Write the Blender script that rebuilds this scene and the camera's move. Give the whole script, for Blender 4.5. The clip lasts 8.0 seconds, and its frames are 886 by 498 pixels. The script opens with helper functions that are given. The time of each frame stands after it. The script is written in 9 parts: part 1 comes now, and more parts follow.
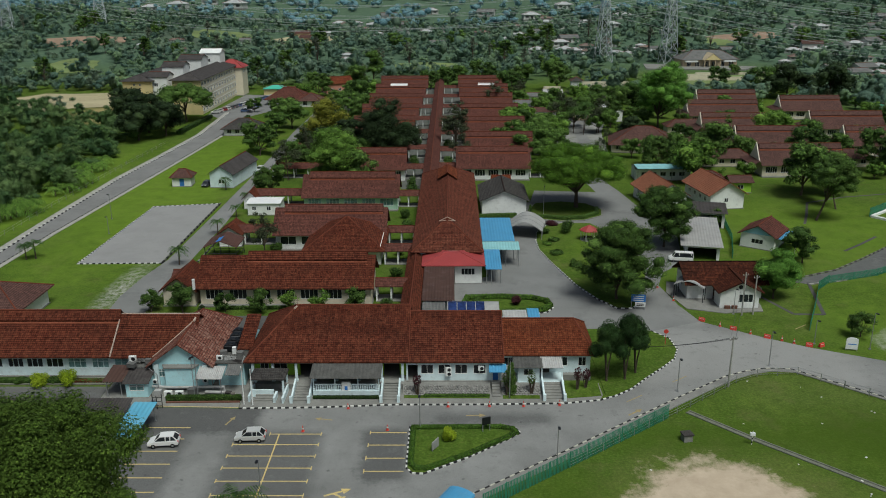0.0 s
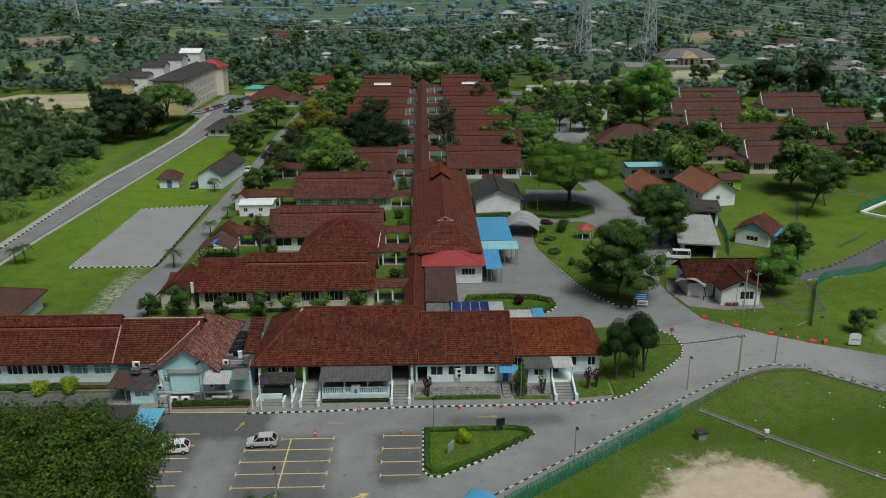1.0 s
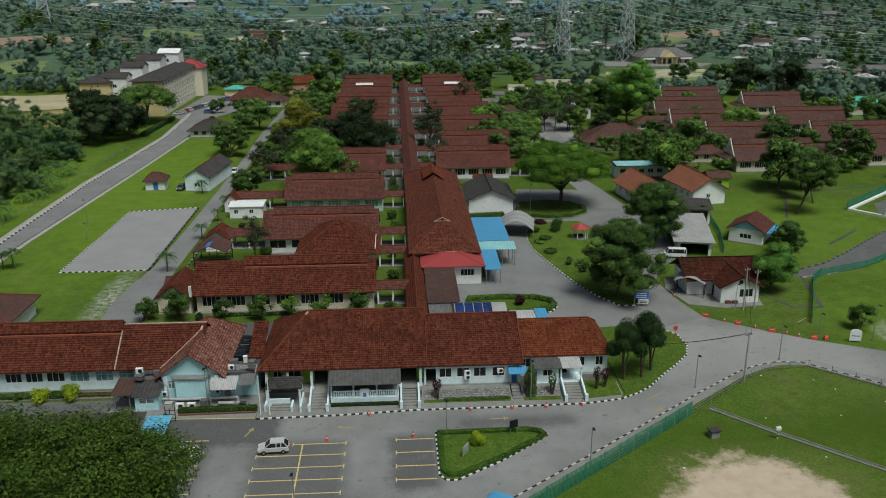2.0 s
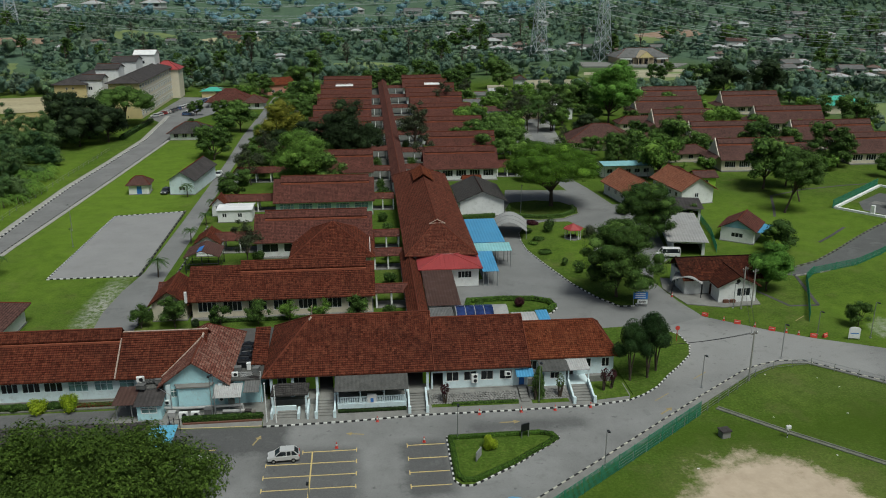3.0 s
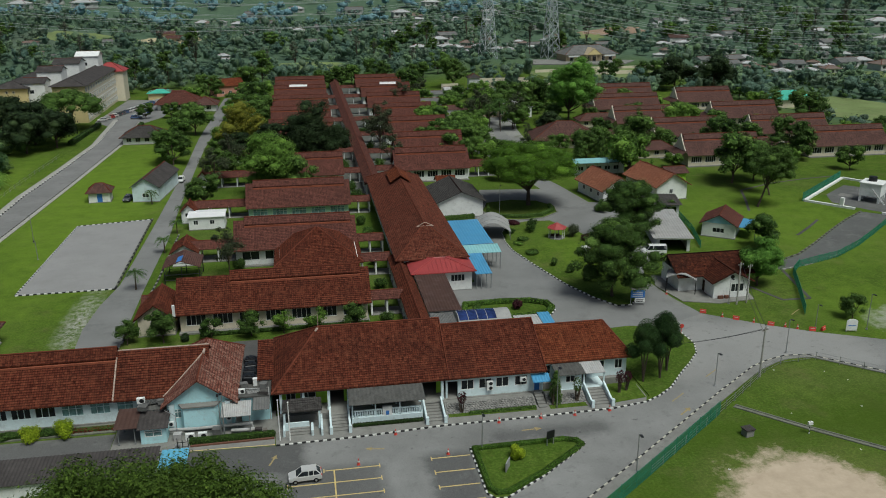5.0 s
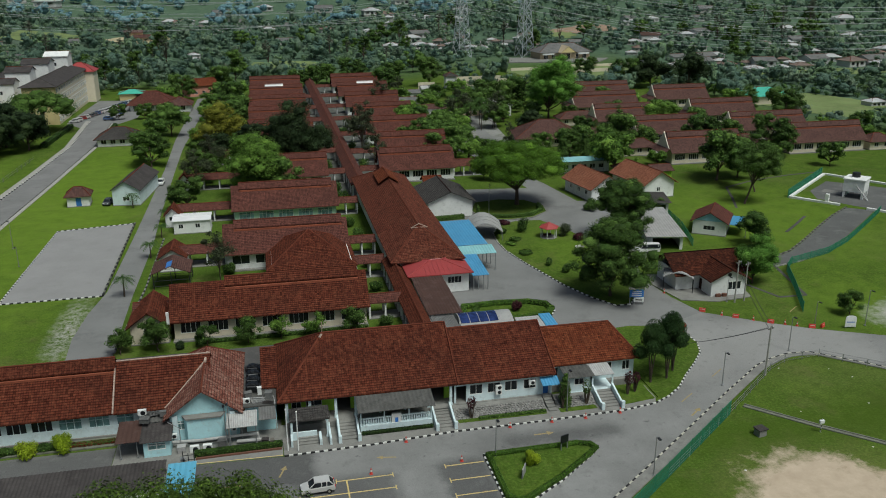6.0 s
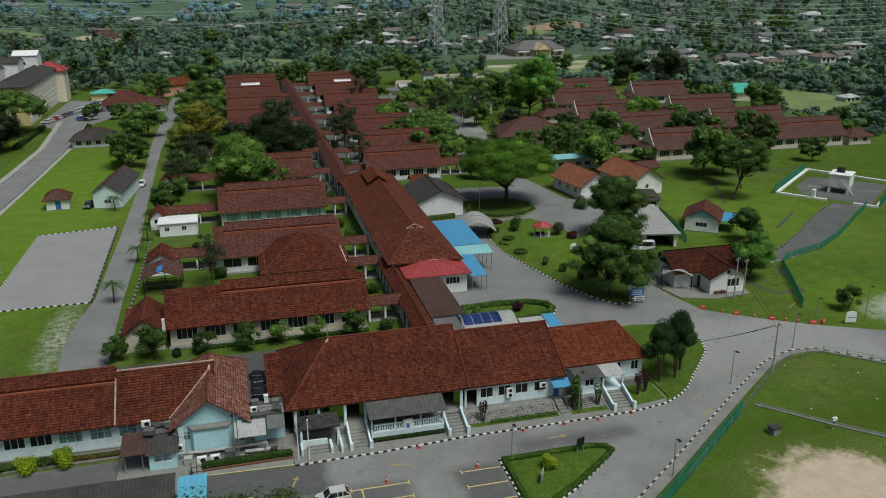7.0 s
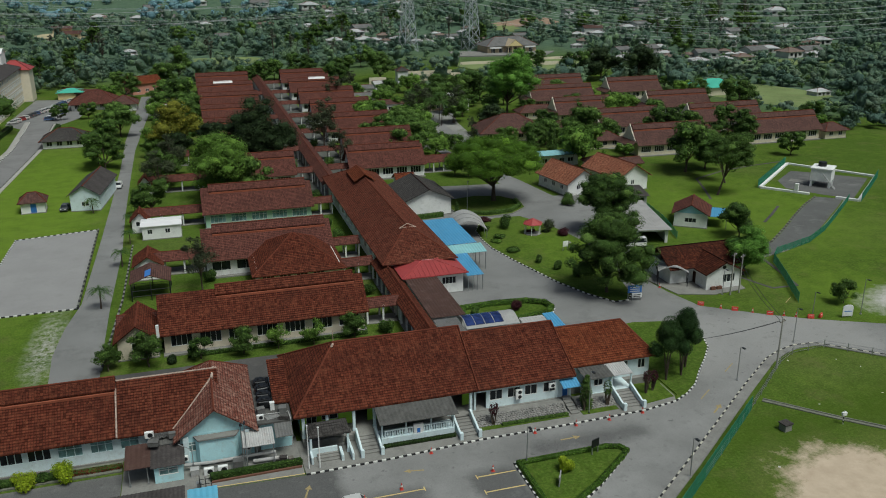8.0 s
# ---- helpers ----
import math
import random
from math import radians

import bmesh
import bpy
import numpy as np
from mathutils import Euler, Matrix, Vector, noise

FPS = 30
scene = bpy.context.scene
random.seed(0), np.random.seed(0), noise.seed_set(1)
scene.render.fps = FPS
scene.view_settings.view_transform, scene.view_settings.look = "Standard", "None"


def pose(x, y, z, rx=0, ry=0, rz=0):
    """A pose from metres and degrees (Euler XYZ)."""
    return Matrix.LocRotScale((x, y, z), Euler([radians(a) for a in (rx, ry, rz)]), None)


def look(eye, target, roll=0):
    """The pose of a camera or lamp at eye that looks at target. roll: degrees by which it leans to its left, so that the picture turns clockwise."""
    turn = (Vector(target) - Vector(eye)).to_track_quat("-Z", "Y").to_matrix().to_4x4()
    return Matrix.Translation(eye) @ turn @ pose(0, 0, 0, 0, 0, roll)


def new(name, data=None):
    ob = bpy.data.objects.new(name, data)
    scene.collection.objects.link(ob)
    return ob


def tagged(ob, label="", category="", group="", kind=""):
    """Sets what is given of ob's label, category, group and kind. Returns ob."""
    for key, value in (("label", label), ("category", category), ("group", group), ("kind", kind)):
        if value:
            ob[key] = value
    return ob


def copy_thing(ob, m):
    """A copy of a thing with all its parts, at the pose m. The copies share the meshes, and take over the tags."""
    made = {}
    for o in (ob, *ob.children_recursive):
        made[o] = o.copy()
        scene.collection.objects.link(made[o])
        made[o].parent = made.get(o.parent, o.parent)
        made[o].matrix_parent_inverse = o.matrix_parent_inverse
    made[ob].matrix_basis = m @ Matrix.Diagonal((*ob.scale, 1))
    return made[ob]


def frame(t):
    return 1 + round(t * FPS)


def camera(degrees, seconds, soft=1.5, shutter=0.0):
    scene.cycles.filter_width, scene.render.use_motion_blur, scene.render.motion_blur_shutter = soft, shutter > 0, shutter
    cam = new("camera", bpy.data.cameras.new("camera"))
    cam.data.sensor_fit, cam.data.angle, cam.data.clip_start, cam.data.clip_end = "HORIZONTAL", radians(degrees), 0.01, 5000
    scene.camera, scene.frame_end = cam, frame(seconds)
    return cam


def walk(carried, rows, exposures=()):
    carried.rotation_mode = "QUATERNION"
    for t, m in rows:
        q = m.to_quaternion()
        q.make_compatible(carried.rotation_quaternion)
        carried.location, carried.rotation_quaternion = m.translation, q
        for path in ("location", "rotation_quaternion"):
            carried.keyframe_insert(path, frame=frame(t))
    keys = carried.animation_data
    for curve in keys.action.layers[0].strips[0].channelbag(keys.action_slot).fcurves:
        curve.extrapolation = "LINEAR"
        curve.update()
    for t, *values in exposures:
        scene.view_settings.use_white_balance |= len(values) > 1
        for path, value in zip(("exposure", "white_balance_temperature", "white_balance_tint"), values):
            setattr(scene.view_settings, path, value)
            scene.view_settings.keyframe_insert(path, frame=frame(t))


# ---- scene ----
cam = camera(55.9, 8.0, soft=1.0)
PATH = [
    (0, (0.08, 1.337, 54.518), (0.06, 3.237, 53.892), -0.3),
    (0.5, (-2.243, 1.788, 54.464), (-2.233, 3.687, 53.837), -0.3),
    (1, (-4.595, 2.269, 54.441), (-4.554, 4.167, 53.813), -0.3),
    (1.5, (-6.943, 2.729, 54.438), (-6.87, 4.626, 53.809), -0.3),
    (3, (-13.771, 4.692, 54.385), (-13.598, 6.583, 53.757), -0.2),
    (3.5, (-16.059, 5.555, 54.361), (-15.849, 7.442, 53.734), -0.3),
    (4, (-18.406, 6.625, 54.302), (-18.16, 8.508, 53.672), -0.3),
    (5.5, (-25.259, 10.694, 54.206), (-24.901, 12.557, 53.573), -0.3),
    (6, (-27.509, 12.148, 54.202), (-27.114, 14.002, 53.566), -0.3),
    (6.5, (-29.742, 13.668, 54.158), (-29.309, 15.513, 53.518), -0.3),
    (7, (-31.941, 15.257, 54.082), (-31.474, 17.093, 53.44), -0.3),
    (7.5, (-34.17, 16.909, 54.0), (-33.663, 18.732, 53.352), -0.3),
    (8, (-36.4, 18.579, 53.941), (-35.854, 20.391, 53.291), -0.3),
]
walk(cam, [(t, look(eye, target, roll)) for t, eye, target, roll in PATH], [(0, -0.18, 6050, 1), (8, -0.18, 6050, 1)])

# ---- world and light ----
world = bpy.data.worlds.new("overcast_sky")
scene.world = world
world.use_nodes = True
wn = world.node_tree
sky = wn.nodes.new("ShaderNodeTexSky")
sky.sky_type = "NISHITA"
sky.sun_disc = False
sky.sun_elevation, sky.sun_rotation = radians(63), radians(150)
sky.air_density, sky.dust_density, sky.ozone_density = 1.0, 6.0, 1.0
wn.links.new(sky.outputs["Color"], wn.nodes["Background"].inputs["Color"])
wn.nodes["Background"].inputs["Strength"].default_value = 0.055
sun_data = bpy.data.lights.new("sun", "SUN")
sun_data.energy, sun_data.angle, sun_data.color = 2.75, radians(26), (1.0, 0.96, 0.9)
sun = new("sun", sun_data)
sun.matrix_world = look((0, 0, 0), (-0.22, 0.40, -0.89))


# ---- materials ----
def rgb(c, k=1.0):
    return (c[0] * k, c[1] * k, c[2] * k, 1.0)


def base_mat(name):
    m = bpy.data.materials.new(name)
    m.use_nodes = True
    t = m.node_tree
    return m, t, t.nodes["Principled BSDF"]


def noise_node(t, vec, scale, detail=4.0, rough=0.6):
    n = t.nodes.new("ShaderNodeTexNoise")
    n.inputs["Scale"].default_value = scale
    n.inputs["Detail"].default_value = detail
    n.inputs["Roughness"].default_value = rough
    t.links.new(vec, n.inputs["Vector"])
    return n.outputs["Fac"]


def ramp(t, fac, stops):
    r = t.nodes.new("ShaderNodeValToRGB")
    els = r.color_ramp.elements
    while len(els) < len(stops):
        els.new(0.5)
    for e, (p, c) in zip(els, stops):
        e.position, e.color = p, c
    t.links.new(fac, r.inputs["Fac"])
    return r.outputs["Color"]


def mix(t, fac, a, b, kind="MIX"):
    n = t.nodes.new("ShaderNodeMix")
    n.data_type, n.blend_type = "RGBA", kind
    for sock, v in ((n.inputs[0], fac), (n.inputs[6], a), (n.inputs[7], b)):
        if isinstance(v, (int, float, tuple)):
            sock.default_value = v
        else:
            t.links.new(v, sock)
    return n.outputs[2]


def math_node(t, op, a, b=None, clamp=False):
    n = t.nodes.new("ShaderNodeMath")
    n.operation, n.use_clamp = op, clamp
    for sock, v in zip(n.inputs, (a, b)):
        if v is None:
            continue
        if isinstance(v, (int, float)):
            sock.default_value = v
        else:
            t.links.new(v, sock)
    return n.outputs[0]


def bump(t, height, strength, dist, shader):
    b = t.nodes.new("ShaderNodeBump")
    b.inputs["Strength"].default_value = strength
    b.inputs["Distance"].default_value = dist
    t.links.new(height, b.inputs["Height"])
    t.links.new(b.outputs["Normal"], shader.inputs["Normal"])


def position(t):
    return t.nodes.new("ShaderNodeNewGeometry").outputs["Position"]


def worn(name, col, rough=0.8, var=0.25, big=0.35, fine=6.0, metal=0.0, bumps=0.3, stain=None, amount=0.5):
    """A surface with patches and grain; stain: a second colour in irregular patches."""
    m, t, p = base_mat(name)
    pos = position(t)
    f1, f2 = noise_node(t, pos, big), noise_node(t, pos, fine, 3.0)
    c = ramp(t, f1, [(0.3, rgb(col, 1 - var)), (0.7, rgb(col, 1 + var))])
    c = mix(t, 0.35, c, ramp(t, f2, [(0.3, rgb(col, 1 - var * 1.4)), (0.7, rgb(col, 1 + var))]))
    if stain:
        f3 = noise_node(t, pos, big * 2.3, 6.0, 0.7)
        c = mix(t, ramp(t, f3, [(0.52, (0, 0, 0, 1)), (0.72, (amount, amount, amount, 1))]), c, rgb(stain))
    t.links.new(c, p.inputs["Base Color"])
    p.inputs["Roughness"].default_value = rough
    p.inputs["Metallic"].default_value = metal
    p.inputs["Specular IOR Level"].default_value = 0.5 if rough < 0.5 else 0.12
    if bumps:
        bump(t, f2, bumps, 0.02, p)
    return m


def tile_mat(name, c1, c2, stain, patch, width=0.30, row=0.36, lichen=0.55):
    """Clay tiles laid in courses along the slope (the UV is in metres), weathered in streaks and spots, with course
    shadows painted in.
    """
    m, t, p = base_mat(name)
    uv = t.nodes.new("ShaderNodeUVMap").outputs["UV"]
    pos = position(t)
    b = t.nodes.new("ShaderNodeTexBrick")
    t.links.new(uv, b.inputs["Vector"])
    b.offset = 0.0
    b.inputs["Scale"].default_value = 1.0
    b.inputs["Brick Width"].default_value = width
    b.inputs["Row Height"].default_value = row
    b.inputs["Mortar Size"].default_value = 0.026
    b.inputs["Mortar Smooth"].default_value = 0.6
    b.inputs["Bias"].default_value = 0.0
    mean = tuple((u + v) / 2 for u, v in zip(c1, c2))
    b.inputs["Color1"].default_value = rgb(tuple(u * 0.55 + v * 0.45 for u, v in zip(c1, mean)))
    b.inputs["Color2"].default_value = rgb(tuple(u * 0.55 + v * 0.45 for u, v in zip(c2, mean)))
    b.inputs["Mortar"].default_value = rgb(c1, 0.32)
    c = b.outputs["Color"]
    one = t.nodes.new("ShaderNodeTexBrick")
    t.links.new(uv, one.inputs["Vector"])
    one.offset = 0.0
    for key, v in (("Scale", 1.0), ("Brick Width", width), ("Row Height", row), ("Mortar Size", 0.0), ("Color1", (0, 0, 0, 1)), ("Color2", (1, 1, 1, 1))):
        one.inputs[key].default_value = v
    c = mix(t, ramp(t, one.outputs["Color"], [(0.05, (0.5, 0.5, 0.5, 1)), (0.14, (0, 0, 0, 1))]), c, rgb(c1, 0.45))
    c = mix(t, ramp(t, one.outputs["Color"], [(0.8, (0, 0, 0, 1)), (0.97, (0.4, 0.4, 0.4, 1))]), c, rgb(patch, 0.75))
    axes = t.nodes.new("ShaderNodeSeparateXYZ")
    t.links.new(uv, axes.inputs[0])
    # painted course shadow: a dark band fading up from the foot of each row
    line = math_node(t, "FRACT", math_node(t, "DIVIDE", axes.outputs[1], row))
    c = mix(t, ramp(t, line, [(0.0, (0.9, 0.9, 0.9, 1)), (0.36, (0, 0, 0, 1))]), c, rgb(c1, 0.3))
    f1 = noise_node(t, pos, 0.25, 6.0, 0.7)
    c = mix(t, ramp(t, f1, [(0.42, (0, 0, 0, 1)), (0.72, (lichen, lichen, lichen, 1))]), c, rgb(stain))
    streak = t.nodes.new("ShaderNodeVectorMath")
    streak.operation = "MULTIPLY"
    streak.inputs[1].default_value = (1.5, 0.45, 1.0)
    t.links.new(uv, streak.inputs[0])
    f4 = noise_node(t, streak.outputs[0], 0.9, 6.0, 0.75)
    c = mix(t, ramp(t, f4, [(0.5, (0, 0, 0, 1)), (0.72, (0.55, 0.55, 0.55, 1))]), c, rgb(patch, 0.8))
    f2 = noise_node(t, pos, 2.2, 6.0, 0.85)
    c = mix(t, ramp(t, f2, [(0.55, (0, 0, 0, 1)), (0.70, (0.55, 0.55, 0.55, 1))]), c, rgb(patch))
    f3 = noise_node(t, pos, 2.7, 5.0, 0.75)
    c = mix(t, ramp(t, f3, [(0.58, (0, 0, 0, 1)), (0.66, (0.8, 0.8, 0.8, 1))]), c, rgb(stain, 0.45))
    t.links.new(c, p.inputs["Base Color"])
    p.inputs["Roughness"].default_value = 0.85
    p.inputs["Specular IOR Level"].default_value = 0.06
    bump(t, b.outputs["Fac"], -0.7, 0.04, p)
    return m


def leaf_mat(name, dark, mid, light, hue=0.3, clump=0.9, species=None, grain=2.6, patchy=0.55):
    """Leaves: each leaf a little different, clumps lighter and darker, the dark ones painted as shaded gaps; species:
    cells of other greens.
    """
    m, t, p = base_mat(name)
    g = t.nodes.new("ShaderNodeNewGeometry")
    info = t.nodes.new("ShaderNodeObjectInfo")
    c = ramp(t, g.outputs["Random Per Island"], [(0.0, rgb(dark)), (0.3, rgb(mid, 0.8)), (0.75, rgb(mid, 1.15)), (1.0, rgb(light))])
    f = noise_node(t, g.outputs["Position"], clump, 3.0)
    # near-dark noise patches put the shade of crown gaps into the leaf colour
    c = mix(t, math_node(t, "MULTIPLY", ramp(t, f, [(0.46, (0, 0, 0, 1)), (0.70, (1, 1, 1, 1))]), patchy), c, rgb(dark, 0.9))
    c = mix(t, math_node(t, "MULTIPLY", info.outputs["Random"], hue), c, rgb(light))
    if species:
        v = t.nodes.new("ShaderNodeTexVoronoi")
        v.inputs["Scale"].default_value = 0.12
        flat = t.nodes.new("ShaderNodeVectorMath")
        flat.operation = "MULTIPLY"
        flat.inputs[1].default_value = (1, 1, 0.15)
        t.links.new(g.outputs["Position"], flat.inputs[0])
        t.links.new(flat.outputs[0], v.inputs["Vector"])
        sep = t.nodes.new("ShaderNodeSeparateColor")
        t.links.new(v.outputs["Color"], sep.inputs[0])
        n = len(species)
        k = ramp(t, sep.outputs[0], [((i + 0.5) / n, rgb(x)) for i, x in enumerate(species)])
        c = mix(t, 0.72, c, k)
        c = mix(t, math_node(t, "MULTIPLY", g.outputs["Random Per Island"], 0.3), c, rgb(dark))
        rough = noise_node(t, g.outputs["Position"], 0.55, 5.0, 0.75)
        c = mix(t, ramp(t, rough, [(0.45, (0, 0, 0, 1)), (0.65, (0.6, 0.6, 0.6, 1))]), c, rgb(dark, 0.7))
    leafy = noise_node(t, g.outputs["Position"], grain, 5.0, 0.8)
    c = mix(t, ramp(t, leafy, [(0.40, (0.3, 0.3, 0.3, 1)), (0.56, (0, 0, 0, 1))]), c, rgb(dark))
    bump(t, leafy, 1.0, 0.9 / grain, p)
    t.links.new(c, p.inputs["Base Color"])
    p.inputs["Roughness"].default_value = 0.55
    p.inputs["Specular IOR Level"].default_value = 0.12
    tr = t.nodes.new("ShaderNodeBsdfTranslucent")
    t.links.new(c, tr.inputs["Color"])
    mx = t.nodes.new("ShaderNodeMixShader")
    mx.inputs[0].default_value = 0.10
    t.links.new(p.outputs[0], mx.inputs[1])
    t.links.new(tr.outputs[0], mx.inputs[2])
    t.links.new(mx.outputs[0], t.nodes["Material Output"].inputs["Surface"])
    return m


def glass_mat(name, col, rough=0.12):
    m, t, p = base_mat(name)
    f = noise_node(t, position(t), 0.9, 2.0)
    c = ramp(t, f, [(0.35, rgb(col, 0.6)), (0.65, rgb(col, 1.4))])
    t.links.new(c, p.inputs["Base Color"])
    p.inputs["Roughness"].default_value = rough
    p.inputs["IOR"].default_value = 1.5
    p.inputs["Specular IOR Level"].default_value = 0.3
    return m


M = {}
M["tile_red"] = tile_mat("aged_red_clay_tile", (0.062, 0.0172, 0.0108), (0.162, 0.045, 0.026), (0.032, 0.013, 0.010), (0.26, 0.092, 0.050))
M["tile_pink"] = tile_mat("patched_clay_tile", (0.12, 0.042, 0.031), (0.27, 0.104, 0.074), (0.055, 0.024, 0.019), (0.52, 0.36, 0.29))
M["tile_orange"] = tile_mat("orange_clay_tile", (0.100, 0.026, 0.013), (0.205, 0.056, 0.026), (0.050, 0.017, 0.011), (0.31, 0.11, 0.05), lichen=0.4)
# these two tile colours are lifted slightly for haze over the back roofs
M["tile_dark"] = tile_mat("weathered_dark_red_tile", (0.088, 0.035, 0.028), (0.148, 0.059, 0.047), (0.046, 0.023, 0.019), (0.23, 0.096, 0.07))
M["tile_brown"] = tile_mat("brown_roof_tile", (0.086, 0.048, 0.042), (0.14, 0.078, 0.067), (0.052, 0.03, 0.026), (0.21, 0.106, 0.087))
M["tile_peach"] = tile_mat("faded_orange_tile", (0.24, 0.088, 0.052), (0.38, 0.155, 0.092), (0.15, 0.06, 0.04), (0.46, 0.24, 0.15), lichen=0.4)
M["tile_hall"] = tile_mat("sun_faded_red_tile", (0.080, 0.024, 0.016), (0.185, 0.056, 0.034), (0.045, 0.018, 0.013), (0.28, 0.12, 0.075))
M["tile_grey"] = tile_mat("grey_roof_sheet", (0.055, 0.052, 0.049), (0.085, 0.080, 0.076), (0.034, 0.031, 0.029), (0.12, 0.11, 0.105))
M["tile_gate"] = tile_mat("mossy_dark_tile", (0.040, 0.014, 0.010), (0.078, 0.024, 0.015), (0.020, 0.013, 0.010), (0.22, 0.07, 0.035))
M["ridge_red"] = worn("ridge_mortar_red", (0.13, 0.038, 0.022), 0.85, 0.35, 0.8)
M["ridge_pale"] = worn("pale_ridge_mortar", (0.42, 0.33, 0.27), 0.85, 0.3, 1.3, stain=(0.13, 0.05, 0.035), amount=0.95)
M["strip_red"] = worn("dull_red_fascia_mortar", (0.27, 0.088, 0.050), 0.85, 0.35, 0.8)
M["metal_red"] = worn("red_metal_roofing", (0.33, 0.052, 0.050), 0.45, 0.15, 0.3, metal=0.0, stain=(0.22, 0.05, 0.045))
M["metal_blue"] = worn("blue_metal_roofing", (0.085, 0.29, 0.50), 0.4, 0.12, 0.3, stain=(0.16, 0.30, 0.42), amount=0.4)
M["metal_sky"] = worn("sky_blue_metal_roofing", (0.13, 0.40, 0.56), 0.45, 0.12, 0.3, stain=(0.24, 0.42, 0.50), amount=0.4)
M["metal_teal"] = worn("pale_teal_sheet", (0.25, 0.48, 0.50), 0.5, 0.15, 0.4, stain=(0.25, 0.36, 0.36))
M["metal_brown"] = worn("brown_roof_sheeting", (0.075, 0.044, 0.036), 0.6, 0.25, 0.25, stain=(0.15, 0.11, 0.10))
M["metal_grey"] = worn("grey_fibre_cement", (0.145, 0.145, 0.140), 0.75, 0.3, 0.5, stain=(0.06, 0.06, 0.055))
M["metal_mid"] = worn("stained_grey_sheet", (0.095, 0.094, 0.088), 0.8, 0.35, 0.6, stain=(0.05, 0.05, 0.046), amount=0.8)
M["metal_dark"] = worn("dark_asbestos_sheet", (0.060, 0.054, 0.052), 0.8, 0.35, 0.5, stain=(0.11, 0.10, 0.095))
M["metal_light"] = worn("pale_corrugated_sheet", (0.40, 0.40, 0.39), 0.6, 0.2, 0.6, stain=(0.22, 0.17, 0.13))
M["white"] = worn("white_paint", (0.76, 0.77, 0.75), 0.7, 0.1, 0.5, stain=(0.46, 0.46, 0.43), amount=0.5)
M["cream"] = worn("cream_paint", (0.66, 0.60, 0.47), 0.7, 0.1, 0.4, stain=(0.48, 0.43, 0.33), amount=0.5)
M["cream_pale"] = worn("pale_cream_paint", (0.74, 0.66, 0.55), 0.7, 0.1, 0.6, stain=(0.55, 0.47, 0.38), amount=0.5)
M["aqua"] = worn("pale_aqua_paint", (0.47, 0.72, 0.76), 0.7, 0.1, 0.6, stain=(0.36, 0.45, 0.44), amount=0.6)
M["ice"] = worn("bluish_white_paint", (0.64, 0.75, 0.77), 0.7, 0.1, 0.6, stain=(0.42, 0.47, 0.46), amount=0.6)
M["mint"] = worn("mint_paint", (0.42, 0.62, 0.47), 0.7, 0.1, 0.4, stain=(0.34, 0.50, 0.40))
M["yellow"] = worn("pale_yellow_paint", (0.66, 0.55, 0.28), 0.7, 0.1, 0.2, stain=(0.50, 0.42, 0.24))
M["lime"] = worn("lime_green_paint", (0.32, 0.55, 0.06), 0.6, 0.1, 0.5)
M["pink"] = worn("salmon_paint", (0.52, 0.25, 0.19), 0.7, 0.12, 0.4)
M["tan"] = worn("tan_plaster", (0.46, 0.38, 0.26), 0.8, 0.12, 0.3, stain=(0.34, 0.27, 0.18))
M["concrete"] = worn("weathered_concrete", (0.225, 0.222, 0.205), 0.9, 0.22, 0.4, stain=(0.12, 0.116, 0.105))
M["paving"] = worn("pale_concrete_paving", (0.275, 0.27, 0.265), 0.9, 0.12, 0.12, stain=(0.22, 0.22, 0.21))
M["asphalt"] = worn("sunbleached_asphalt", (0.205, 0.206, 0.200), 0.92, 0.22, 0.07, 9.0, stain=(0.115, 0.115, 0.112), amount=0.65)
M["asphalt_dark"] = worn("dark_asphalt", (0.085, 0.083, 0.080), 0.9, 0.3, 0.1, 9.0, stain=(0.17, 0.165, 0.155))
M["line_yellow"] = worn("worn_yellow_road_paint", (0.60, 0.47, 0.19), 0.8, 0.2, 1.5, stain=(0.24, 0.22, 0.17), amount=0.7)
M["kerb_white"] = worn("white_kerb_paint", (0.66, 0.66, 0.62), 0.8, 0.12, 2.0, stain=(0.36, 0.35, 0.31))
M["kerb_black"] = worn("black_kerb_paint", (0.025, 0.025, 0.026), 0.7, 0.3, 2.0, stain=(0.09, 0.09, 0.085))
M["kerb_dull"] = worn("dull_white_kerb_paint", (0.50, 0.48, 0.40), 0.8, 0.2, 1.5, stain=(0.25, 0.24, 0.2))
M["black"] = worn("black_plastic", (0.010, 0.011, 0.013), 0.45, 0.3, 1.0)
M["steel"] = worn("galvanised_steel", (0.34, 0.35, 0.35), 0.45, 0.15, 1.0, metal=0.6)
M["pylon"] = worn("pylon_steel", (0.48, 0.52, 0.54), 0.6, 0.1, 0.2)
M["wood"] = worn("grey_timber_pole", (0.16, 0.145, 0.125), 0.85, 0.25, 1.5)
M["trunk"] = worn("bark", (0.085, 0.066, 0.050), 0.95, 0.35, 1.5, stain=(0.15, 0.13, 0.11))
M["red_plastic"] = worn("red_plastic", (0.52, 0.05, 0.035), 0.4, 0.12, 1.5)
M["blue_paint"] = worn("blue_paint", (0.06, 0.19, 0.52), 0.5, 0.12, 1.0)
M["glass_dark"] = glass_mat("dark_window_glass", (0.022, 0.026, 0.030))
M["glass_teal"] = glass_mat("curtained_window_glass", (0.17, 0.30, 0.30), 0.3)
M["solar"] = glass_mat("solar_cells", (0.020, 0.035, 0.115), 0.15)
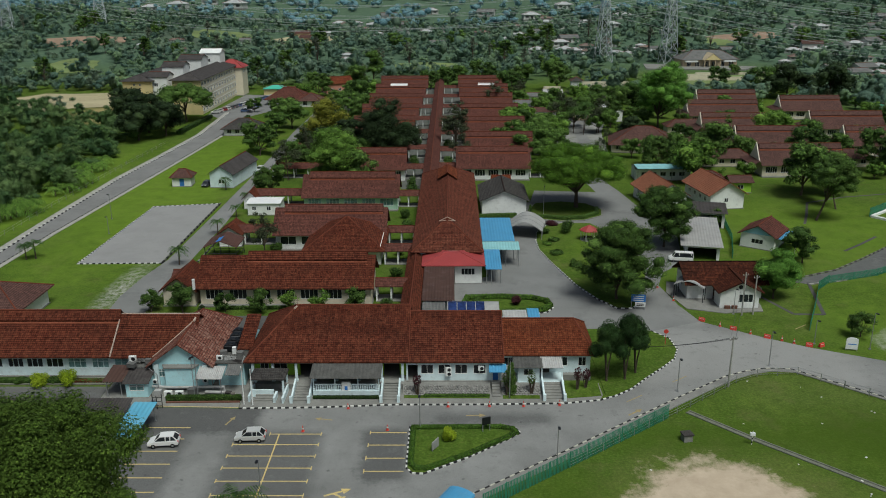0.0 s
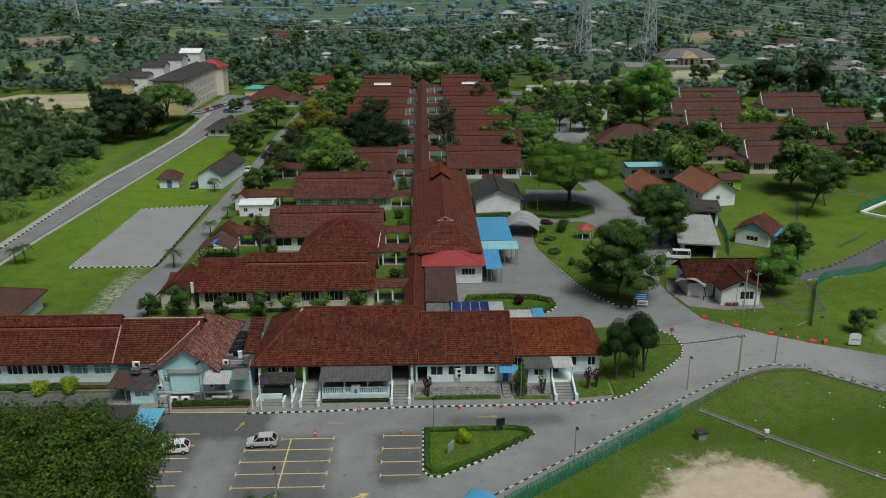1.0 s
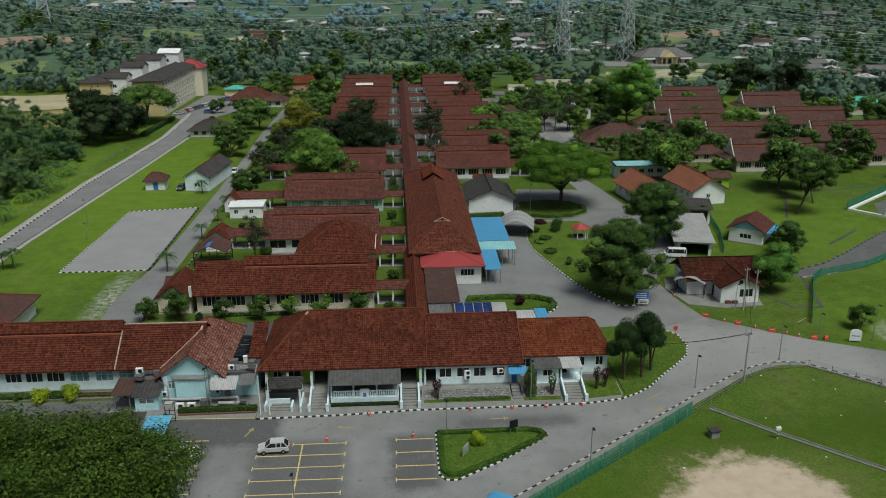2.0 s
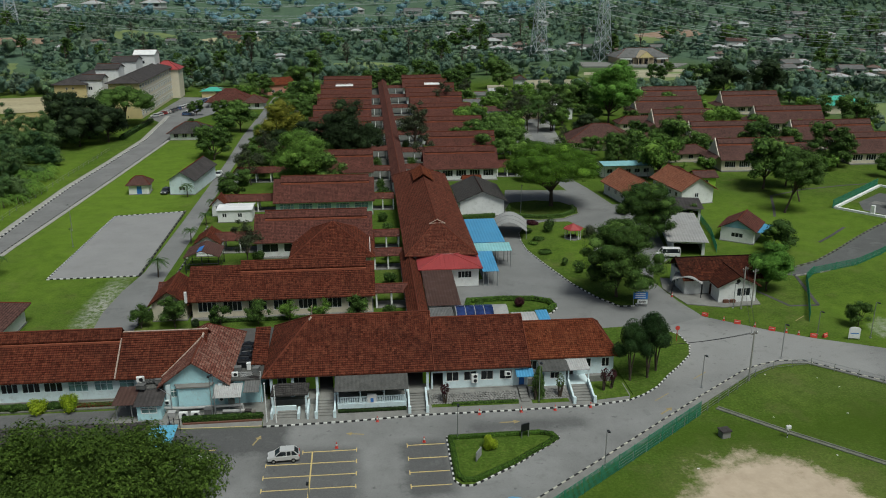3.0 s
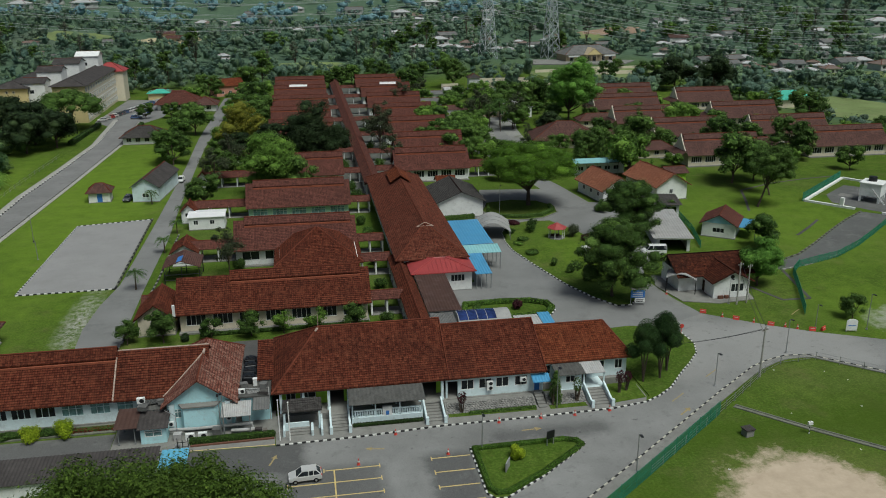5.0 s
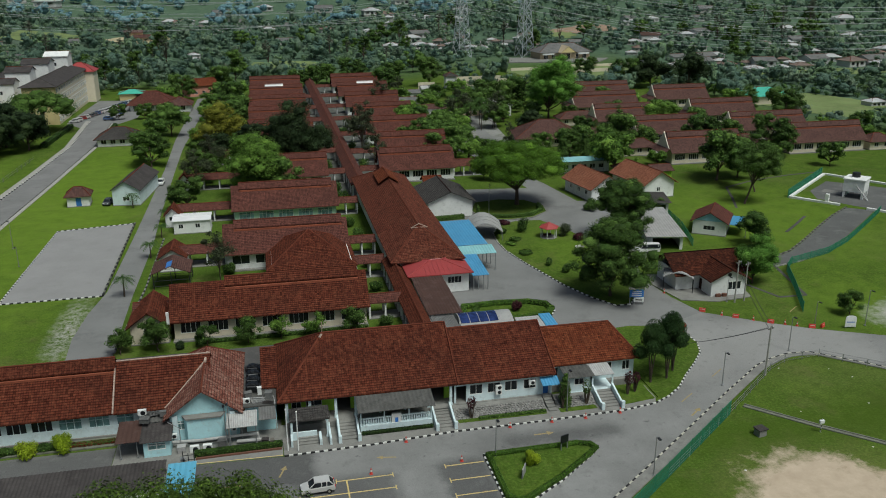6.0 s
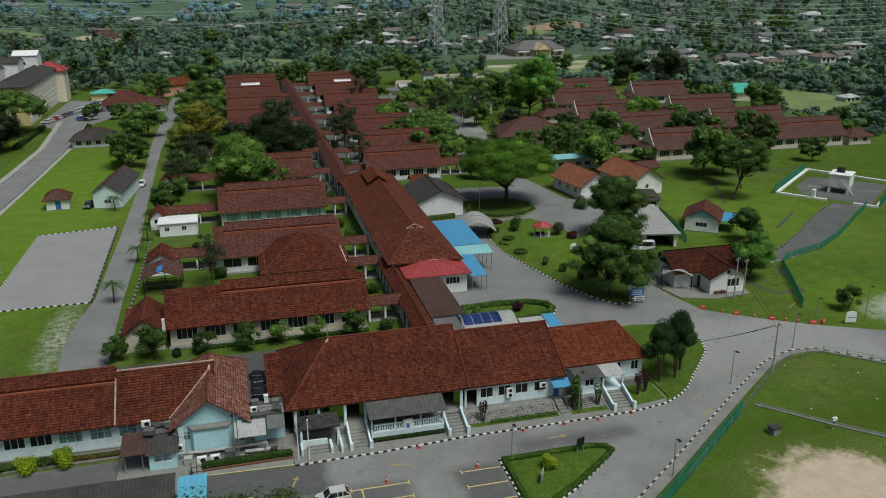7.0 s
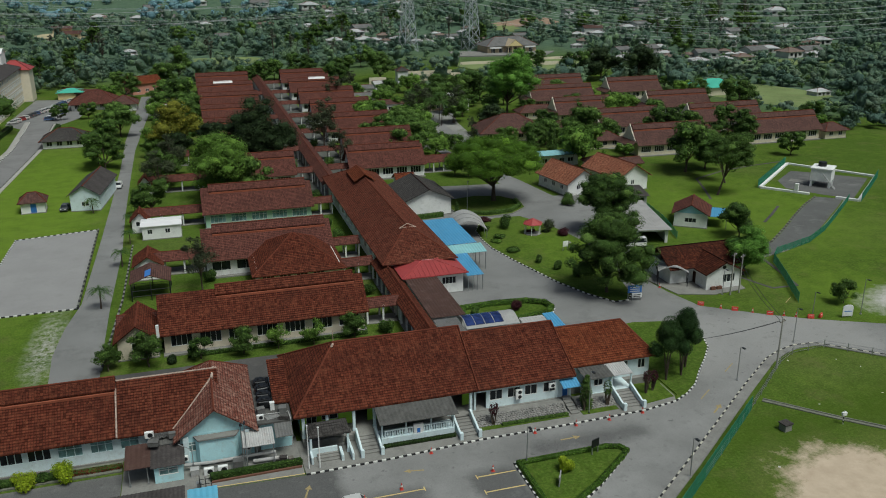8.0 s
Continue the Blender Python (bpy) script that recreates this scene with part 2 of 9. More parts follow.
M["dark_wood"] = worn("dark_door_wood", (0.050, 0.024, 0.018), 0.6, 0.3, 1.5)
M["car_silver"] = worn("silver_car_paint", (0.58, 0.58, 0.56), 0.3, 0.04, 1.0, metal=0.2, bumps=0)
M["car_white"] = worn("white_car_paint", (0.72, 0.72, 0.71), 0.25, 0.04, 1.0, bumps=0)
M["car_blue"] = worn("blue_car_paint", (0.08, 0.13, 0.25), 0.25, 0.05, 1.0, bumps=0)
M["car_red"] = worn("red_car_paint", (0.30, 0.035, 0.03), 0.25, 0.05, 1.0, bumps=0)
M["car_grey"] = worn("grey_car_paint", (0.10, 0.105, 0.11), 0.25, 0.05, 1.0, bumps=0)
M["rubber"] = worn("tyre_rubber", (0.02, 0.02, 0.02), 0.85, 0.2, 3.0)
M["net_green"] = worn("green_fence_net", (0.045, 0.21, 0.125), 0.7, 0.2, 0.8)
M["metal_white"] = worn("white_sheet_roofing", (0.72, 0.72, 0.72), 0.5, 0.06, 0.4)
M["metal_green"] = worn("green_roof_sheeting", (0.09, 0.42, 0.31), 0.5, 0.12, 0.3)
M["metal_silver"] = worn("pale_grey_polycarbonate", (0.33, 0.33, 0.32), 0.5, 0.15, 0.5, stain=(0.2, 0.2, 0.19))
M["metal_light2"] = worn("weathered_pale_sheeting", (0.33, 0.325, 0.315), 0.7, 0.15, 0.3, stain=(0.2, 0.195, 0.185))
M["sky_paint"] = worn("sky_blue_paint", (0.33, 0.56, 0.70), 0.7, 0.1, 0.5)
M["red_brick"] = worn("red_clay_planter", (0.15, 0.075, 0.052), 0.8, 0.15, 1.5)
M["drain_mix"] = worn("mossy_concrete", (0.17, 0.175, 0.14), 0.9, 0.3, 0.8, stain=(0.07, 0.08, 0.045))
M["asphalt_mid"] = worn("patched_car_park_asphalt", (0.118, 0.119, 0.115), 0.92, 0.3, 0.09, 7.0, stain=(0.225, 0.225, 0.215), amount=0.55)
M["asphalt_west"] = worn("grey_road_asphalt", (0.205, 0.203, 0.198), 0.92, 0.2, 0.12, 7.0, stain=(0.12, 0.12, 0.117), amount=0.6)
M["footway"] = worn("pale_concrete_footway", (0.36, 0.35, 0.32), 0.92, 0.2, 0.6, stain=(0.20, 0.20, 0.16), amount=0.7)
M["yard_mix"] = worn("patchy_yard_ground", (0.25, 0.25, 0.235), 0.92, 0.25, 0.09, 5.0, stain=(0.075, 0.095, 0.035), amount=0.9)
M["court_dark"] = worn("dark_concrete_court", (0.105, 0.108, 0.098), 0.9, 0.35, 0.3, stain=(0.05, 0.07, 0.028), amount=0.8)
M["wire"] = worn("weathered_cable", (0.60, 0.62, 0.62), 0.7, 0.1, 0.2)
M["stone_mix"] = worn("rubble_stone", (0.24, 0.235, 0.22), 0.9, 0.5, 2.2, 9.0, stain=(0.07, 0.07, 0.065), amount=0.8)
M["leaf_deep"] = leaf_mat("deep_green_leaf", (0.006, 0.014, 0.004), (0.055, 0.112, 0.022), (0.20, 0.325, 0.068))
M["leaf_mid"] = leaf_mat("green_leaf", (0.008, 0.018, 0.004), (0.08, 0.155, 0.03), (0.22, 0.36, 0.075))
M["leaf_bright"] = leaf_mat("bright_green_leaf", (0.0168, 0.036, 0.00576), (0.1299, 0.2459, 0.03825), (0.2785, 0.4556, 0.07594))
M["leaf_lime"] = leaf_mat("yellow_green_leaf", (0.14, 0.22, 0.012), (0.34, 0.47, 0.022), (0.52, 0.62, 0.045))
M["leaf_dark"] = leaf_mat("very_dark_leaf", (0.004, 0.008, 0.0035), (0.029, 0.053, 0.019), (0.082, 0.125, 0.045), 0.2)
M["leaf_grey"] = leaf_mat("grey_green_leaf", (0.0084, 0.012, 0.006), (0.06526, 0.0842, 0.0421), (0.1365, 0.1625, 0.0845))
M["leaf_flower"] = leaf_mat("yellow_blossom", (0.03, 0.05, 0.008), (0.20, 0.215, 0.03), (0.46, 0.42, 0.05))
M["leaf_purple"] = leaf_mat("purple_leaf", (0.018, 0.0048, 0.0072), (0.066, 0.0176, 0.02464), (0.12, 0.045, 0.05))
# forest greens with distance haze painted in: paler and bluer than the leaves
M["leaf_far_hazed"] = leaf_mat("hazed_forest_leaf", (0.15, 0.304, 0.378), (0.2172, 0.3637, 0.3951), (0.3221, 0.4882, 0.4805), 0.0, 0.06, ((0.1566, 0.2872, 0.3309), (0.2669, 0.4211, 0.4164), (0.1933, 0.335, 0.3735), (0.3221, 0.4689, 0.4377)), 0.6)
M["leaf_mid2"] = leaf_mat("olive_green_leaf", (0.005, 0.013, 0.003), (0.05, 0.1, 0.013), (0.2, 0.31, 0.05), clump=0.6, patchy=0.6)
M["leaf_rain"] = leaf_mat("rain_tree_leaf", (0.008, 0.019, 0.003), (0.06, 0.14, 0.012), (0.25, 0.44, 0.046))
M["leaf_bright2"] = leaf_mat("fresh_green_leaf", (0.015, 0.043, 0.0065), (0.105, 0.255, 0.038), (0.26, 0.49, 0.082))
M["leaf_bright3"] = leaf_mat("clipped_hedge_leaf", (0.024, 0.057, 0.0072), (0.1003, 0.2006, 0.02534), (0.192, 0.33, 0.054))
M["leaf_dark2"] = leaf_mat("clipped_dark_leaf", (0.00375, 0.00975, 0.003), (0.0276, 0.06348, 0.01656), (0.0675, 0.1275, 0.033))
M["leaf_under"] = leaf_mat("undergrowth_leaf", (0.016, 0.0416, 0.016), (0.1046, 0.1991, 0.06075), (0.2279, 0.3629, 0.1013), 0.0, 0.2, ((0.0675, 0.135, 0.054), (0.1773, 0.2953, 0.08438), (0.1013, 0.1823, 0.07425), (0.2194, 0.3206, 0.1114)), 1.8)
# mixed woodland greens, their blue and brightness raised to imitate haze
M["leaf_wood_hazed"] = leaf_mat("hazed_woodland_leaf", (0.06653, 0.1284, 0.1082), (0.1552, 0.2406, 0.1548), (0.2784, 0.3758, 0.2016), 0.0, 0.25, ((0.08775, 0.1503, 0.1193), (0.1992, 0.2887, 0.1613), (0.1216, 0.1955, 0.1419), (0.2446, 0.3007, 0.1903), (0.2701, 0.3939, 0.1613)), 1.0)
M["dry_field"] = worn("dry_tan_field", (0.40, 0.35, 0.22), 0.95, 0.25, 0.06, 1.5, stain=(0.22, 0.22, 0.11))
M["pale_field"] = worn("pale_green_field", (0.17, 0.22, 0.085), 0.95, 0.3, 0.06, 1.5, stain=(0.24, 0.23, 0.13))
M["earth"] = worn("bare_reddish_earth", (0.30, 0.21, 0.15), 0.95, 0.25, 0.08, 1.5, stain=(0.17, 0.18, 0.09))
M["leaf_twig"] = leaf_mat("thin_grey_leaf", (0.05, 0.06, 0.045), (0.12, 0.14, 0.095), (0.19, 0.20, 0.14))
M["leaf_rust"] = leaf_mat("rusty_red_leaf", (0.03, 0.012, 0.006), (0.13, 0.035, 0.018), (0.24, 0.075, 0.03))
M["village_wall"] = worn("faded_village_plaster", (0.52, 0.53, 0.50), 0.8, 0.15, 0.2, stain=(0.26, 0.25, 0.22))
M["village_roof"] = worn("faded_village_roofing", (0.42, 0.43, 0.43), 0.7, 0.2, 0.15, stain=(0.2, 0.19, 0.18))
M["village_rust"] = worn("rusted_village_roofing", (0.17, 0.13, 0.11), 0.8, 0.25, 0.2, stain=(0.25, 0.23, 0.21))
M["palm"] = leaf_mat("palm_leaf", (0.020, 0.050, 0.014), (0.060, 0.125, 0.028), (0.13, 0.22, 0.05))
M["banana"] = leaf_mat("banana_leaf", (0.06, 0.12, 0.02), (0.15, 0.29, 0.045), (0.27, 0.42, 0.08))


def road_mat():
    """Bleached asphalt, darker in the parking bays and in patched strips, with tyre-worn lanes."""
    m, t, p = base_mat("worn_front_asphalt")
    pos = position(t)
    xyz = t.nodes.new("ShaderNodeSeparateXYZ")
    t.links.new(pos, xyz.inputs[0])
    big, mid, fine = noise_node(t, pos, 0.09, 5.0, 0.6), noise_node(t, pos, 0.5, 7.0, 0.75), noise_node(t, pos, 9.0, 3.0)
    wob = math_node(t, "MULTIPLY", math_node(t, "SUBTRACT", mid, 0.5), 3.2)

    def zone(x0, x1, y0, y1, soft):
        f = None
        for axis, lo, hi in ((0, x0, x1), (1, y0, y1)):
            v = math_node(t, "ADD", xyz.outputs[axis], wob)
            a = math_node(t, "DIVIDE", math_node(t, "SUBTRACT", v, lo), soft, True)
            b = math_node(t, "DIVIDE", math_node(t, "SUBTRACT", hi, v), soft, True)
            ab = math_node(t, "MULTIPLY", a, b)
            f = ab if f is None else math_node(t, "MULTIPLY", f, ab)
        return f
    c = ramp(t, big, [(0.3, (0.165, 0.165, 0.158, 1)), (0.7, (0.275, 0.275, 0.265, 1))])
    for x0, x1, y0, y1, soft, k in ((-28, -15, 66, 94.5, 1.8, 0.72), (-11.5, -4.5, 82, 95, 1.5, 0.8), (-40, -31.5, 60, 96, 1.6, 0.7), (-42, -24, 92.5, 101, 1.4, 0.9), (-3, 14, 94.3, 99, 1.8, 0.7), (-34, -2, 55, 76, 4.0, 0.6), (-71, -46, 93, 107, 2.0, 0.75)):
        c = mix(t, math_node(t, "MULTIPLY", zone(x0, x1, y0, y1, soft), k), c, (0.066, 0.066, 0.065, 1))
    for x0, x1, y0, y1, soft, k in ((24, 62, 104, 126, 5.0, 0.6), (33, 43, 126, 146, 2.5, 0.5)):
        c = mix(t, math_node(t, "MULTIPLY", zone(x0, x1, y0, y1, soft), k), c, (0.33, 0.325, 0.31, 1))
    c = mix(t, ramp(t, mid, [(0.55, (0, 0, 0, 1)), (0.75, (0.55, 0.55, 0.55, 1))]), c, (0.085, 0.084, 0.080, 1))
    c = mix(t, ramp(t, mid, [(0.25, (0.35, 0.35, 0.35, 1)), (0.45, (0, 0, 0, 1))]), c, (0.28, 0.28, 0.27, 1))
    c = mix(t, 0.18, c, ramp(t, fine, [(0.3, (0.06, 0.06, 0.06, 1)), (0.7, (0.32, 0.32, 0.31, 1))]))
    oil = noise_node(t, pos, 1.1, 3.0, 0.5)
    c = mix(t, ramp(t, oil, [(0.65, (0, 0, 0, 1)), (0.74, (0.5, 0.5, 0.5, 1))]), c, (0.05, 0.05, 0.05, 1))
    t.links.new(c, p.inputs["Base Color"])
    p.inputs["Roughness"].default_value = 0.9
    p.inputs["Specular IOR Level"].default_value = 0.15
    bump(t, fine, 0.25, 0.02, p)
    return m


M["road_front"] = road_mat()
M["line_faded"] = worn("faded_yellow_road_paint", (0.34, 0.27, 0.13), 0.85, 0.2, 1.5, stain=(0.15, 0.145, 0.135), amount=0.95)


def ground_mat():
    m, t, p = base_mat("grass_ground")
    pos = position(t)
    big, mid, fine = noise_node(t, pos, 0.03, 4.0), noise_node(t, pos, 0.25, 6.0, 0.7), noise_node(t, pos, 3.0, 4.0, 0.7)
    c = ramp(t, mid, [(0.25, (0.038, 0.062, 0.009, 1)), (0.5, (0.080, 0.132, 0.018, 1)), (0.75, (0.155, 0.215, 0.032, 1))])
    patch = noise_node(t, pos, 0.055, 5.0, 0.65)
    c = mix(t, ramp(t, patch, [(0.42, (0.75, 0.75, 0.75, 1)), (0.62, (0, 0, 0, 1))]), c, (0.050, 0.095, 0.014, 1))
    c = mix(t, 0.5, c, ramp(t, fine, [(0.32, (0.024, 0.048, 0.006, 1)), (0.5, (0.075, 0.125, 0.018, 1)), (0.7, (0.16, 0.22, 0.045, 1))]))
    c = mix(t, ramp(t, noise_node(t, pos, 1.3, 6.0, 0.8), [(0.55, (0, 0, 0, 1)), (0.72, (0.6, 0.6, 0.6, 1))]), c, (0.14, 0.125, 0.048, 1))
    c = mix(t, ramp(t, big, [(0.5, (0, 0, 0, 1)), (0.75, (0.4, 0.4, 0.4, 1))]), c, (0.15, 0.165, 0.055, 1))
    worn_f = noise_node(t, pos, 0.13, 7.0, 0.72)
    c = mix(t, ramp(t, worn_f, [(0.54, (0, 0, 0, 1)), (0.70, (0.55, 0.55, 0.55, 1))]), c, (0.135, 0.130, 0.052, 1))
    dark_f = noise_node(t, pos, 0.7, 5.0, 0.7)
    c = mix(t, ramp(t, dark_f, [(0.48, (0, 0, 0, 1)), (0.72, (0.42, 0.42, 0.42, 1))]), c, (0.030, 0.048, 0.008, 1))
    xyz = t.nodes.new("ShaderNodeSeparateXYZ")
    t.links.new(pos, xyz.inputs[0])
    wob = math_node(t, "MULTIPLY", math_node(t, "SUBTRACT", noise_node(t, pos, 0.30, 8.0, 0.75), 0.5), 1.0)

    def blob(cx, cy, rx, ry, sharp=2.5):
        dx = math_node(t, "DIVIDE", math_node(t, "SUBTRACT", xyz.outputs[0], cx), rx)
        dy = math_node(t, "DIVIDE", math_node(t, "SUBTRACT", xyz.outputs[1], cy), ry)
        d = math_node(t, "SQRT", math_node(t, "ADD", math_node(t, "MULTIPLY", dx, dx), math_node(t, "MULTIPLY", dy, dy)))
        d = math_node(t, "ADD", math_node(t, "SUBTRACT", 1.0, d), wob)
        return math_node(t, "MULTIPLY", d, sharp, True)
    for cx, cy, rx, ry, k in ((-75, 225, 26, 110, 0.75), (-104, 215, 10, 90, 0.7), (82, 175, 34, 42, 0.5), (70, 125, 16, 16, 0.45), (35, 165, 14, 26, 0.4)):
        c = mix(t, math_node(t, "MULTIPLY", blob(cx, cy, rx, ry, 1.6), math_node(t, "MULTIPLY", ramp(t, mid, [(0.3, (0.5, 0.5, 0.5, 1)), (0.6, (1, 1, 1, 1))]), k)), c, (0.148, 0.232, 0.026, 1))
    for cx, cy, rx, ry, k in ((52, 92, 16, 10, 0.7), (30, 92, 20, 6, 0.5), (60, 78, 14, 16, 0.7), (14, 76, 8, 14, 0.5)):
        c = mix(t, math_node(t, "MULTIPLY", blob(cx, cy, rx, ry, 1.4), k), c, (0.052, 0.088, 0.010, 1))
    c = mix(t, math_node(t, "MULTIPLY", blob(29.4, 75, 17, 17, 1.6), 0.55), c, (0.17, 0.165, 0.06, 1))
    sand = ramp(t, noise_node(t, pos, 0.5, 7.0, 0.65), [(0.3, (0.43, 0.345, 0.25, 1)), (0.7, (0.54, 0.445, 0.335, 1))])
    grit = ramp(t, fine, [(0.3, (0.36, 0.35, 0.32, 1)), (0.7, (0.50, 0.49, 0.46, 1))])
    c = mix(t, blob(29.4, 75, 11.6, 13.4, 4.0), c, sand)
    c = mix(t, blob(82, 119, 17, 9), c, grit)
    c = mix(t, math_node(t, "MULTIPLY", blob(-60.5, 144, 3.4, 18, 1.2), ramp(t, noise_node(t, pos, 0.9, 7.0, 0.8), [(0.42, (0, 0, 0, 1)), (0.58, (0.8, 0.8, 0.8, 1))])), c, grit)
    c = mix(t, blob(-140, 345, 24, 30), c, (0.30, 0.25, 0.11, 1))
    c = mix(t, blob(-190, 640, 60, 70), c, (0.17, 0.13, 0.09, 1))
    # forest floor beyond the grounds, its colour blued and lifted as painted mist
    far = math_node(t, "MULTIPLY", math_node(t, "SUBTRACT", xyz.outputs[1], 430.0), 0.012, True)
    east = math_node(t, "MULTIPLY", math_node(t, "MULTIPLY", math_node(t, "SUBTRACT", xyz.outputs[0], 162.0), 0.04, True), math_node(t, "MULTIPLY", math_node(t, "SUBTRACT", xyz.outputs[1], 258.0), 0.04, True))
    far = math_node(t, "MAXIMUM", far, east)
    c = mix(t, math_node(t, "MULTIPLY", far, 0.85), c, ramp(t, mid, [(0.3, (0.060, 0.100, 0.078, 1)), (0.6, (0.105, 0.160, 0.110, 1)), (0.8, (0.150, 0.195, 0.135, 1))]))
    t.links.new(c, p.inputs["Base Color"])
    p.inputs["Roughness"].default_value = 0.95
    p.inputs["Specular IOR Level"].default_value = 0.03
    bump(t, fine, 0.5, 0.1, p)
    return m


M["ground"] = ground_mat()



# ---- building helpers ----
def terrain(x, y):
    """Height of the ground: level in the grounds, rising to wooded hills behind."""
    def s(v):
        v = min(1.0, max(0.0, v))
        return v * v * (3 - 2 * v)
    z = 3.4 * s((y - 340) / 110) * s((x - 30) / 60) + 6.0 * s((y - 430) / 300)
    z += 16 * s((y - 470) / 260) * s((x - 110) / 220)
    z += 45 * s((y - 700) / 900) + 130 * s((y - 1150) / 1300)
    z += 8 * s((-x - 110) / 120) * s((y - 380) / 250)
    if y > 520:
        z += (noise.noise((x / 170, y / 170, 0.3)) + 0.6) * 12 * s((y - 520) / 400)
    return z


def thing(name, x=0.0, y=0.0, z=0.0, rz=0.0, label="", category="", group="", kind=""):
    ob = new(name)
    ob.empty_display_size = 0.3
    ob.matrix_basis = pose(x, y, z, 0, 0, rz)
    return tagged(ob, label, category, group, kind)


def part(name, bm, material, parent=None, label=""):
    me = bpy.data.meshes.new(name)
    bm.normal_update()
    bm.to_mesh(me)
    bm.free()
    for mt in (material if isinstance(material, (list, tuple)) else [material]):
        me.materials.append(M[mt])
    ob = new(name, me)
    ob.parent = parent
    return tagged(ob, label)


def solid(name, bm, material, label="", category="", group="", kind="", at=None):
    """A thing of one mesh."""
    ob = part(name, bm, material)
    if at is not None:
        ob.matrix_basis = at
    return tagged(ob, label, category, group, kind)


def box(bm, x0, x1, y0, y1, z0, z1, mi=0, m=None):
    c = [(x0, y0, z0), (x1, y0, z0), (x1, y1, z0), (x0, y1, z0), (x0, y0, z1), (x1, y0, z1), (x1, y1, z1), (x0, y1, z1)]
    v = [bm.verts.new(m @ Vector(p) if m else p) for p in c]
    for f in ((3, 2, 1, 0), (4, 5, 6, 7), (0, 1, 5, 4), (1, 2, 6, 5), (2, 3, 7, 6), (3, 0, 4, 7)):
        bm.faces.new([v[i] for i in f]).material_index = mi
    return v


def face(bm, pts, mi=0):
    f = bm.faces.new([bm.verts.new(p) for p in pts])
    f.material_index = mi
    return f


def tube(bm, pts, r, n=6, r2=None, mi=0):
    """A tube through the points, tapering from r to r2."""
    pts = [Vector(p) for p in pts]
    r2 = r if r2 is None else r2
    rings = []
    for i, p in enumerate(pts):
        d = (pts[min(i + 1, len(pts) - 1)] - pts[max(i - 1, 0)]).normalized()
        a = d.orthogonal().normalized() if abs(d.z) < 0.95 else Vector((1, 0, 0))
        a = (a - d * a.dot(d)).normalized()
        b = d.cross(a)
        rr = r + (r2 - r) * i / max(1, len(pts) - 1)
        rings.append([bm.verts.new(p + (a * math.cos(2 * math.pi * k / n) + b * math.sin(2 * math.pi * k / n)) * rr) for k in range(n)])
    for u, w in zip(rings, rings[1:]):
        for k in range(n):
            bm.faces.new((u[k], u[(k + 1) % n], w[(k + 1) % n], w[k])).material_index = mi
    bm.faces.new(rings[0][::-1]).material_index = mi
    bm.faces.new(rings[-1]).material_index = mi


def slab(bm, pts, z0, z1, mi=0):
    """A flat plate with this outline."""
    lo, hi = [bm.verts.new((x, y, z0)) for x, y in pts], [bm.verts.new((x, y, z1)) for x, y in pts]
    area = sum(a[0] * b[1] - b[0] * a[1] for a, b in zip(pts, pts[1:] + pts[:1]))
    if area < 0:
        lo, hi = lo[::-1], hi[::-1]
    bm.faces.new(hi).material_index = mi
    for i in range(len(pts)):
        j = (i + 1) % len(pts)
        bm.faces.new((lo[i], lo[j], hi[j], hi[i])).material_index = mi


def slope(bm, a, b, c, d, th=0.14, course=0.0, mi=0):
    """One roof slope: eave a-b, top c-d (c above b, d above a; c = d for a hip). UV in metres along the eave and up the slope."""
    uv = bm.loops.layers.uv.verify()
    a, b, c, d = (Vector(p) for p in (a, b, c, d))
    nrm = (b - a).cross(d - a)
    if nrm.length < 1e-6:
        nrm = (b - a).cross(c - a)
    nrm.normalize()
    if nrm.z < 0:
        a, b, c, d, nrm = b, a, d, c, -nrm
    e = (b - a).normalized()
    up = nrm.cross(e)

    def add(ps):
        q = []
        for p in ps:
            if not q or (p - q[-1]).length > 1e-4:
                q.append(p)
        if (q[0] - q[-1]).length < 1e-4:
            q.pop()
        if len(q) < 3:
            return
        f = bm.faces.new([bm.verts.new(p) for p in q])
        f.material_index = mi
        for l in f.loops:
            l[uv].uv = ((l.vert.co - a).dot(e) + 50.0, (l.vert.co - a).dot(up) + 50.0)
    rise = max((d - a).dot(up), (c - b).dot(up))
    n = max(1, round(rise / course)) if course else 1
    lift = nrm * (0.05 if course else 0.0)
    for i in range(n):
        s, t = i / n, (i + 1) / n
        p0, p1, p2, p3 = a.lerp(d, s) + lift, b.lerp(c, s) + lift, b.lerp(c, t), a.lerp(d, t)
        add([p0, p1, p2, p3])
        if course and i:
            add([p0 - lift, p1 - lift, p1, p0])
    off = Vector((0, 0, -th))
    add([d + off, c + off, b + off, a + off])
    add([a + off, b + off, b + lift, a + lift])
    add([b + off, c + off, c, b])
    add([d + off, a + off, a, d])


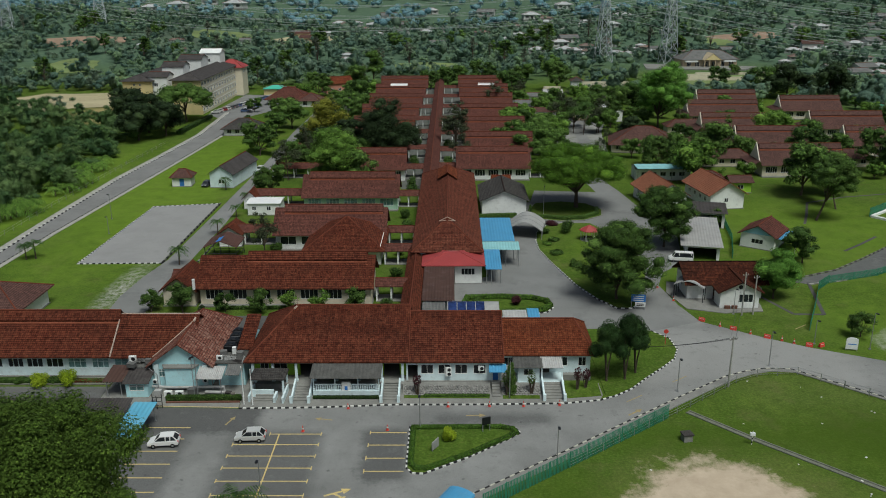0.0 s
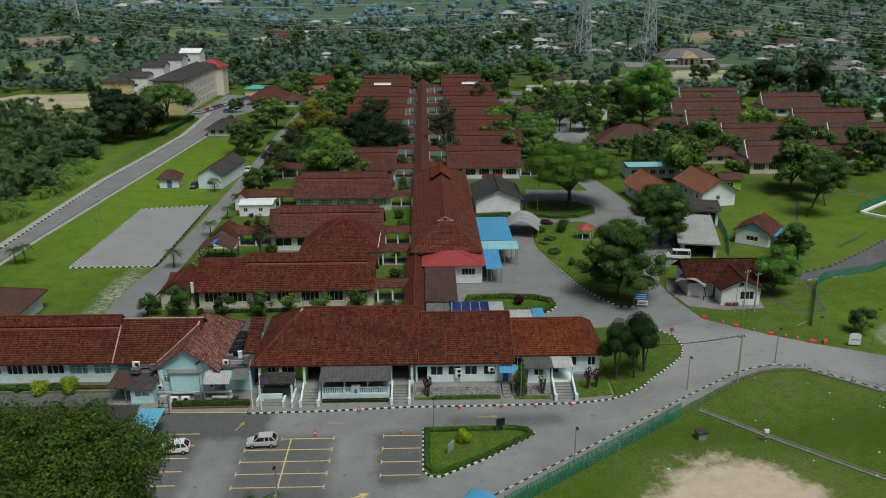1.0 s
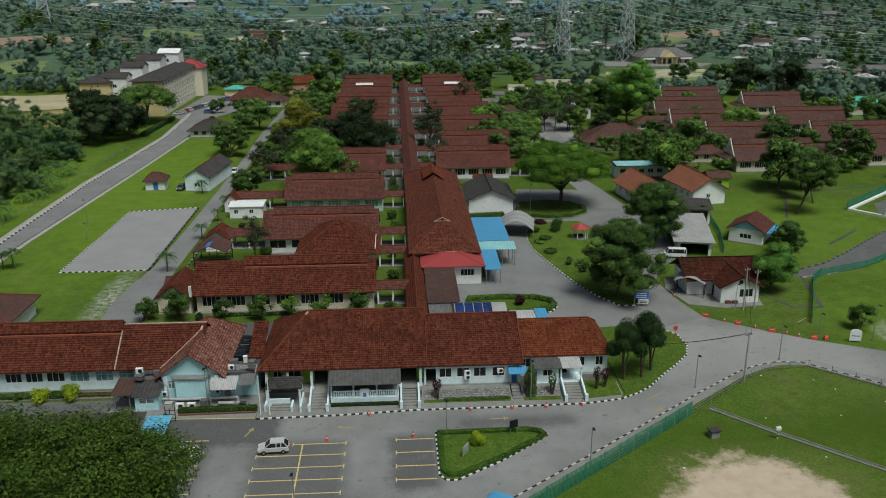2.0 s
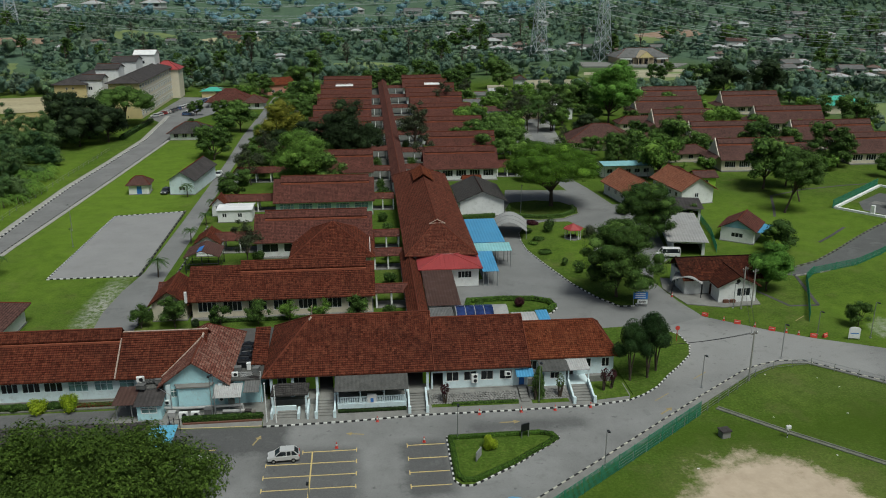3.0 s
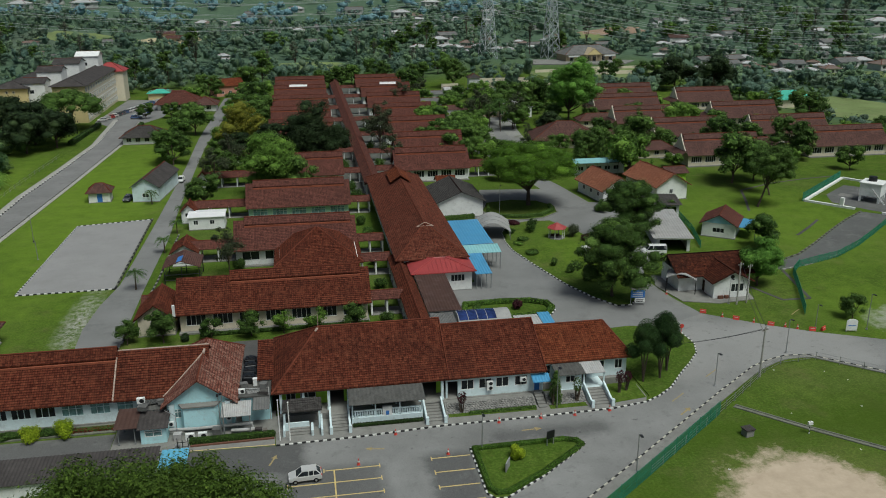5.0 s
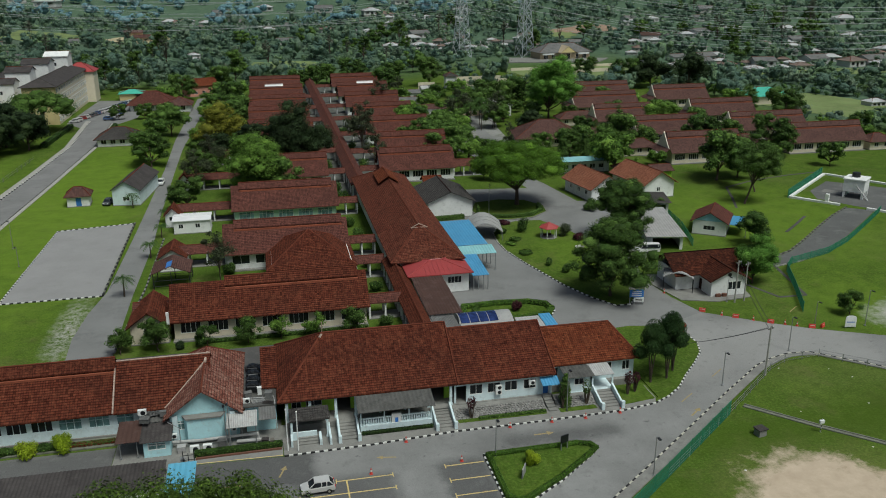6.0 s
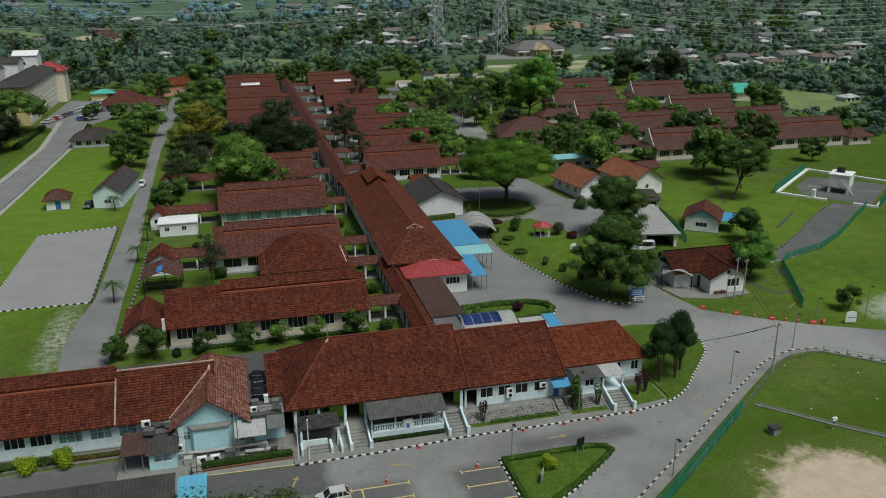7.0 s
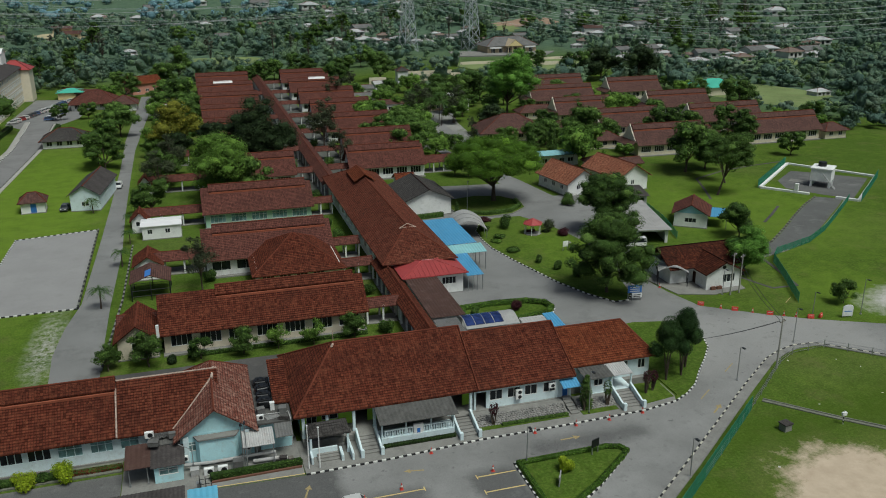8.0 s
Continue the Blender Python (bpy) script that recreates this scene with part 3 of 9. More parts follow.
def roof(bm, x0, x1, y0, y1, ze, zr, hip0=0.0, hip1=0.0, ridge="x", rpos=None, course=0.0, mi=0):
    """A pitched roof over the rectangle, its ridge along x or y; hip0, hip1: how far the ridge stops short of each end (0: gable). Returns the ridge and hip lines."""
    if ridge == "y":
        x0, x1, y0, y1 = y0, y1, x0, x1
    yr = (y0 + y1) / 2 if rpos is None else rpos

    def P(x, y, z):
        return (x, y, z) if ridge == "x" else (y, x, z)
    A, B = P(x0 + hip0, yr, zr), P(x1 - hip1, yr, zr)
    c00, c10, c11, c01 = P(x0, y0, ze), P(x1, y0, ze), P(x1, y1, ze), P(x0, y1, ze)
    slope(bm, c00, c10, B, A, course=course, mi=mi)
    slope(bm, c11, c01, A, B, course=course, mi=mi)
    lines = [(A, B)]
    if hip0:
        slope(bm, c01, c00, A, A, course=course, mi=mi)
        lines += [(c00, A), (c01, A)]
    if hip1:
        slope(bm, c10, c11, B, B, course=course, mi=mi)
        lines += [(c10, B), (c11, B)]
    return lines


def caps(parent, lines, material, r=0.13, label=""):
    for a, b in lines:
        bm = bmesh.new()
        tube(bm, (a, b), r, 6)
        part("ridge_cap", bm, material, parent, label)


def gable(bm, x0, x1, y, ze, zr, axis="x", th=0.15, rpos=None):
    """The triangle of wall under a gable."""
    xr = (x0 + x1) / 2 if rpos is None else rpos
    for s in (1,):
        pts = [(x0, ze), (x1, ze), (xr, zr)]
        f = [bm.verts.new((u, y - th / 2, z) if axis == "x" else (y - th / 2, u, z)) for u, z in pts]
        g = [bm.verts.new((u, y + th / 2, z) if axis == "x" else (y + th / 2, u, z)) for u, z in pts]
        bm.faces.new(f)
        bm.faces.new(g[::-1])
        for i in range(3):
            j = (i + 1) % 3
            bm.faces.new((f[j], f[i], g[i], g[j]))
    bmesh.ops.recalc_face_normals(bm, faces=bm.faces[:])


def pierced(bm, us, zs, solid_at, ya, yb, m):
    """One connected plate on a grid of us by zs, left open where solid_at is false."""
    full = {(i, j): solid_at((us[i] + us[i + 1]) / 2, (zs[j] + zs[j + 1]) / 2) for i in range(len(us) - 1) for j in range(len(zs) - 1)}
    vs = {}

    def V(i, j, k):
        if (i, j, k) not in vs:
            vs[i, j, k] = bm.verts.new(m @ Vector((us[i], yb if k else ya, zs[j])))
        return vs[i, j, k]
    for (i, j), ok in full.items():
        if not ok:
            continue
        bm.faces.new((V(i, j, 0), V(i + 1, j, 0), V(i + 1, j + 1, 0), V(i, j + 1, 0)))
        bm.faces.new((V(i, j + 1, 1), V(i + 1, j + 1, 1), V(i + 1, j, 1), V(i, j, 1)))
        for di, dj, p, q in ((-1, 0, (i, j + 1), (i, j)), (1, 0, (i + 1, j), (i + 1, j + 1)), (0, -1, (i, j), (i + 1, j)), (0, 1, (i + 1, j + 1), (i, j + 1))):
            if not full.get((i + di, j + dj), False):
                bm.faces.new((V(*q, 0), V(*p, 0), V(*p, 1), V(*q, 1)))


def window(parent, m, w, h, pane="glass_dark", bars=2, cross=1, rim="white", name="window", depth=0.12):
    """A framed window in a wall; m takes x along the wall, -y outwards, z up from the sill."""
    bm = bmesh.new()
    t = 0.06
    spans = [(0, t), *((w * i / (bars + 1) - 0.03, w * i / (bars + 1) + 0.03) for i in range(1, bars + 1)), (w - t, w)]
    rails = [(0, t), *((h * 0.68 - 0.025, h * 0.68 + 0.025) for i in range(cross)), (h - t, h)]
    us, zs = [u for p in spans for u in p], [z for p in rails for z in p]
    pierced(bm, us, zs, lambda u, z: any(a < u < b for a, b in spans) or any(a < z < b for a, b in rails), -0.04, depth, m)
    win = part(name, bm, rim, parent)
    bm = bmesh.new()
    box(bm, t, w - t, depth * 0.5, depth * 0.5 + 0.02, t, h - t, m=m)
    part("pane", bm, pane, win)
    return win


def door(parent, m, w, h, material="dark_wood", rim="white"):
    bm = bmesh.new()
    box(bm, 0, 0.08, -0.04, 0.14, 0, h, m=m)
    box(bm, w - 0.08, w, -0.04, 0.14, 0, h, m=m)
    box(bm, 0.08, w - 0.08, -0.04, 0.14, h - 0.08, h, m=m)
    fr = part("door", bm, rim, parent)
    bm = bmesh.new()
    box(bm, 0.08, w - 0.08, 0.05, 0.1, 0.02, h - 0.08, m=m)
    for i in range(2):
        box(bm, 0.25, w - 0.25, 0.03, 0.05, 0.25 + i * h * 0.46, h * 0.42 + i * h * 0.46, m=m)
    part("door_leaf", bm, material, fr)
    return fr


def wall(parent, a, b, z0, z1, holes=(), material="white", th=0.2, name="wall", rim="white"):
    """A wall from a to b (outside on the right hand going from a to b), with openings (u0, u1, z0, z1, kind) cut through it."""
    a, b = Vector((*a, 0)), Vector((*b, 0))
    length = (b - a).length
    ang = math.atan2(b.y - a.y, b.x - a.x)
    m = Matrix.Translation(a) @ Matrix.Rotation(ang, 4, "Z")
    holes = sorted(holes)
    bm = bmesh.new()
    us = sorted({0.0, round(length, 4), *(round(h[0], 4) for h in holes), *(round(h[1], 4) for h in holes)})
    zs = sorted({z0, z1, *(h[2] for h in holes), *(min(h[3], z1) for h in holes)})
    pierced(bm, us, zs, lambda u, z: not any(h[0] < u < h[1] and h[2] < z < h[3] for h in holes), 0.0, th, m)
    w = part(name, bm, material, parent)
    for h in holes:
        mm = m @ Matrix.Translation((h[0], 0.04, h[2]))
        kind = h[4]
        if kind == "dark":
            window(parent, mm, h[1] - h[0], h[3] - h[2], "glass_dark", max(1, round((h[1] - h[0]) / 0.7) - 1), 0, rim)
        elif kind == "teal":
            window(parent, mm, h[1] - h[0], h[3] - h[2], "glass_teal", max(1, round((h[1] - h[0]) / 0.8) - 1), 1, rim)
        elif kind == "plain":
            window(parent, mm, h[1] - h[0], h[3] - h[2], "glass_dark", 1, 0, rim)
        elif kind == "door":
            door(parent, mm, h[1] - h[0], h[3] - h[2], "dark_wood", rim)
        elif kind == "blue_door":
            door(parent, mm, h[1] - h[0], h[3] - h[2], "blue_paint", rim)
    return w


def row_of(u0, u1, n, w, za, zb, kind):
    """n openings of width w spread evenly from u0 to u1."""
    step = (u1 - u0) / n
    return [(u0 + step * (i + 0.5) - w / 2, u0 + step * (i + 0.5) + w / 2, za, zb, kind) for i in range(n)]


def four_walls(parent, x0, x1, y0, y1, z0, z1, material, south=(), east=(), north=(), west=(), rim="white"):
    wall(parent, (x0, y0), (x1, y0), z0, z1, south, material, rim=rim)
    wall(parent, (x1, y0 + 0.2), (x1, y1 - 0.2), z0, z1, east, material, rim=rim)
    wall(parent, (x1, y1), (x0, y1), z0, z1, north, material, rim=rim)
    wall(parent, (x0, y1 - 0.2), (x0, y0 + 0.2), z0, z1, west, material, rim=rim)


def house(name, label, x, y, rz, w, d, h, rise, style, wallm, roofm, over=0.6, hip=None, south=(), east=(), north=(), west=(), z=None, group="", ridge_m="ridge_red", category="house", course=0.0, floor=0.15):
    """A free-standing building; style: x or y (gables, ridge along that axis) or hip."""
    o = thing(name, x, y, terrain(x, y) if z is None else z, rz, label, category, group)
    x0, x1, y0, y1 = -w / 2, w / 2, -d / 2, d / 2
    bm = bmesh.new()
    box(bm, x0 - 0.15, x1 + 0.15, y0 - 0.15, y1 + 0.15, -1.0, floor)
    part("plinth", bm, "concrete", o)
    four_walls(o, x0, x1, y0, y1, floor, h, wallm, south, east, north, west)
    bm = bmesh.new()
    ax = "y" if style == "y" else "x"
    if style == "hip":
        ax = "x" if w >= d else "y"
        hp = min(w, d) / 2 + over if hip is None else hip
    else:
        hp = 0.0
    sl = rise / ((d if ax == "x" else w) / 2)
    ze = h - sl * over + 0.12
    lines = roof(bm, x0 - over, x1 + over, y0 - over, y1 + over, ze, h + rise + 0.12, hp, hp, ax, course=course)
    part("roof", bm, roofm, o)
    caps(o, lines, ridge_m)
    if not hp:
        for e in (0, 1):
            bm = bmesh.new()
            if ax == "x":
                gable(bm, y0, y1, (x0 + 0.1, x1 - 0.1)[e], h, h + rise, "y")
            else:
                gable(bm, x0, x1, (y0 + 0.1, y1 - 0.1)[e], h, h + rise, "x")
            part("gable", bm, wallm, o)
    return o


# ---- plants ----
def leaf_cloud(rng, lumps, per_lump, size, flat=0.45, fill=0.6, loose=0.28):
    """Leaves as small blades in the shells of lumps (x, y, z, rx, ry, rz): arrays of corners."""
    out = []
    for cx, cy, cz, rx, ry, rz in lumps:
        n = per_lump
        d = rng.normal(size=(n, 3))
        d /= np.linalg.norm(d, axis=1)[:, None]
        rad = fill + (1.08 - fill) * rng.random(n) ** 0.6
        c = np.array((cx, cy, cz)) + d * rad[:, None] * np.array((rx, ry, rz))
        nn = d * 0.9 + rng.normal(size=(n, 3)) * loose
        nn[:, 2] += flat
        nn /= np.linalg.norm(nn, axis=1)[:, None]
        a = np.cross(nn, rng.normal(size=(n, 3)))
        a /= np.linalg.norm(a, axis=1)[:, None] + 1e-9
        b = np.cross(nn, a)
        s = size * (0.55 + 0.9 * rng.random(n))[:, None]
        a, b = a * s, b * s * 0.7
        out.append(np.stack([c - a * 1.15, c + a * 0.6 - b, c + a * 0.55 + b], 1))
    return np.concatenate(out)


def leaf_mesh(name, q, material, lumps=(), rng=None, core=0.8):
    """One mesh of leaf blades, with knobbly inner masses of foliage where lumps are given."""
    n = len(q)
    co, idx = [q.reshape(-1, 3)], [np.arange(n * 3, dtype=np.int32)]
    k = len(lumps)
    if k:
        L = np.array(lumps)
        turn = np.linalg.qr(rng.normal(size=(k, 3, 3)))[0]
        knob = 1.0 + 0.16 * rng.normal(size=(k, len(ICO_V), 1))
        v = np.einsum("kij,vj->kvi", turn, ICO_V) * knob * (L[:, None, 3:6] * core) + L[:, None, :3]
        co.append(v.reshape(-1, 3))
        idx.append((ICO_F[None] + (np.arange(k) * len(ICO_V))[:, None, None] + n * 3).reshape(-1).astype(np.int32))
    co, idx = np.concatenate(co), np.concatenate(idx)
    me = bpy.data.meshes.new(name)
    me.vertices.add(len(co))
    me.vertices.foreach_set("co", co.reshape(-1).astype(np.float32))
    me.loops.add(len(idx))
    me.loops.foreach_set("vertex_index", idx)
    me.polygons.add(len(idx) // 3)
    me.polygons.foreach_set("loop_start", np.arange(0, len(idx), 3, dtype=np.int32))
    me.polygons.foreach_set("use_smooth", np.ones(len(idx) // 3, dtype=bool))
    me.update(calc_edges=True)
    me.materials.append(M[material])
    return me


def icosahedron():
    bm = bmesh.new()
    bmesh.ops.create_icosphere(bm, subdivisions=1, radius=1.0)
    v = np.array([p.co[:] for p in bm.verts])
    f = np.array([[p.index for p in t.verts] for t in bm.faces])
    bm.free()
    return v, f


ICO_V, ICO_F = icosahedron()


def crown_lumps(rng, h, r, base, count, style):
    lumps = []
    bosses = rng.normal(size=(max(5, count // 7), 3))
    bosses /= np.linalg.norm(bosses, axis=1)[:, None]
    reach = 0.78 + 0.27 * rng.random(len(bosses))
    for i in range(count):
        if style == "umbrella":
            ang, rad = rng.random() * 2 * math.pi, math.sqrt(rng.random()) * r * 0.82
            z = h - 0.9 - 0.46 * (h - base) * (rad / r) ** 2 - rng.random() * (h - base) * 0.3
            s = r * (0.20 + 0.13 * rng.random())
            lumps.append((rad * math.cos(ang), rad * math.sin(ang), z, s * 1.15, s * 1.15, s * 0.62))
        elif style == "column":
            z = base + (h - base) * (i + 0.5) / count
            s = r * (1.0 - 0.75 * (i / count) ** 1.6) * (0.8 + 0.3 * rng.random())
            lumps.append((rng.normal() * r * 0.12, rng.normal() * r * 0.12, z, s, s, (h - base) / count * 1.1))
        else:
            b = rng.integers(len(bosses))
            d = bosses[b] + rng.normal(size=3) * 0.36
            d /= np.linalg.norm(d)
            k = 0.92 * reach[b] * rng.random() ** 0.36
            zc, hz = (h + base) / 2, (h - base) / 2
            s = r * (0.15 + 0.20 * rng.random() ** 1.5)
            wide = 1.0 - 0.25 * d[2] * k
            lumps.append((d[0] * k * r * wide, d[1] * k * r * wide, zc + d[2] * k * hz, s * 1.15, s * 1.15, s * 0.75))
    return lumps


def tree_maker(seed, h, r, base, count, per, size, leaf, style="round", trunk=0.25, lean=0.0, name="tree", fill=0.5, limbs=True, clump=1.0, core=0.0, heart=0.0):
    """Builds one tree at the origin, to be copied: trunk with limbs, and a crown of many leaves."""
    rng = np.random.default_rng(seed)
    o = thing(name)
    lumps = crown_lumps(rng, h, r, base, count, style)
    bm = bmesh.new()
    top = Vector((lean, 0, base + (h - base) * 0.45))
    mid = Vector((lean * 0.4, 0.1, base * 0.6))
    tube(bm, [(0, 0, -0.4), (0.02, 0, 0.3), mid, top], trunk, 7, trunk * 0.35)
    if limbs:
        for c in lumps[:: max(1, len(lumps) // 9)]:
            p = Vector(c[:3])
            q = Vector((lean * 0.6, 0, base * (0.75 + 0.3 * rng.random())))
            mm = q.lerp(p, 0.5) + Vector((0, 0, -0.06 * (p - q).length))
            tube(bm, [q, mm, p], trunk * 0.42, 5, trunk * 0.12)
    part("trunk", bm, "trunk", o)
    lumps = [(c[0] + lean, c[1], c[2], c[3] * clump, c[4] * clump, c[5] * clump) for c in lumps]
    q = leaf_cloud(rng, lumps, per, size, fill=fill)
    if heart:
        # shaded twigs and leaves inside the crown
        zc, hz = (base + h) / 2, (h - base) / 2
        q = np.concatenate([q] + [leaf_cloud(rng, [(lean, 0, zc, r * f, r * f, hz * f)], n, size * 1.7, fill=0.85) for f, n in ((heart, 16000), (heart * 0.72, 9000))])
    q[:, :, 2] = np.maximum(q[:, :, 2], 0.05)
    cr = new("crown", leaf_mesh("crown", q, leaf, lumps if core else (), rng, core))
    cr.parent = o
    return o


def palm_maker(seed, h, r, name="palm_tree", fronds=18, leaf="palm"):
    rng = np.random.default_rng(seed)
    o = thing(name)
    bm = bmesh.new()
    tube(bm, [(0, 0, -0.3), (0.1, 0, h * 0.5), (0.15, 0.05, h)], 0.16, 7, 0.1)
    part("trunk", bm, "trunk", o)
    bm = bmesh.new()
    for i in range(fronds):
        a = 2 * math.pi * i / fronds + rng.random() * 0.3
        up = 0.2 + 0.75 * rng.random()
        spine = []
        for k in range(7):
            t = k / 6
            spine.append(Vector((0.15 + math.cos(a) * r * t, 0.05 + math.sin(a) * r * t, h + r * (up * t - 0.95 * t * t))))
        side = Vector((-math.sin(a), math.cos(a), 0))
        for k in range(6):
            p, q = spine[k], spine[k + 1]
            for s in (1, -1):
                for f in (0.1, 0.6):
                    e = p.lerp(q, f)
                    w = r * 0.30 * math.sin(math.pi * (k + f + 0.6) / 7)
                    face(bm, [e, p.lerp(q, f + 0.28), e + side * s * w + (q - p) * 0.7 + Vector((0, 0, -w * 0.5))])
    part("crown", bm, leaf, o)
    return o


def plant(src, x, y, s=1.0, rz=0.0, label="", category="tree", group="", z=None):
    o = copy_thing(src, pose(x, y, terrain(x, y) if z is None else z, 0, 0, rz) @ Matrix.Diagonal((s, s, s, 1)))
    return tagged(o, label, category, group)


def away(ob):
    """Removes a pattern after its copies are made."""
    for o in (*ob.children_recursive, ob):
        bpy.data.objects.remove(o)


def hedge(name, pts, w, h, leaf, label, closed=False, seed=1, size=0.16, dense=70, category="hedge"):
    """A clipped hedge along a line: a woody core in a coat of leaves."""
    rng = np.random.default_rng(seed)
    pts = [Vector((*p, 0)) for p in pts]
    if closed:
        pts.append(pts[0])
    o = thing(name, 0, 0, 0, 0, label, category)
    bm = bmesh.new()
    qs = []
    for p, q in zip(pts, pts[1:]):
        d = q - p
        m = Matrix.Translation(p) @ Matrix.Rotation(math.atan2(d.y, d.x), 4, "Z")
        box(bm, -w * 0.42, d.length + w * 0.42, -w * 0.42, w * 0.42, 0, h * 0.9, m=m)
        n = max(1, int(d.length / (w * 0.7)))
        lumps = []
        for i in range(n + 1):
            c = p + d * (i / n)
            lumps.append((c.x, c.y, h * 0.55, w * 0.56, w * 0.56, h * 0.5))
        qs.append(leaf_cloud(rng, lumps, dense, size, 0.3, 0.8))
    part("core", bm, "leaf_deep", o)
    cl = new("leaves", leaf_mesh("leaves", np.concatenate(qs), leaf))
    cl.parent = o
    return o


def bush(src_seed, x, y, r, h, leaf, label, name="bush", dense=420, size=0.11, count=6):
    rng = np.random.default_rng(src_seed)
    o = thing(name, x, y, terrain(x, y), 0, label, "bush")
    lumps = [(rng.normal() * r * 0.3, rng.normal() * r * 0.3, h * (0.35 + 0.4 * rng.random()), r * 0.62, r * 0.62, h * 0.36) for _ in range(count)]
    q = leaf_cloud(rng, lumps, dense, size, 0.3, 0.4)
    q[:, :, 2] = np.maximum(q[:, :, 2], 0.02)
    c = new("foliage", leaf_mesh("foliage", q, leaf))
    c.parent = o
    bm = bmesh.new()
    for i in range(5):
        a = i * 1.26
        tube(bm, [(0, 0, -0.1), (math.cos(a) * r * 0.4, math.sin(a) * r * 0.4, h * 0.6)], 0.05, 5, 0.02)
    part("stem_cluster", bm, "trunk", o)
    return o


# ---- ground and roads ----
def build_ground():
    xs = sorted(set([*range(-120, 141, 10), *range(-900, -120, 30), *range(170, 1000, 30), -1600, -1300, -1100, 1100, 1300, 1600, 2400, -2400]))
    ys = sorted(set([-600, -200, 0, *range(40, 340, 20), *range(340, 900, 15), *range(900, 2500, 50), 2700, 3200, 4000]))
    bm = bmesh.new()
    grid = [[bm.verts.new((x, y, terrain(x, y))) for x in xs] for y in ys]
    for r0, r1 in zip(grid, grid[1:]):
        for i in range(len(xs) - 1):
            bm.faces.new((r0[i], r0[i + 1], r1[i + 1], r1[i])).smooth = True
    solid("ground", bm, "ground", "grass ground rising to wooded hills far behind", "ground", kind="structure")


build_ground()


def plate(name, pts, z1, material, label, category="road", z0=-0.3):
    bm = bmesh.new()
    slab(bm, pts, z0, z1)
    return solid(name, bm, material, label, category, kind="structure")


KERB = [(-28.06, 99.35), (-17.9, 99.6), (-7.4, 100.35), (3.9, 100.4), (15.1, 100.7), (20, 101.6), (22.6, 103.0), (25, 104.9), (27.6, 108), (30.6, 111.2), (33.2, 114.3), (34.4, 117.5), (34.2, 121.5), (32, 124.4)]
FENCE_ROAD = [(-25, 55), (-14, 66.5), (2, 80), (13.7, 89), (30.6, 102.3), (39, 108.6), (42.3, 110.2), (45.5, 111.1), (49, 110.9)]
plate("road", [(-45, 55), (-45, 94), (-70, 94.5), (-70, 105.6), (-47.7, 105.6), (-47.7, 97.5), (-40.5, 97.5), (-40.5, 99.8)] + KERB + [(41, 128.3), (49, 122.1), (54.6, 118.4), (64, 113.6), (100, 95), (100, 82), (60, 101)] + FENCE_ROAD[::-1], 0.03, "road_front", "sun-bleached grey asphalt road and car park")
plate("back_lane", [(-62, 116), (20, 116), (20, 130.5), (-9, 131), (-62, 131)], 0.012, "asphalt_dark", "dark asphalt lane behind the front building")
plate("inner_road", [(0, 122), (27, 125.5), (32, 124.4), (34.2, 121.5), (41, 128.3), (39.2, 135.6), (38.1, 145.2), (40.5, 152), (46, 158), (52, 190), (60, 193), (60, 197), (46, 199), (44, 216), (36, 262), (33, 262), (38, 214), (22, 216), (20, 205), (7, 191), (7, 150), (0, 146)], 0.022, "asphalt", "pale asphalt road winding between gardens")
ROAD_W_E = [(-89.2, 118), (-88.8, 155.4), (-88, 178.3), (-86.4, 203.3), (-83.9, 244.4), (-81.2, 297.5), (-82.7, 341.6)]
ROAD_W_W = [(-96, 118), (-95.3, 168), (-95.5, 195), (-95.2, 231), (-93.2, 261), (-91.4, 298), (-93.9, 349)]
plate("west_road", ROAD_W_E + [(-80, 400), (-92, 400)] + ROAD_W_W[::-1], 0.02, "asphalt_west", "long grey asphalt road between lawns")
WALK_W = [(x + 1.5, y) for x, y in ROAD_W_W]
EDGE_E = [(x - 1.0, y) for x, y in ROAD_W_E]
plate("west_footway", ROAD_W_W + WALK_W[::-1], 0.16, "footway", "narrow pale concrete footway along the road", "pavement")
plate("east_verge", EDGE_E + [(x + 0.15, y) for x, y in ROAD_W_E][::-1], 0.10, "footway", "pale concrete drain strip along the road", "pavement")
plate("car_park", [(-83, 335), (-76, 352), (-74, 398), (-98, 404), (-100, 345), (-93.5, 335)], 0.026, "asphalt", "asphalt car park beside the apartment block")
ROAD_M_E = [(-52, 131), (-52.2, 136), (-52.4, 157), (-52.1, 186), (-52.9, 212.5), (-53.5, 254), (-53.8, 286), (-52.5, 330), (-50, 400)]
ROAD_M_W = [(-58.6, 131), (-59.2, 140), (-58.6, 150), (-57.1, 160), (-56.7, 196), (-56.6, 222), (-56.6, 258), (-57.4, 302), (-56, 400)]
plate("middle_road", ROAD_M_E + ROAD_M_W[::-1], 0.016, "asphalt", "narrow grey asphalt service road")
SQUARE = [(-74.4, 157.6), (-57.5, 157.9), (-57.8, 203.3), (-73.6, 200.6)]
plate("parade_square", SQUARE, 0.06, "paving", "pale grey concrete parade square", "pavement")
plate("courtyard", [(-13.4, 218), (4.6, 218), (4.6, 426), (-13.4, 426)], 0.008, "court_dark", "dark grey concrete courts along the spine walkway", "pavement")
plate("courtyard", [(26.5, 262), (43, 258), (50, 262), (54, 300), (61, 330), (63, 404), (27, 404)], 0.006, "yard_mix", "patchy paved yard among low buildings", "pavement")
plate("courtyard", [(84, 243), (122, 243), (122, 257), (84, 257)], 0.006, "concrete", "grey paved court between cream wings", "pavement")
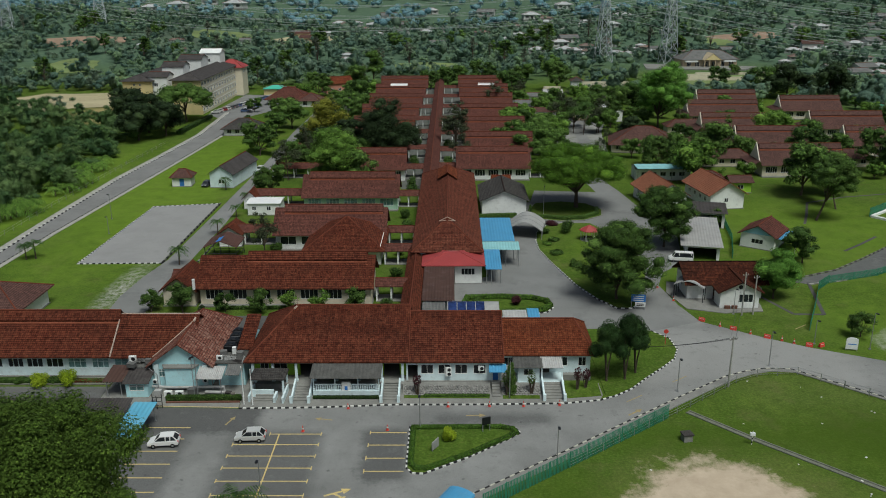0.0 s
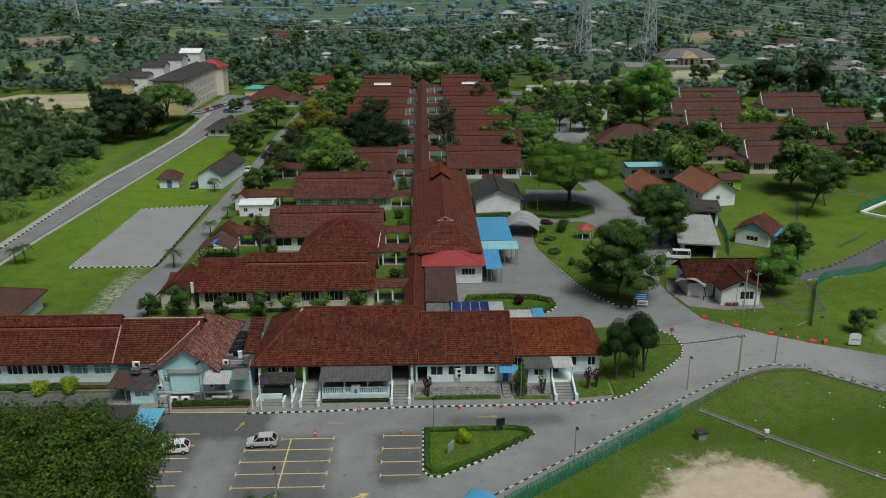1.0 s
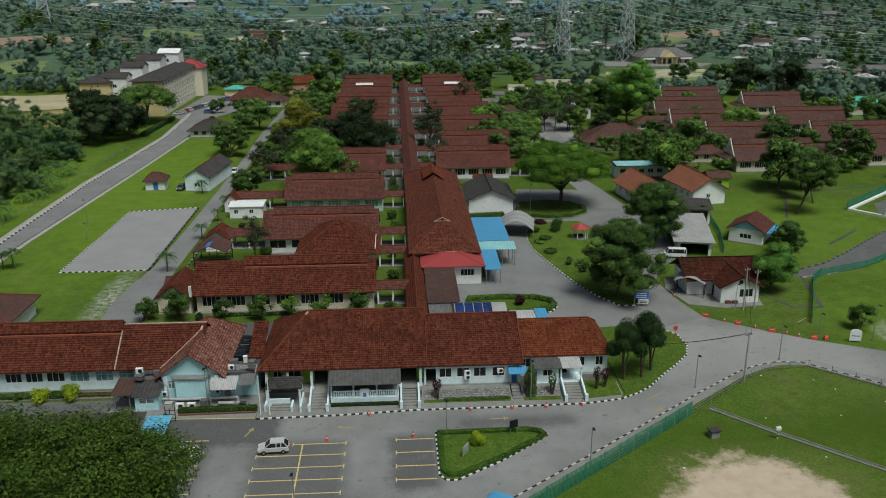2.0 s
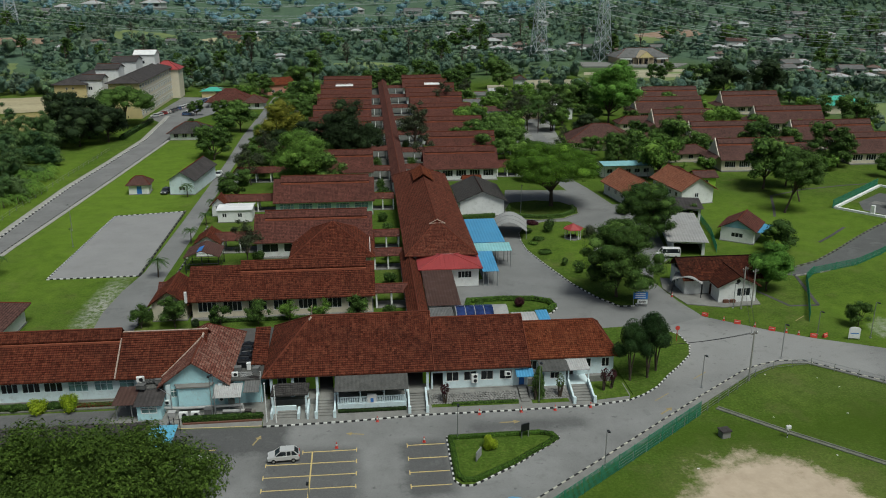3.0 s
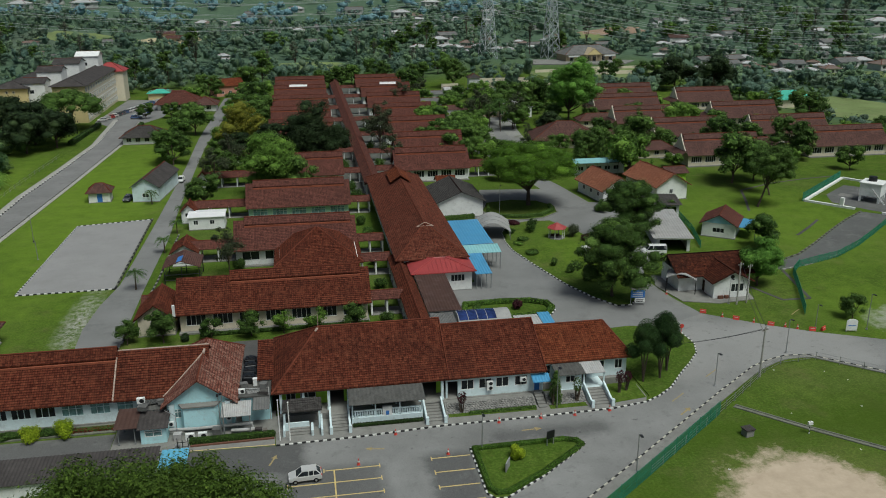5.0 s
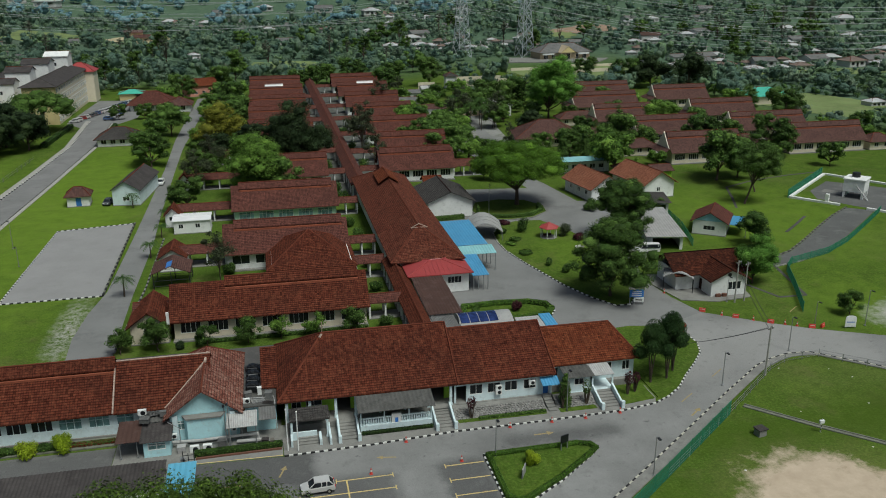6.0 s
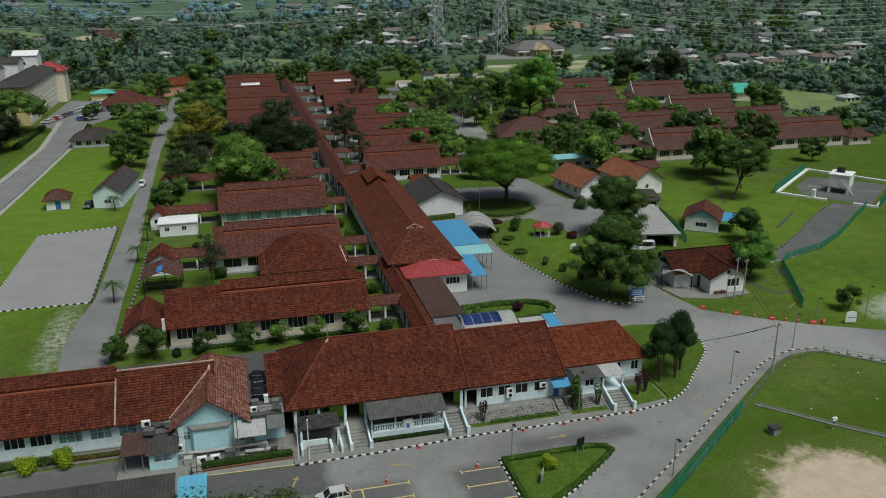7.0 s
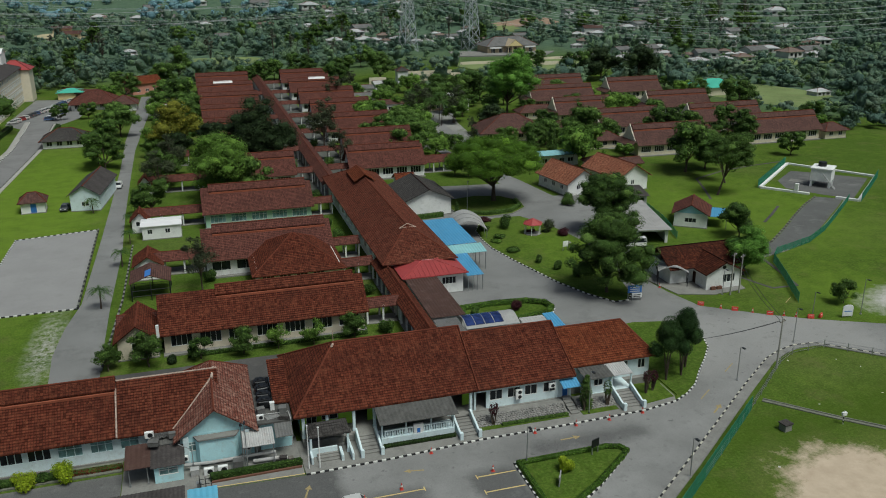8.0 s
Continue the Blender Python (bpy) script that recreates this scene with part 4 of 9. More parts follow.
plate("heli_drive", [(65.5, 145.8), (72, 147.6), (80, 151), (88, 156.5), (96, 163), (104, 169.5), (110.5, 175), (106, 178.8), (98.5, 173.5), (90, 166.5), (82, 159.5), (74, 153), (66.5, 149.3), (61, 148)], 0.02, "asphalt_mid", "curved dark tarmac drive")
HELI = [(98.3, 189.8), (112.6, 172.2), (134.0, 190.0), (121.7, 209.4)]
plate("heli_yard", HELI, 0.04, "ground", "patchy grass yard inside a white low wall", "lawn")
plate("yard_paving", [(104.2, 187.6), (107.2, 194.6), (117.5, 202.6), (124.5, 196.5), (131.0, 189.6), (113.2, 174.6), (109.0, 179.2)], 0.06, "asphalt_mid", "dark worn tarmac in the walled yard", "pavement")
plate("yard_paving", [(109.6, 193.4), (112.4, 190.2), (114.6, 192.0), (111.8, 195.4)], 0.065, "concrete", "pale concrete strip in the yard", "pavement")
plate("footpath", [(-14, 65.2), (2.8, 78.9), (14.5, 87.8), (31.3, 101.1), (39.5, 107.4), (43, 109.2), (45.8, 110.1), (49.2, 109.9), (60, 100.0), (60, 101)] + FENCE_ROAD[:0:-1], 0.10, "concrete", "worn concrete footpath beside the road", "pavement")
plate("forecourt", KERB[:6] + [(20.6, 103), (20.6, 106.5), (-28.3, 106.5)], 0.13, "concrete", "concrete forecourt of the front building", "pavement")
plate("bank_lawn", [(15.7, 102.0), (20.4, 102.7), (20.5, 107.2), (15.7, 107.2)], 0.15, "ground", "grass strip beside the entrance stairs", "lawn")
plate("bank_lawn", [(-6.4, 102.1), (5.2, 102.0), (5.2, 102.9), (-6.4, 102.9)], 0.15, "ground", "narrow grass strip below the rubble wall", "lawn")
plate("bank_lawn", [(7.0, 101.9), (12.0, 101.9), (12.0, 102.9), (7.0, 102.9)], 0.15, "ground", "narrow grass strip below the rubble wall", "lawn")
plate("corner_lawn", KERB[5:] + [(27, 125.5), (21, 125), (21, 103)], 0.14, "ground", "grass corner behind the striped kerb", "lawn")
GARDEN = [(28.4, 134.0), (25.6, 138.6), (23.0, 145.3), (19.9, 158.0), (18.3, 166), (18.2, 172), (18.9, 178), (21.5, 183.2), (26, 185.4), (31.8, 185.2), (35.5, 176), (37, 168), (38.2, 158), (36.5, 149), (34.2, 142.8), (32.6, 136.2), (31, 134)]
plate("garden", GARDEN, 0.14, "ground", "grass garden island with shrubs", "lawn")
OVAL = [(2.2, 131.2), (1.6, 135), (2.4, 138.8), (9, 139.2), (14.5, 138.6), (17.2, 136.8), (17.6, 134.4), (16.2, 132.2), (12, 131.2), (7, 130.9)]
plate("oval_lawn", OVAL, 0.14, "ground", "small oval lawn inside a clipped hedge", "lawn")
ISLE = [(-5.2, 94.6), (-5.2, 85.4), (-4.5, 84.3), (-3.2, 84.2), (2, 87.6), (7.4, 92.0), (8.6, 93.2), (8.2, 94.2), (6.6, 94.8)]
plate("car_park_island", ISLE, 0.14, "ground", "triangular planted car park island", "lawn")
TREE_ISLE = [(19.5, 189), (25, 186.8), (31, 187.6), (35.6, 191.5), (36.6, 197), (33.5, 202.5), (27.5, 204.5), (21, 203), (18.5, 196)]
plate("tree_island", TREE_ISLE, 0.14, "ground", "round planted island under a spreading tree", "lawn")
plate("gate_apron", [(38.6, 141.5), (40.2, 133.8), (46, 131.8), (52.8, 132.6), (53.4, 136), (46, 144.5), (40, 147)], 0.12, "concrete", "concrete apron in front of the gatehouse", "pavement")
plate("service_yard", [(-47.6, 97.6), (-47.6, 108), (-28.2, 108), (-28.2, 106), (-28.2, 99.5), (-39.8, 99.9), (-39.8, 87), (-42, 87), (-42, 97.6)], 0.09, "concrete", "cluttered concrete service yard", "pavement")


def kerb(name, pts, label, closed=False, block=0.5, wide=0.2, high=0.17, pieces=False, colours=("kerb_black", "kerb_white"), z=0.0):
    """A kerb of blocks in two colours along a line."""
    pts = [Vector((*p, 0)) for p in pts]
    if closed:
        pts.append(pts[0])
    spots = []
    for p, q in zip(pts, pts[1:]):
        d = q - p
        n = max(1, round(d.length / block))
        ang = math.atan2(d.y, d.x)
        for i in range(n):
            c = p + d * ((i + 0.5) / n)
            spots.append((c, ang, d.length / n))
    o = thing(name, 0, 0, 0, 0, label, "kerb", kind="structure")
    if pieces:
        meshes = []
        for col in colours:
            bm = bmesh.new()
            box(bm, -0.5, 0.5, -wide / 2, wide / 2, -0.2, high)
            me = bpy.data.meshes.new("kerb_block")
            bm.to_mesh(me)
            bm.free()
            me.materials.append(M[col])
            meshes.append(me)
        for i, (c, ang, ln) in enumerate(spots):
            b = new("kerb_block", meshes[i % 2])
            b.parent = o
            b.matrix_basis = Matrix.Translation((c.x, c.y, z + 0.006 * math.sin(i * 2.3))) @ Matrix.Rotation(ang, 4, "Z") @ Matrix.Diagonal((ln * 0.97, 1, 1, 1))
    else:
        bm = bmesh.new()
        for i, (c, ang, ln) in enumerate(spots):
            m = Matrix.Translation((c.x, c.y, z + terrain(c.x, c.y))) @ Matrix.Rotation(ang, 4, "Z")
            box(bm, -ln * 0.49, ln * 0.49, -wide / 2, wide / 2, -0.2, high, i % 2, m)
        tagged(part("blocks", bm, list(colours), o), kind="stuff")
    return o


kerb("west_kerb", [(x + 0.17, y) for x, y in WALK_W], "black and white striped road kerb", block=1.0, wide=0.3, high=0.22)
kerb("west_kerb", EDGE_E, "dull concrete and black road kerb", block=0.8, wide=0.25, high=0.18, colours=("concrete", "kerb_black"))
kerb("square_kerb", [SQUARE[1], SQUARE[0], SQUARE[3], SQUARE[2]], "black and white kerb round the parade square", block=0.6, wide=0.24)
kerb("square_wall", [SQUARE[1], SQUARE[2]], "dark low kerb wall beside the road", block=1.2, wide=0.3, high=0.35, colours=("kerb_black", "drain_mix"))
kerb("garden_kerb", [GARDEN[-2], GARDEN[-1]] + GARDEN[:8], "black and white kerb round the garden", block=0.6, wide=0.22)
kerb("oval_kerb", OVAL[4:9], "black and white kerb round the oval lawn", block=0.6)
kerb("drive_kerb", [(66.5, 149.6), (74, 153.3), (82, 159.8), (90, 166.8), (98.5, 173.8), (106, 179.1)], "dark mossy kerb along the curved drive", block=1.0, wide=0.35, high=0.16, colours=("drain_mix", "metal_dark"))
kerb("drive_kerb", [(65.7, 145.4), (72.1, 147.2), (80.2, 150.6), (88.3, 156.1), (96.4, 162.6), (104.4, 169.1), (110.9, 174.7)], "pale concrete kerb below the net fence", block=1.0, wide=0.3, high=0.2, colours=("footway", "concrete"))
kerb("tree_island_kerb", TREE_ISLE, "grey kerb round the tree island", True, 0.8, 0.25, 0.2, colours=("concrete", "concrete"))
kerb("lane_kerb", [(-52.0, 133), (-50.6, 160), (-50.3, 190)], "pale kerb with a drain beside the service road", block=1.0, wide=0.3, colours=("concrete", "kerb_black"))
kerb("isle_kerb", ISLE, "black and white kerb round the planted island", True, 0.5, pieces=True)
kerb("front_kerb", KERB, "black and white striped kerb before the building", block=0.5, pieces=True)
kerb("path_kerb", FENCE_ROAD[1:] + [(60, 101)], "faded off-white and black kerb along the footpath", block=0.75, pieces=True, colours=("kerb_dull", "kerb_black"), high=0.14)
bm = bmesh.new()
for y, x0, x1 in ((92.95, -22.6, -16.2), (90.5, -26.7, -16.2), (87.95, -26.75, -16.2), (85.4, -26.7, -16.25), (82.75, -26.7, -16.3), (80.0, -26.6, -16.3), (77.3, -26.6, -16.3), (74.6, -26.6, -16.3)):
    box(bm, x0, x1, y - 0.085, y + 0.085, 0.037, 0.041)
    for x in (x0, x1):
        box(bm, x - 0.06, x + 0.06, y - 0.42, y + 0.42, 0.037, 0.0415)
box(bm, -21.53, -21.36, 70, 93, 0.037, 0.0425)
for y in (93.3, 90.4, 87.5, 84.75):
    box(bm, -10.1, -5.5, y - 0.085, y + 0.085, 0.037, 0.041)
    box(bm, -10.16, -10.04, y - 0.42, y + 0.42, 0.037, 0.0415)
for y in (94.5, 91.8, 89.0, 86.2, 83.4, 80.6, 77.8):
    box(bm, -38.4, -33.0, y - 0.085, y + 0.085, 0.037, 0.041)
solid("parking_lines", bm, "line_yellow", "worn yellow parking bay lines on asphalt", "road marking", kind="structure")


bm = bmesh.new()
box(bm, 0, 11.3, -0.07, 0.07, 0.0, 0.004, m=Matrix.Translation((-39.5, 99.98, 0.091)) @ Matrix.Rotation(math.atan2(-0.38, 11.3), 4, "Z"))
solid("edge_line", bm, "line_yellow", "worn yellow line along the planter edge", "road marking", kind="structure")


def arrow(x, y, rz, s=1.0, turn=True, paint="line_faded"):
    bm = bmesh.new()
    slab(bm, [(-0.13, -1.4), (0.13, -1.4), (0.13, 0.5), (-0.13, 0.5)], 0.037, 0.041)
    slab(bm, [(-0.5, 0.52), (0.5, 0.52), (0, 1.5)], 0.037, 0.041)
    if turn:
        slab(bm, [(0.15, -0.5), (0.9, 0.0), (0.9, 0.25), (0.15, -0.2)], 0.037, 0.041)
        slab(bm, [(0.92, -0.35), (0.92, 0.6), (1.6, 0.12)], 0.037, 0.041)
    solid("road_arrow", bm, paint, "worn yellow painted road arrow", "road marking", kind="structure", at=pose(x, y, 0, 0, 0, rz) @ Matrix.Diagonal((s, s, 1, 1)))


arrow(-12.6, 80.6, -65, 1.1, True, "line_yellow")
arrow(-16.4, 96.6, 80, 0.8, False)
arrow(-28.4, 96.2, -20, 0.8, False)
arrow(3.2, 97.6, -88, 0.9, False)
arrow(24.0, 98.4, -52, 0.9, False)
bm = bmesh.new()
for u0, u1 in ((0.0, 3.2), (9.5, 12.6), (40, 43)):
    m = Matrix.Translation((25.0, 99.0, 0)) @ Matrix.Rotation(radians(37), 4, "Z")
    box(bm, u0, u1, 2.6, 2.75, 0.037, 0.041, m=m)
solid("lane_line", bm, "line_faded", "worn yellow lane dashes on the road", "road marking", kind="structure")
bm = bmesh.new()
for (x0, y0), (x1, y1) in (((30.9, 98.6), (37, 92.0)), ((37, 92.0), (48, 81.3)), ((48, 81.3), (60, 69.5))):
    d = Vector((x1 - x0, y1 - y0, 0))
    m = Matrix.Translation((x0, y0, 0)) @ Matrix.Rotation(math.atan2(d.y, d.x), 4, "Z")
    box(bm, 0, d.length, -0.45, -0.25, -0.1, 0.12, m=m)
    box(bm, 0, d.length, 0.25, 0.45, -0.1, 0.12, m=m)
    box(bm, 0, d.length, -0.249, 0.249, -0.1, 0.02, m=m)
solid("field_drain", bm, "drain_mix", "shallow concrete drain across the grass field", "drain", kind="structure")
bm = bmesh.new()
for pts in ([(54.6, 140.0), (57.5, 131.5), (62.5, 131.3), (66, 146.5)], [(80.9, 164.9), (86.2, 169.4), (92.0, 174.7)], [(80.6, 184.5), (84.0, 192), (88.6, 203)], [(88.6, 203), (100, 208.4), (112, 211.4), (123, 213)]):
    for (x0, y0), (x1, y1) in zip(pts, pts[1:]):
        d = Vector((x1 - x0, y1 - y0, 0))
        m = Matrix.Translation((x0, y0, 0)) @ Matrix.Rotation(math.atan2(d.y, d.x), 4, "Z")
        box(bm, 0, d.length, -0.3, 0.3, -0.1, 0.035, m=m)
solid("lawn_drain", bm, "asphalt_dark", "dark open drain through the lawn", "drain", kind="structure")


# ---- the front building ----
def baluster_rail(parent, a, b, z, n):
    a, b = Vector((*a, z)), Vector((*b, z))
    bm = bmesh.new()
    d = b - a
    m = Matrix.Translation(a) @ Matrix.Rotation(math.atan2(d.y, d.x), 4, "Z")
    box(bm, 0, d.length, -0.09, 0.09, 0.82, 0.95, m=m)
    box(bm, 0, d.length, -0.09, 0.09, 0, 0.14, m=m)
    r = part("balustrade", bm, "ice", parent)
    for i in range(n):
        u = d.length * (i + 0.5) / n
        bm = bmesh.new()
        for z0, z1, w in ((0.14, 0.3, 0.06), (0.3, 0.55, 0.09), (0.55, 0.82, 0.055)):
            box(bm, u - w, u + w, -w, w, z0, z1, m=m)
        part("baluster", bm, "ice", r)


def post(parent, x, y, z0, z1, w=0.3, material="ice", name="column"):
    bm = bmesh.new()
    box(bm, x - w / 2, x + w / 2, y - w / 2, y + w / 2, z0, z1)
    box(bm, x - w / 2 - 0.06, x + w / 2 + 0.06, y - w / 2 - 0.06, y + w / 2 + 0.06, z0, z0 + 0.25)
    box(bm, x - w / 2 - 0.05, x + w / 2 + 0.05, y - w / 2 - 0.05, y + w / 2 + 0.05, z1 - 0.18, z1)
    return part(name, bm, material, parent)


def stairs(parent, x0, x1, y0, y1, z0, z1, n, walls=True):
    """Steps rising from y0 to y1, with sloping cheek walls."""
    bm = bmesh.new()
    box(bm, x0, x1, y0, y1, z0 - 0.1, z0 + 0.01)
    st = part("stairs", bm, "concrete", parent)
    for i in range(n):
        ya, yb = y0 + (y1 - y0) * i / n, y0 + (y1 - y0) * (i + 1) / n
        bm = bmesh.new()
        box(bm, x0, x1, ya + 0.002, yb, z0 - 0.08, z0 + (z1 - z0) * (i + 1) / n)
        part("step", bm, "concrete", st)
    if walls:
        for x in (x0 - 0.17, x1 + 0.17):
            bm = bmesh.new()
            pts = [(y0 - 0.5, z0 - 0.1), (y1, z0 - 0.1), (y1, z1 + 0.85), (y0 + 0.2, z0 + 0.75), (y0 - 0.5, z0 + 0.6)]
            f = [bm.verts.new((x - 0.12, y, z)) for y, z in pts]
            g = [bm.verts.new((x + 0.12, y, z)) for y, z in pts]
            bm.faces.new(f)
            bm.faces.new(g[::-1])
            for i in range(len(pts)):
                j = (i + 1) % len(pts)
                bm.faces.new((f[j], f[i], g[i], g[j]))
            bmesh.ops.recalc_face_normals(bm, faces=bm.faces[:])
            box(bm, x - 0.2, x + 0.2, y0 - 0.7, y0 - 0.3, z0 - 0.1, z0 + 0.95)
            part("cheek_wall", bm, "ice", st)
    return st


def lean_to(parent, x0, x1, y0, y1, z0, z1, material, name="canopy_roof", ribs=0, th=0.06):
    """A sheet roof sloping from z1 at y1 down to z0 at y0, ribbed."""
    bm = bmesh.new()
    n = max(2, ribs * 2)
    rows = []
    for k, dz in ((0, 0.0), (1, -th)):
        line = []
        for i in range(n + 1):
            x = x0 + (x1 - x0) * i / n
            w = 0.05 * (i % 2) if ribs else 0.0
            line.append((bm.verts.new((x, y0, z0 + w + dz)), bm.verts.new((x, y1, z1 + w + dz))))
        rows.append(line)
    top, low = rows
    for i in range(n):
        bm.faces.new((top[i][0], top[i + 1][0], top[i + 1][1], top[i][1]))
        bm.faces.new((low[i][1], low[i + 1][1], low[i + 1][0], low[i][0]))
        bm.faces.new((low[i][0], low[i + 1][0], top[i + 1][0], top[i][0]))
        bm.faces.new((top[i][1], top[i + 1][1], low[i + 1][1], low[i][1]))
    for i in (0, n):
        f = (top[i][1], low[i][1], low[i][0], top[i][0])
        bm.faces.new(f if i == 0 else f[::-1])
    return part(name, bm, material, parent)


def ac_unit(x, y, z, rz=0, s=1.0, label="white air-conditioner condenser unit with a round fan grille"):
    o = thing("air_conditioner", x, y, z, rz, label, "air conditioner")
    bm = bmesh.new()
    box(bm, -0.45 * s, 0.45 * s, -0.18 * s, 0.18 * s, 0, 0.7 * s)
    bmesh.ops.bevel(bm, geom=bm.edges[:], offset=0.03, segments=1, affect="EDGES")
    part("body", bm, "white", o)
    bm = bmesh.new()
    ring = [(0.1 * s + 0.26 * s * math.cos(a * math.pi / 8), -0.185 * s, 0.35 * s + 0.26 * s * math.sin(a * math.pi / 8)) for a in range(16)]
    face(bm, [bmv for bmv in ring])
    part("fan_grille", bm, "black", o)
    return o


def front_building():
    o = thing("front_building", 0, 0, 0, 0, "long white building with weathered red clay tile roofs", "building")
    fl = 0.95
    # floors and plinths
    bm = bmesh.new()
    box(bm, -27.6, -6.2, 104.6, 121.6, -0.2, fl)
    box(bm, -6.2, 7.0, 105.4, 121.2, -0.2, fl - 0.004)
    box(bm, 7.0, 19.6, 107.4, 119.0, -0.2, fl - 0.008)
    part("plinth", bm, "concrete", o)
    # main block: open veranda in front, rooms behind
    wall(o, (-27.6, 107.4), (-6.2, 107.4), fl, 4.6, [(0.8, 2.0, fl, 3.2, "dark"), (2.6, 4.6, fl + 0.9, 3.1, "plain"), (6.4, 8.2, fl, 3.3, "gap"), (9.6, 12.4, fl + 0.9, 3.1, "dark"), (13.4, 16.2, fl + 0.9, 3.1, "dark"), (18.2, 20.4, fl, 3.4, "gap")], "lime")
    wall(o, (-6.2, 107.6), (-6.2, 121.4), fl, 4.6, (), "ice")
    wall(o, (-6.2, 121.6), (-27.6, 121.6), fl, 4.6, row_of(1, 20, 6, 1.8, 1.9, 3.3, "dark"), "ice")
    wall(o, (-27.6, 121.4), (-27.6, 107.6), fl, 4.6, row_of(1, 12, 3, 1.4, 1.9, 3.3, "dark"), "aqua")
    for x in (-27.4, -24.6, -21.4, -18.9, -9.6, -6.7):
        post(o, x, 105.6, fl, 3.98, 0.34)
    for x in (-15.8, -12.7):
        post(o, x, 105.6, fl, 3.98, 0.2)
    bm = bmesh.new()
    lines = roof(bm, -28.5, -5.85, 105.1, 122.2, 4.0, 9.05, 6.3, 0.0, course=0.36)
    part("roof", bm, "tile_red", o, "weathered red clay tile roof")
    caps(o, lines[:1] + lines[1:], "ridge_red", 0.14)
    bm = bmesh.new()
    gable(bm, 105.8, 121.5, -6.0, 4.3, 8.85, "y")
    part("gable", bm, "white", o)
    # middle block
    z0, z1 = fl, 4.1
    wall(o, (-6.2, 105.7), (7.0, 105.7), z0, z1, [(0.25, 1.6, fl, 3.3, "gap")] + [(a, a + 1.7, 1.95, 3.35, "dark") for a in (2.05, 4.45, 6.75, 9.3)] + [(11.9, 12.8, fl, 3.2, "blue_door")], "ice")
    wall(o, (7.0, 105.9), (7.0, 121.0), z0, z1, (), "ice")
    wall(o, (7.0, 121.2), (-6.2, 121.2), z0, z1, row_of(1, 12, 4, 1.8, 1.9, 3.3, "dark"), "ice")
    bm = bmesh.new()
    lines = roof(bm, -5.8, 7.25, 105.1, 121.8, 4.0, 8.15, 0, 0, rpos=113.4, course=0.36)
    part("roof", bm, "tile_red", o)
    caps(o, lines, "ridge_red", 0.14)
    bm = bmesh.new()
    tube(bm, [(-5.82, 105.0, 4.12), (-5.82, 113.5, 9.15)], 0.09, 5)
    part("verge", bm, "ridge_red", o)
    bm = bmesh.new()
    tube(bm, [(7.25, 105.0, 4.1), (7.25, 113.4, 8.25)], 0.09, 5)
    part("verge", bm, "ridge_red", o)
    bm = bmesh.new()
    gable(bm, 105.8, 121.1, 7.1, 3.9, 7.95, "y", rpos=113.4)
    part("gable", bm, "white", o)
    # right block
    wall(o, (7.0, 108.1), (19.6, 108.1), z0, z1, [(0.4, 1.7, 1.95, 3.3, "plain"), (5.4, 6.9, fl, 3.3, "gap"), (8.0, 9.4, 1.95, 3.35, "dark"), (10.9, 12.0, 1.95, 3.35, "dark")], "ice")
    wall(o, (19.6, 108.3), (19.6, 118.4), z0, z1, row_of(1, 9, 2, 1.3, 1.95, 3.3, "dark"), "ice")
    wall(o, (19.6, 118.6), (7.0, 118.6), z0, z1, row_of(1, 11, 4, 1.5, 1.95, 3.3, "dark"), "ice")
    bm = bmesh.new()
    lines = roof(bm, 7.3, 20.3, 107.4, 119.2, 3.95, 7.05, 0, 2.6, course=0.36)
    part("roof", bm, "tile_orange", o, "newer orange clay tile roof")
    caps(o, lines, "ridge_red", 0.13)
    # porch with a grey canopy and white balustrade
    bm = bmesh.new()
    box(bm, -18.7, -9.7, 102.6, 104.6, -0.1, fl)
    part("porch_base", bm, "ice", o)
    baluster_rail(o, (-18.4, 102.8), (-14.8, 102.8), fl, 12)
    baluster_rail(o, (-13.6, 102.8), (-10.0, 102.8), fl, 12)
    bm = bmesh.new()
    box(bm, -14.8, -13.6, 102.65, 102.95, fl - 0.6, fl + 1.25)
    box(bm, -14.55, -13.85, 102.62, 102.64, fl - 0.3, fl + 0.9)
    part("notice_panel", bm, "white", o, "white notice panel")
    bm = bmesh.new()
    box(bm, -14.4, -14.0, 102.6, 102.615, fl + 0.1, fl + 0.7)
    part("notice", bm, "blue_paint", o)
    for x in (-18.6, -15.7, -12.6, -9.8):
        post(o, x, 102.85, fl, 3.05, 0.16, name="porch_post")
    lean_to(o, -19.0, -9.4, 102.0, 105.4, 3.1, 3.85, "metal_mid", ribs=18)
    stairs(o, -21.2, -19.2, 101.3, 104.6, 0.13, fl, 6)
    stairs(o, -9.2, -7.2, 101.5, 104.8, 0.13, fl, 6)
    # tiled entrance canopy with white piers
    bm = bmesh.new()
    roof(bm, -27.2, -22.4, 102.4, 105.6, 2.75, 3.65, 1.2, 1.2, course=0.3)
    part("entrance_canopy", bm, "tile_grey", o, "dark tiled entrance canopy")
    for x, y in ((-27.0, 102.6), (-22.7, 102.6), (-27.0, 105.2), (-22.7, 105.2)):
        post(o, x, y, 0.13, 2.8, 0.26)
    bm = bmesh.new()
    box(bm, -27.0, -24.0, 102.45, 102.7, 0.1, 1.15)
    box(bm, -27.2, -26.95, 101.0, 104.5, 0.1, 1.0)
    box(bm, -22.6, -22.35, 100.6, 104.5, 0.1, 1.0)
    box(bm, -23.8, -23.5, 100.8, 102.7, 0.1, 0.9)
    part("ramp_wall", bm, "ice", o)
    stairs(o, -26.4, -23.9, 101.2, 102.6, 0.13, 0.55, 3, False)
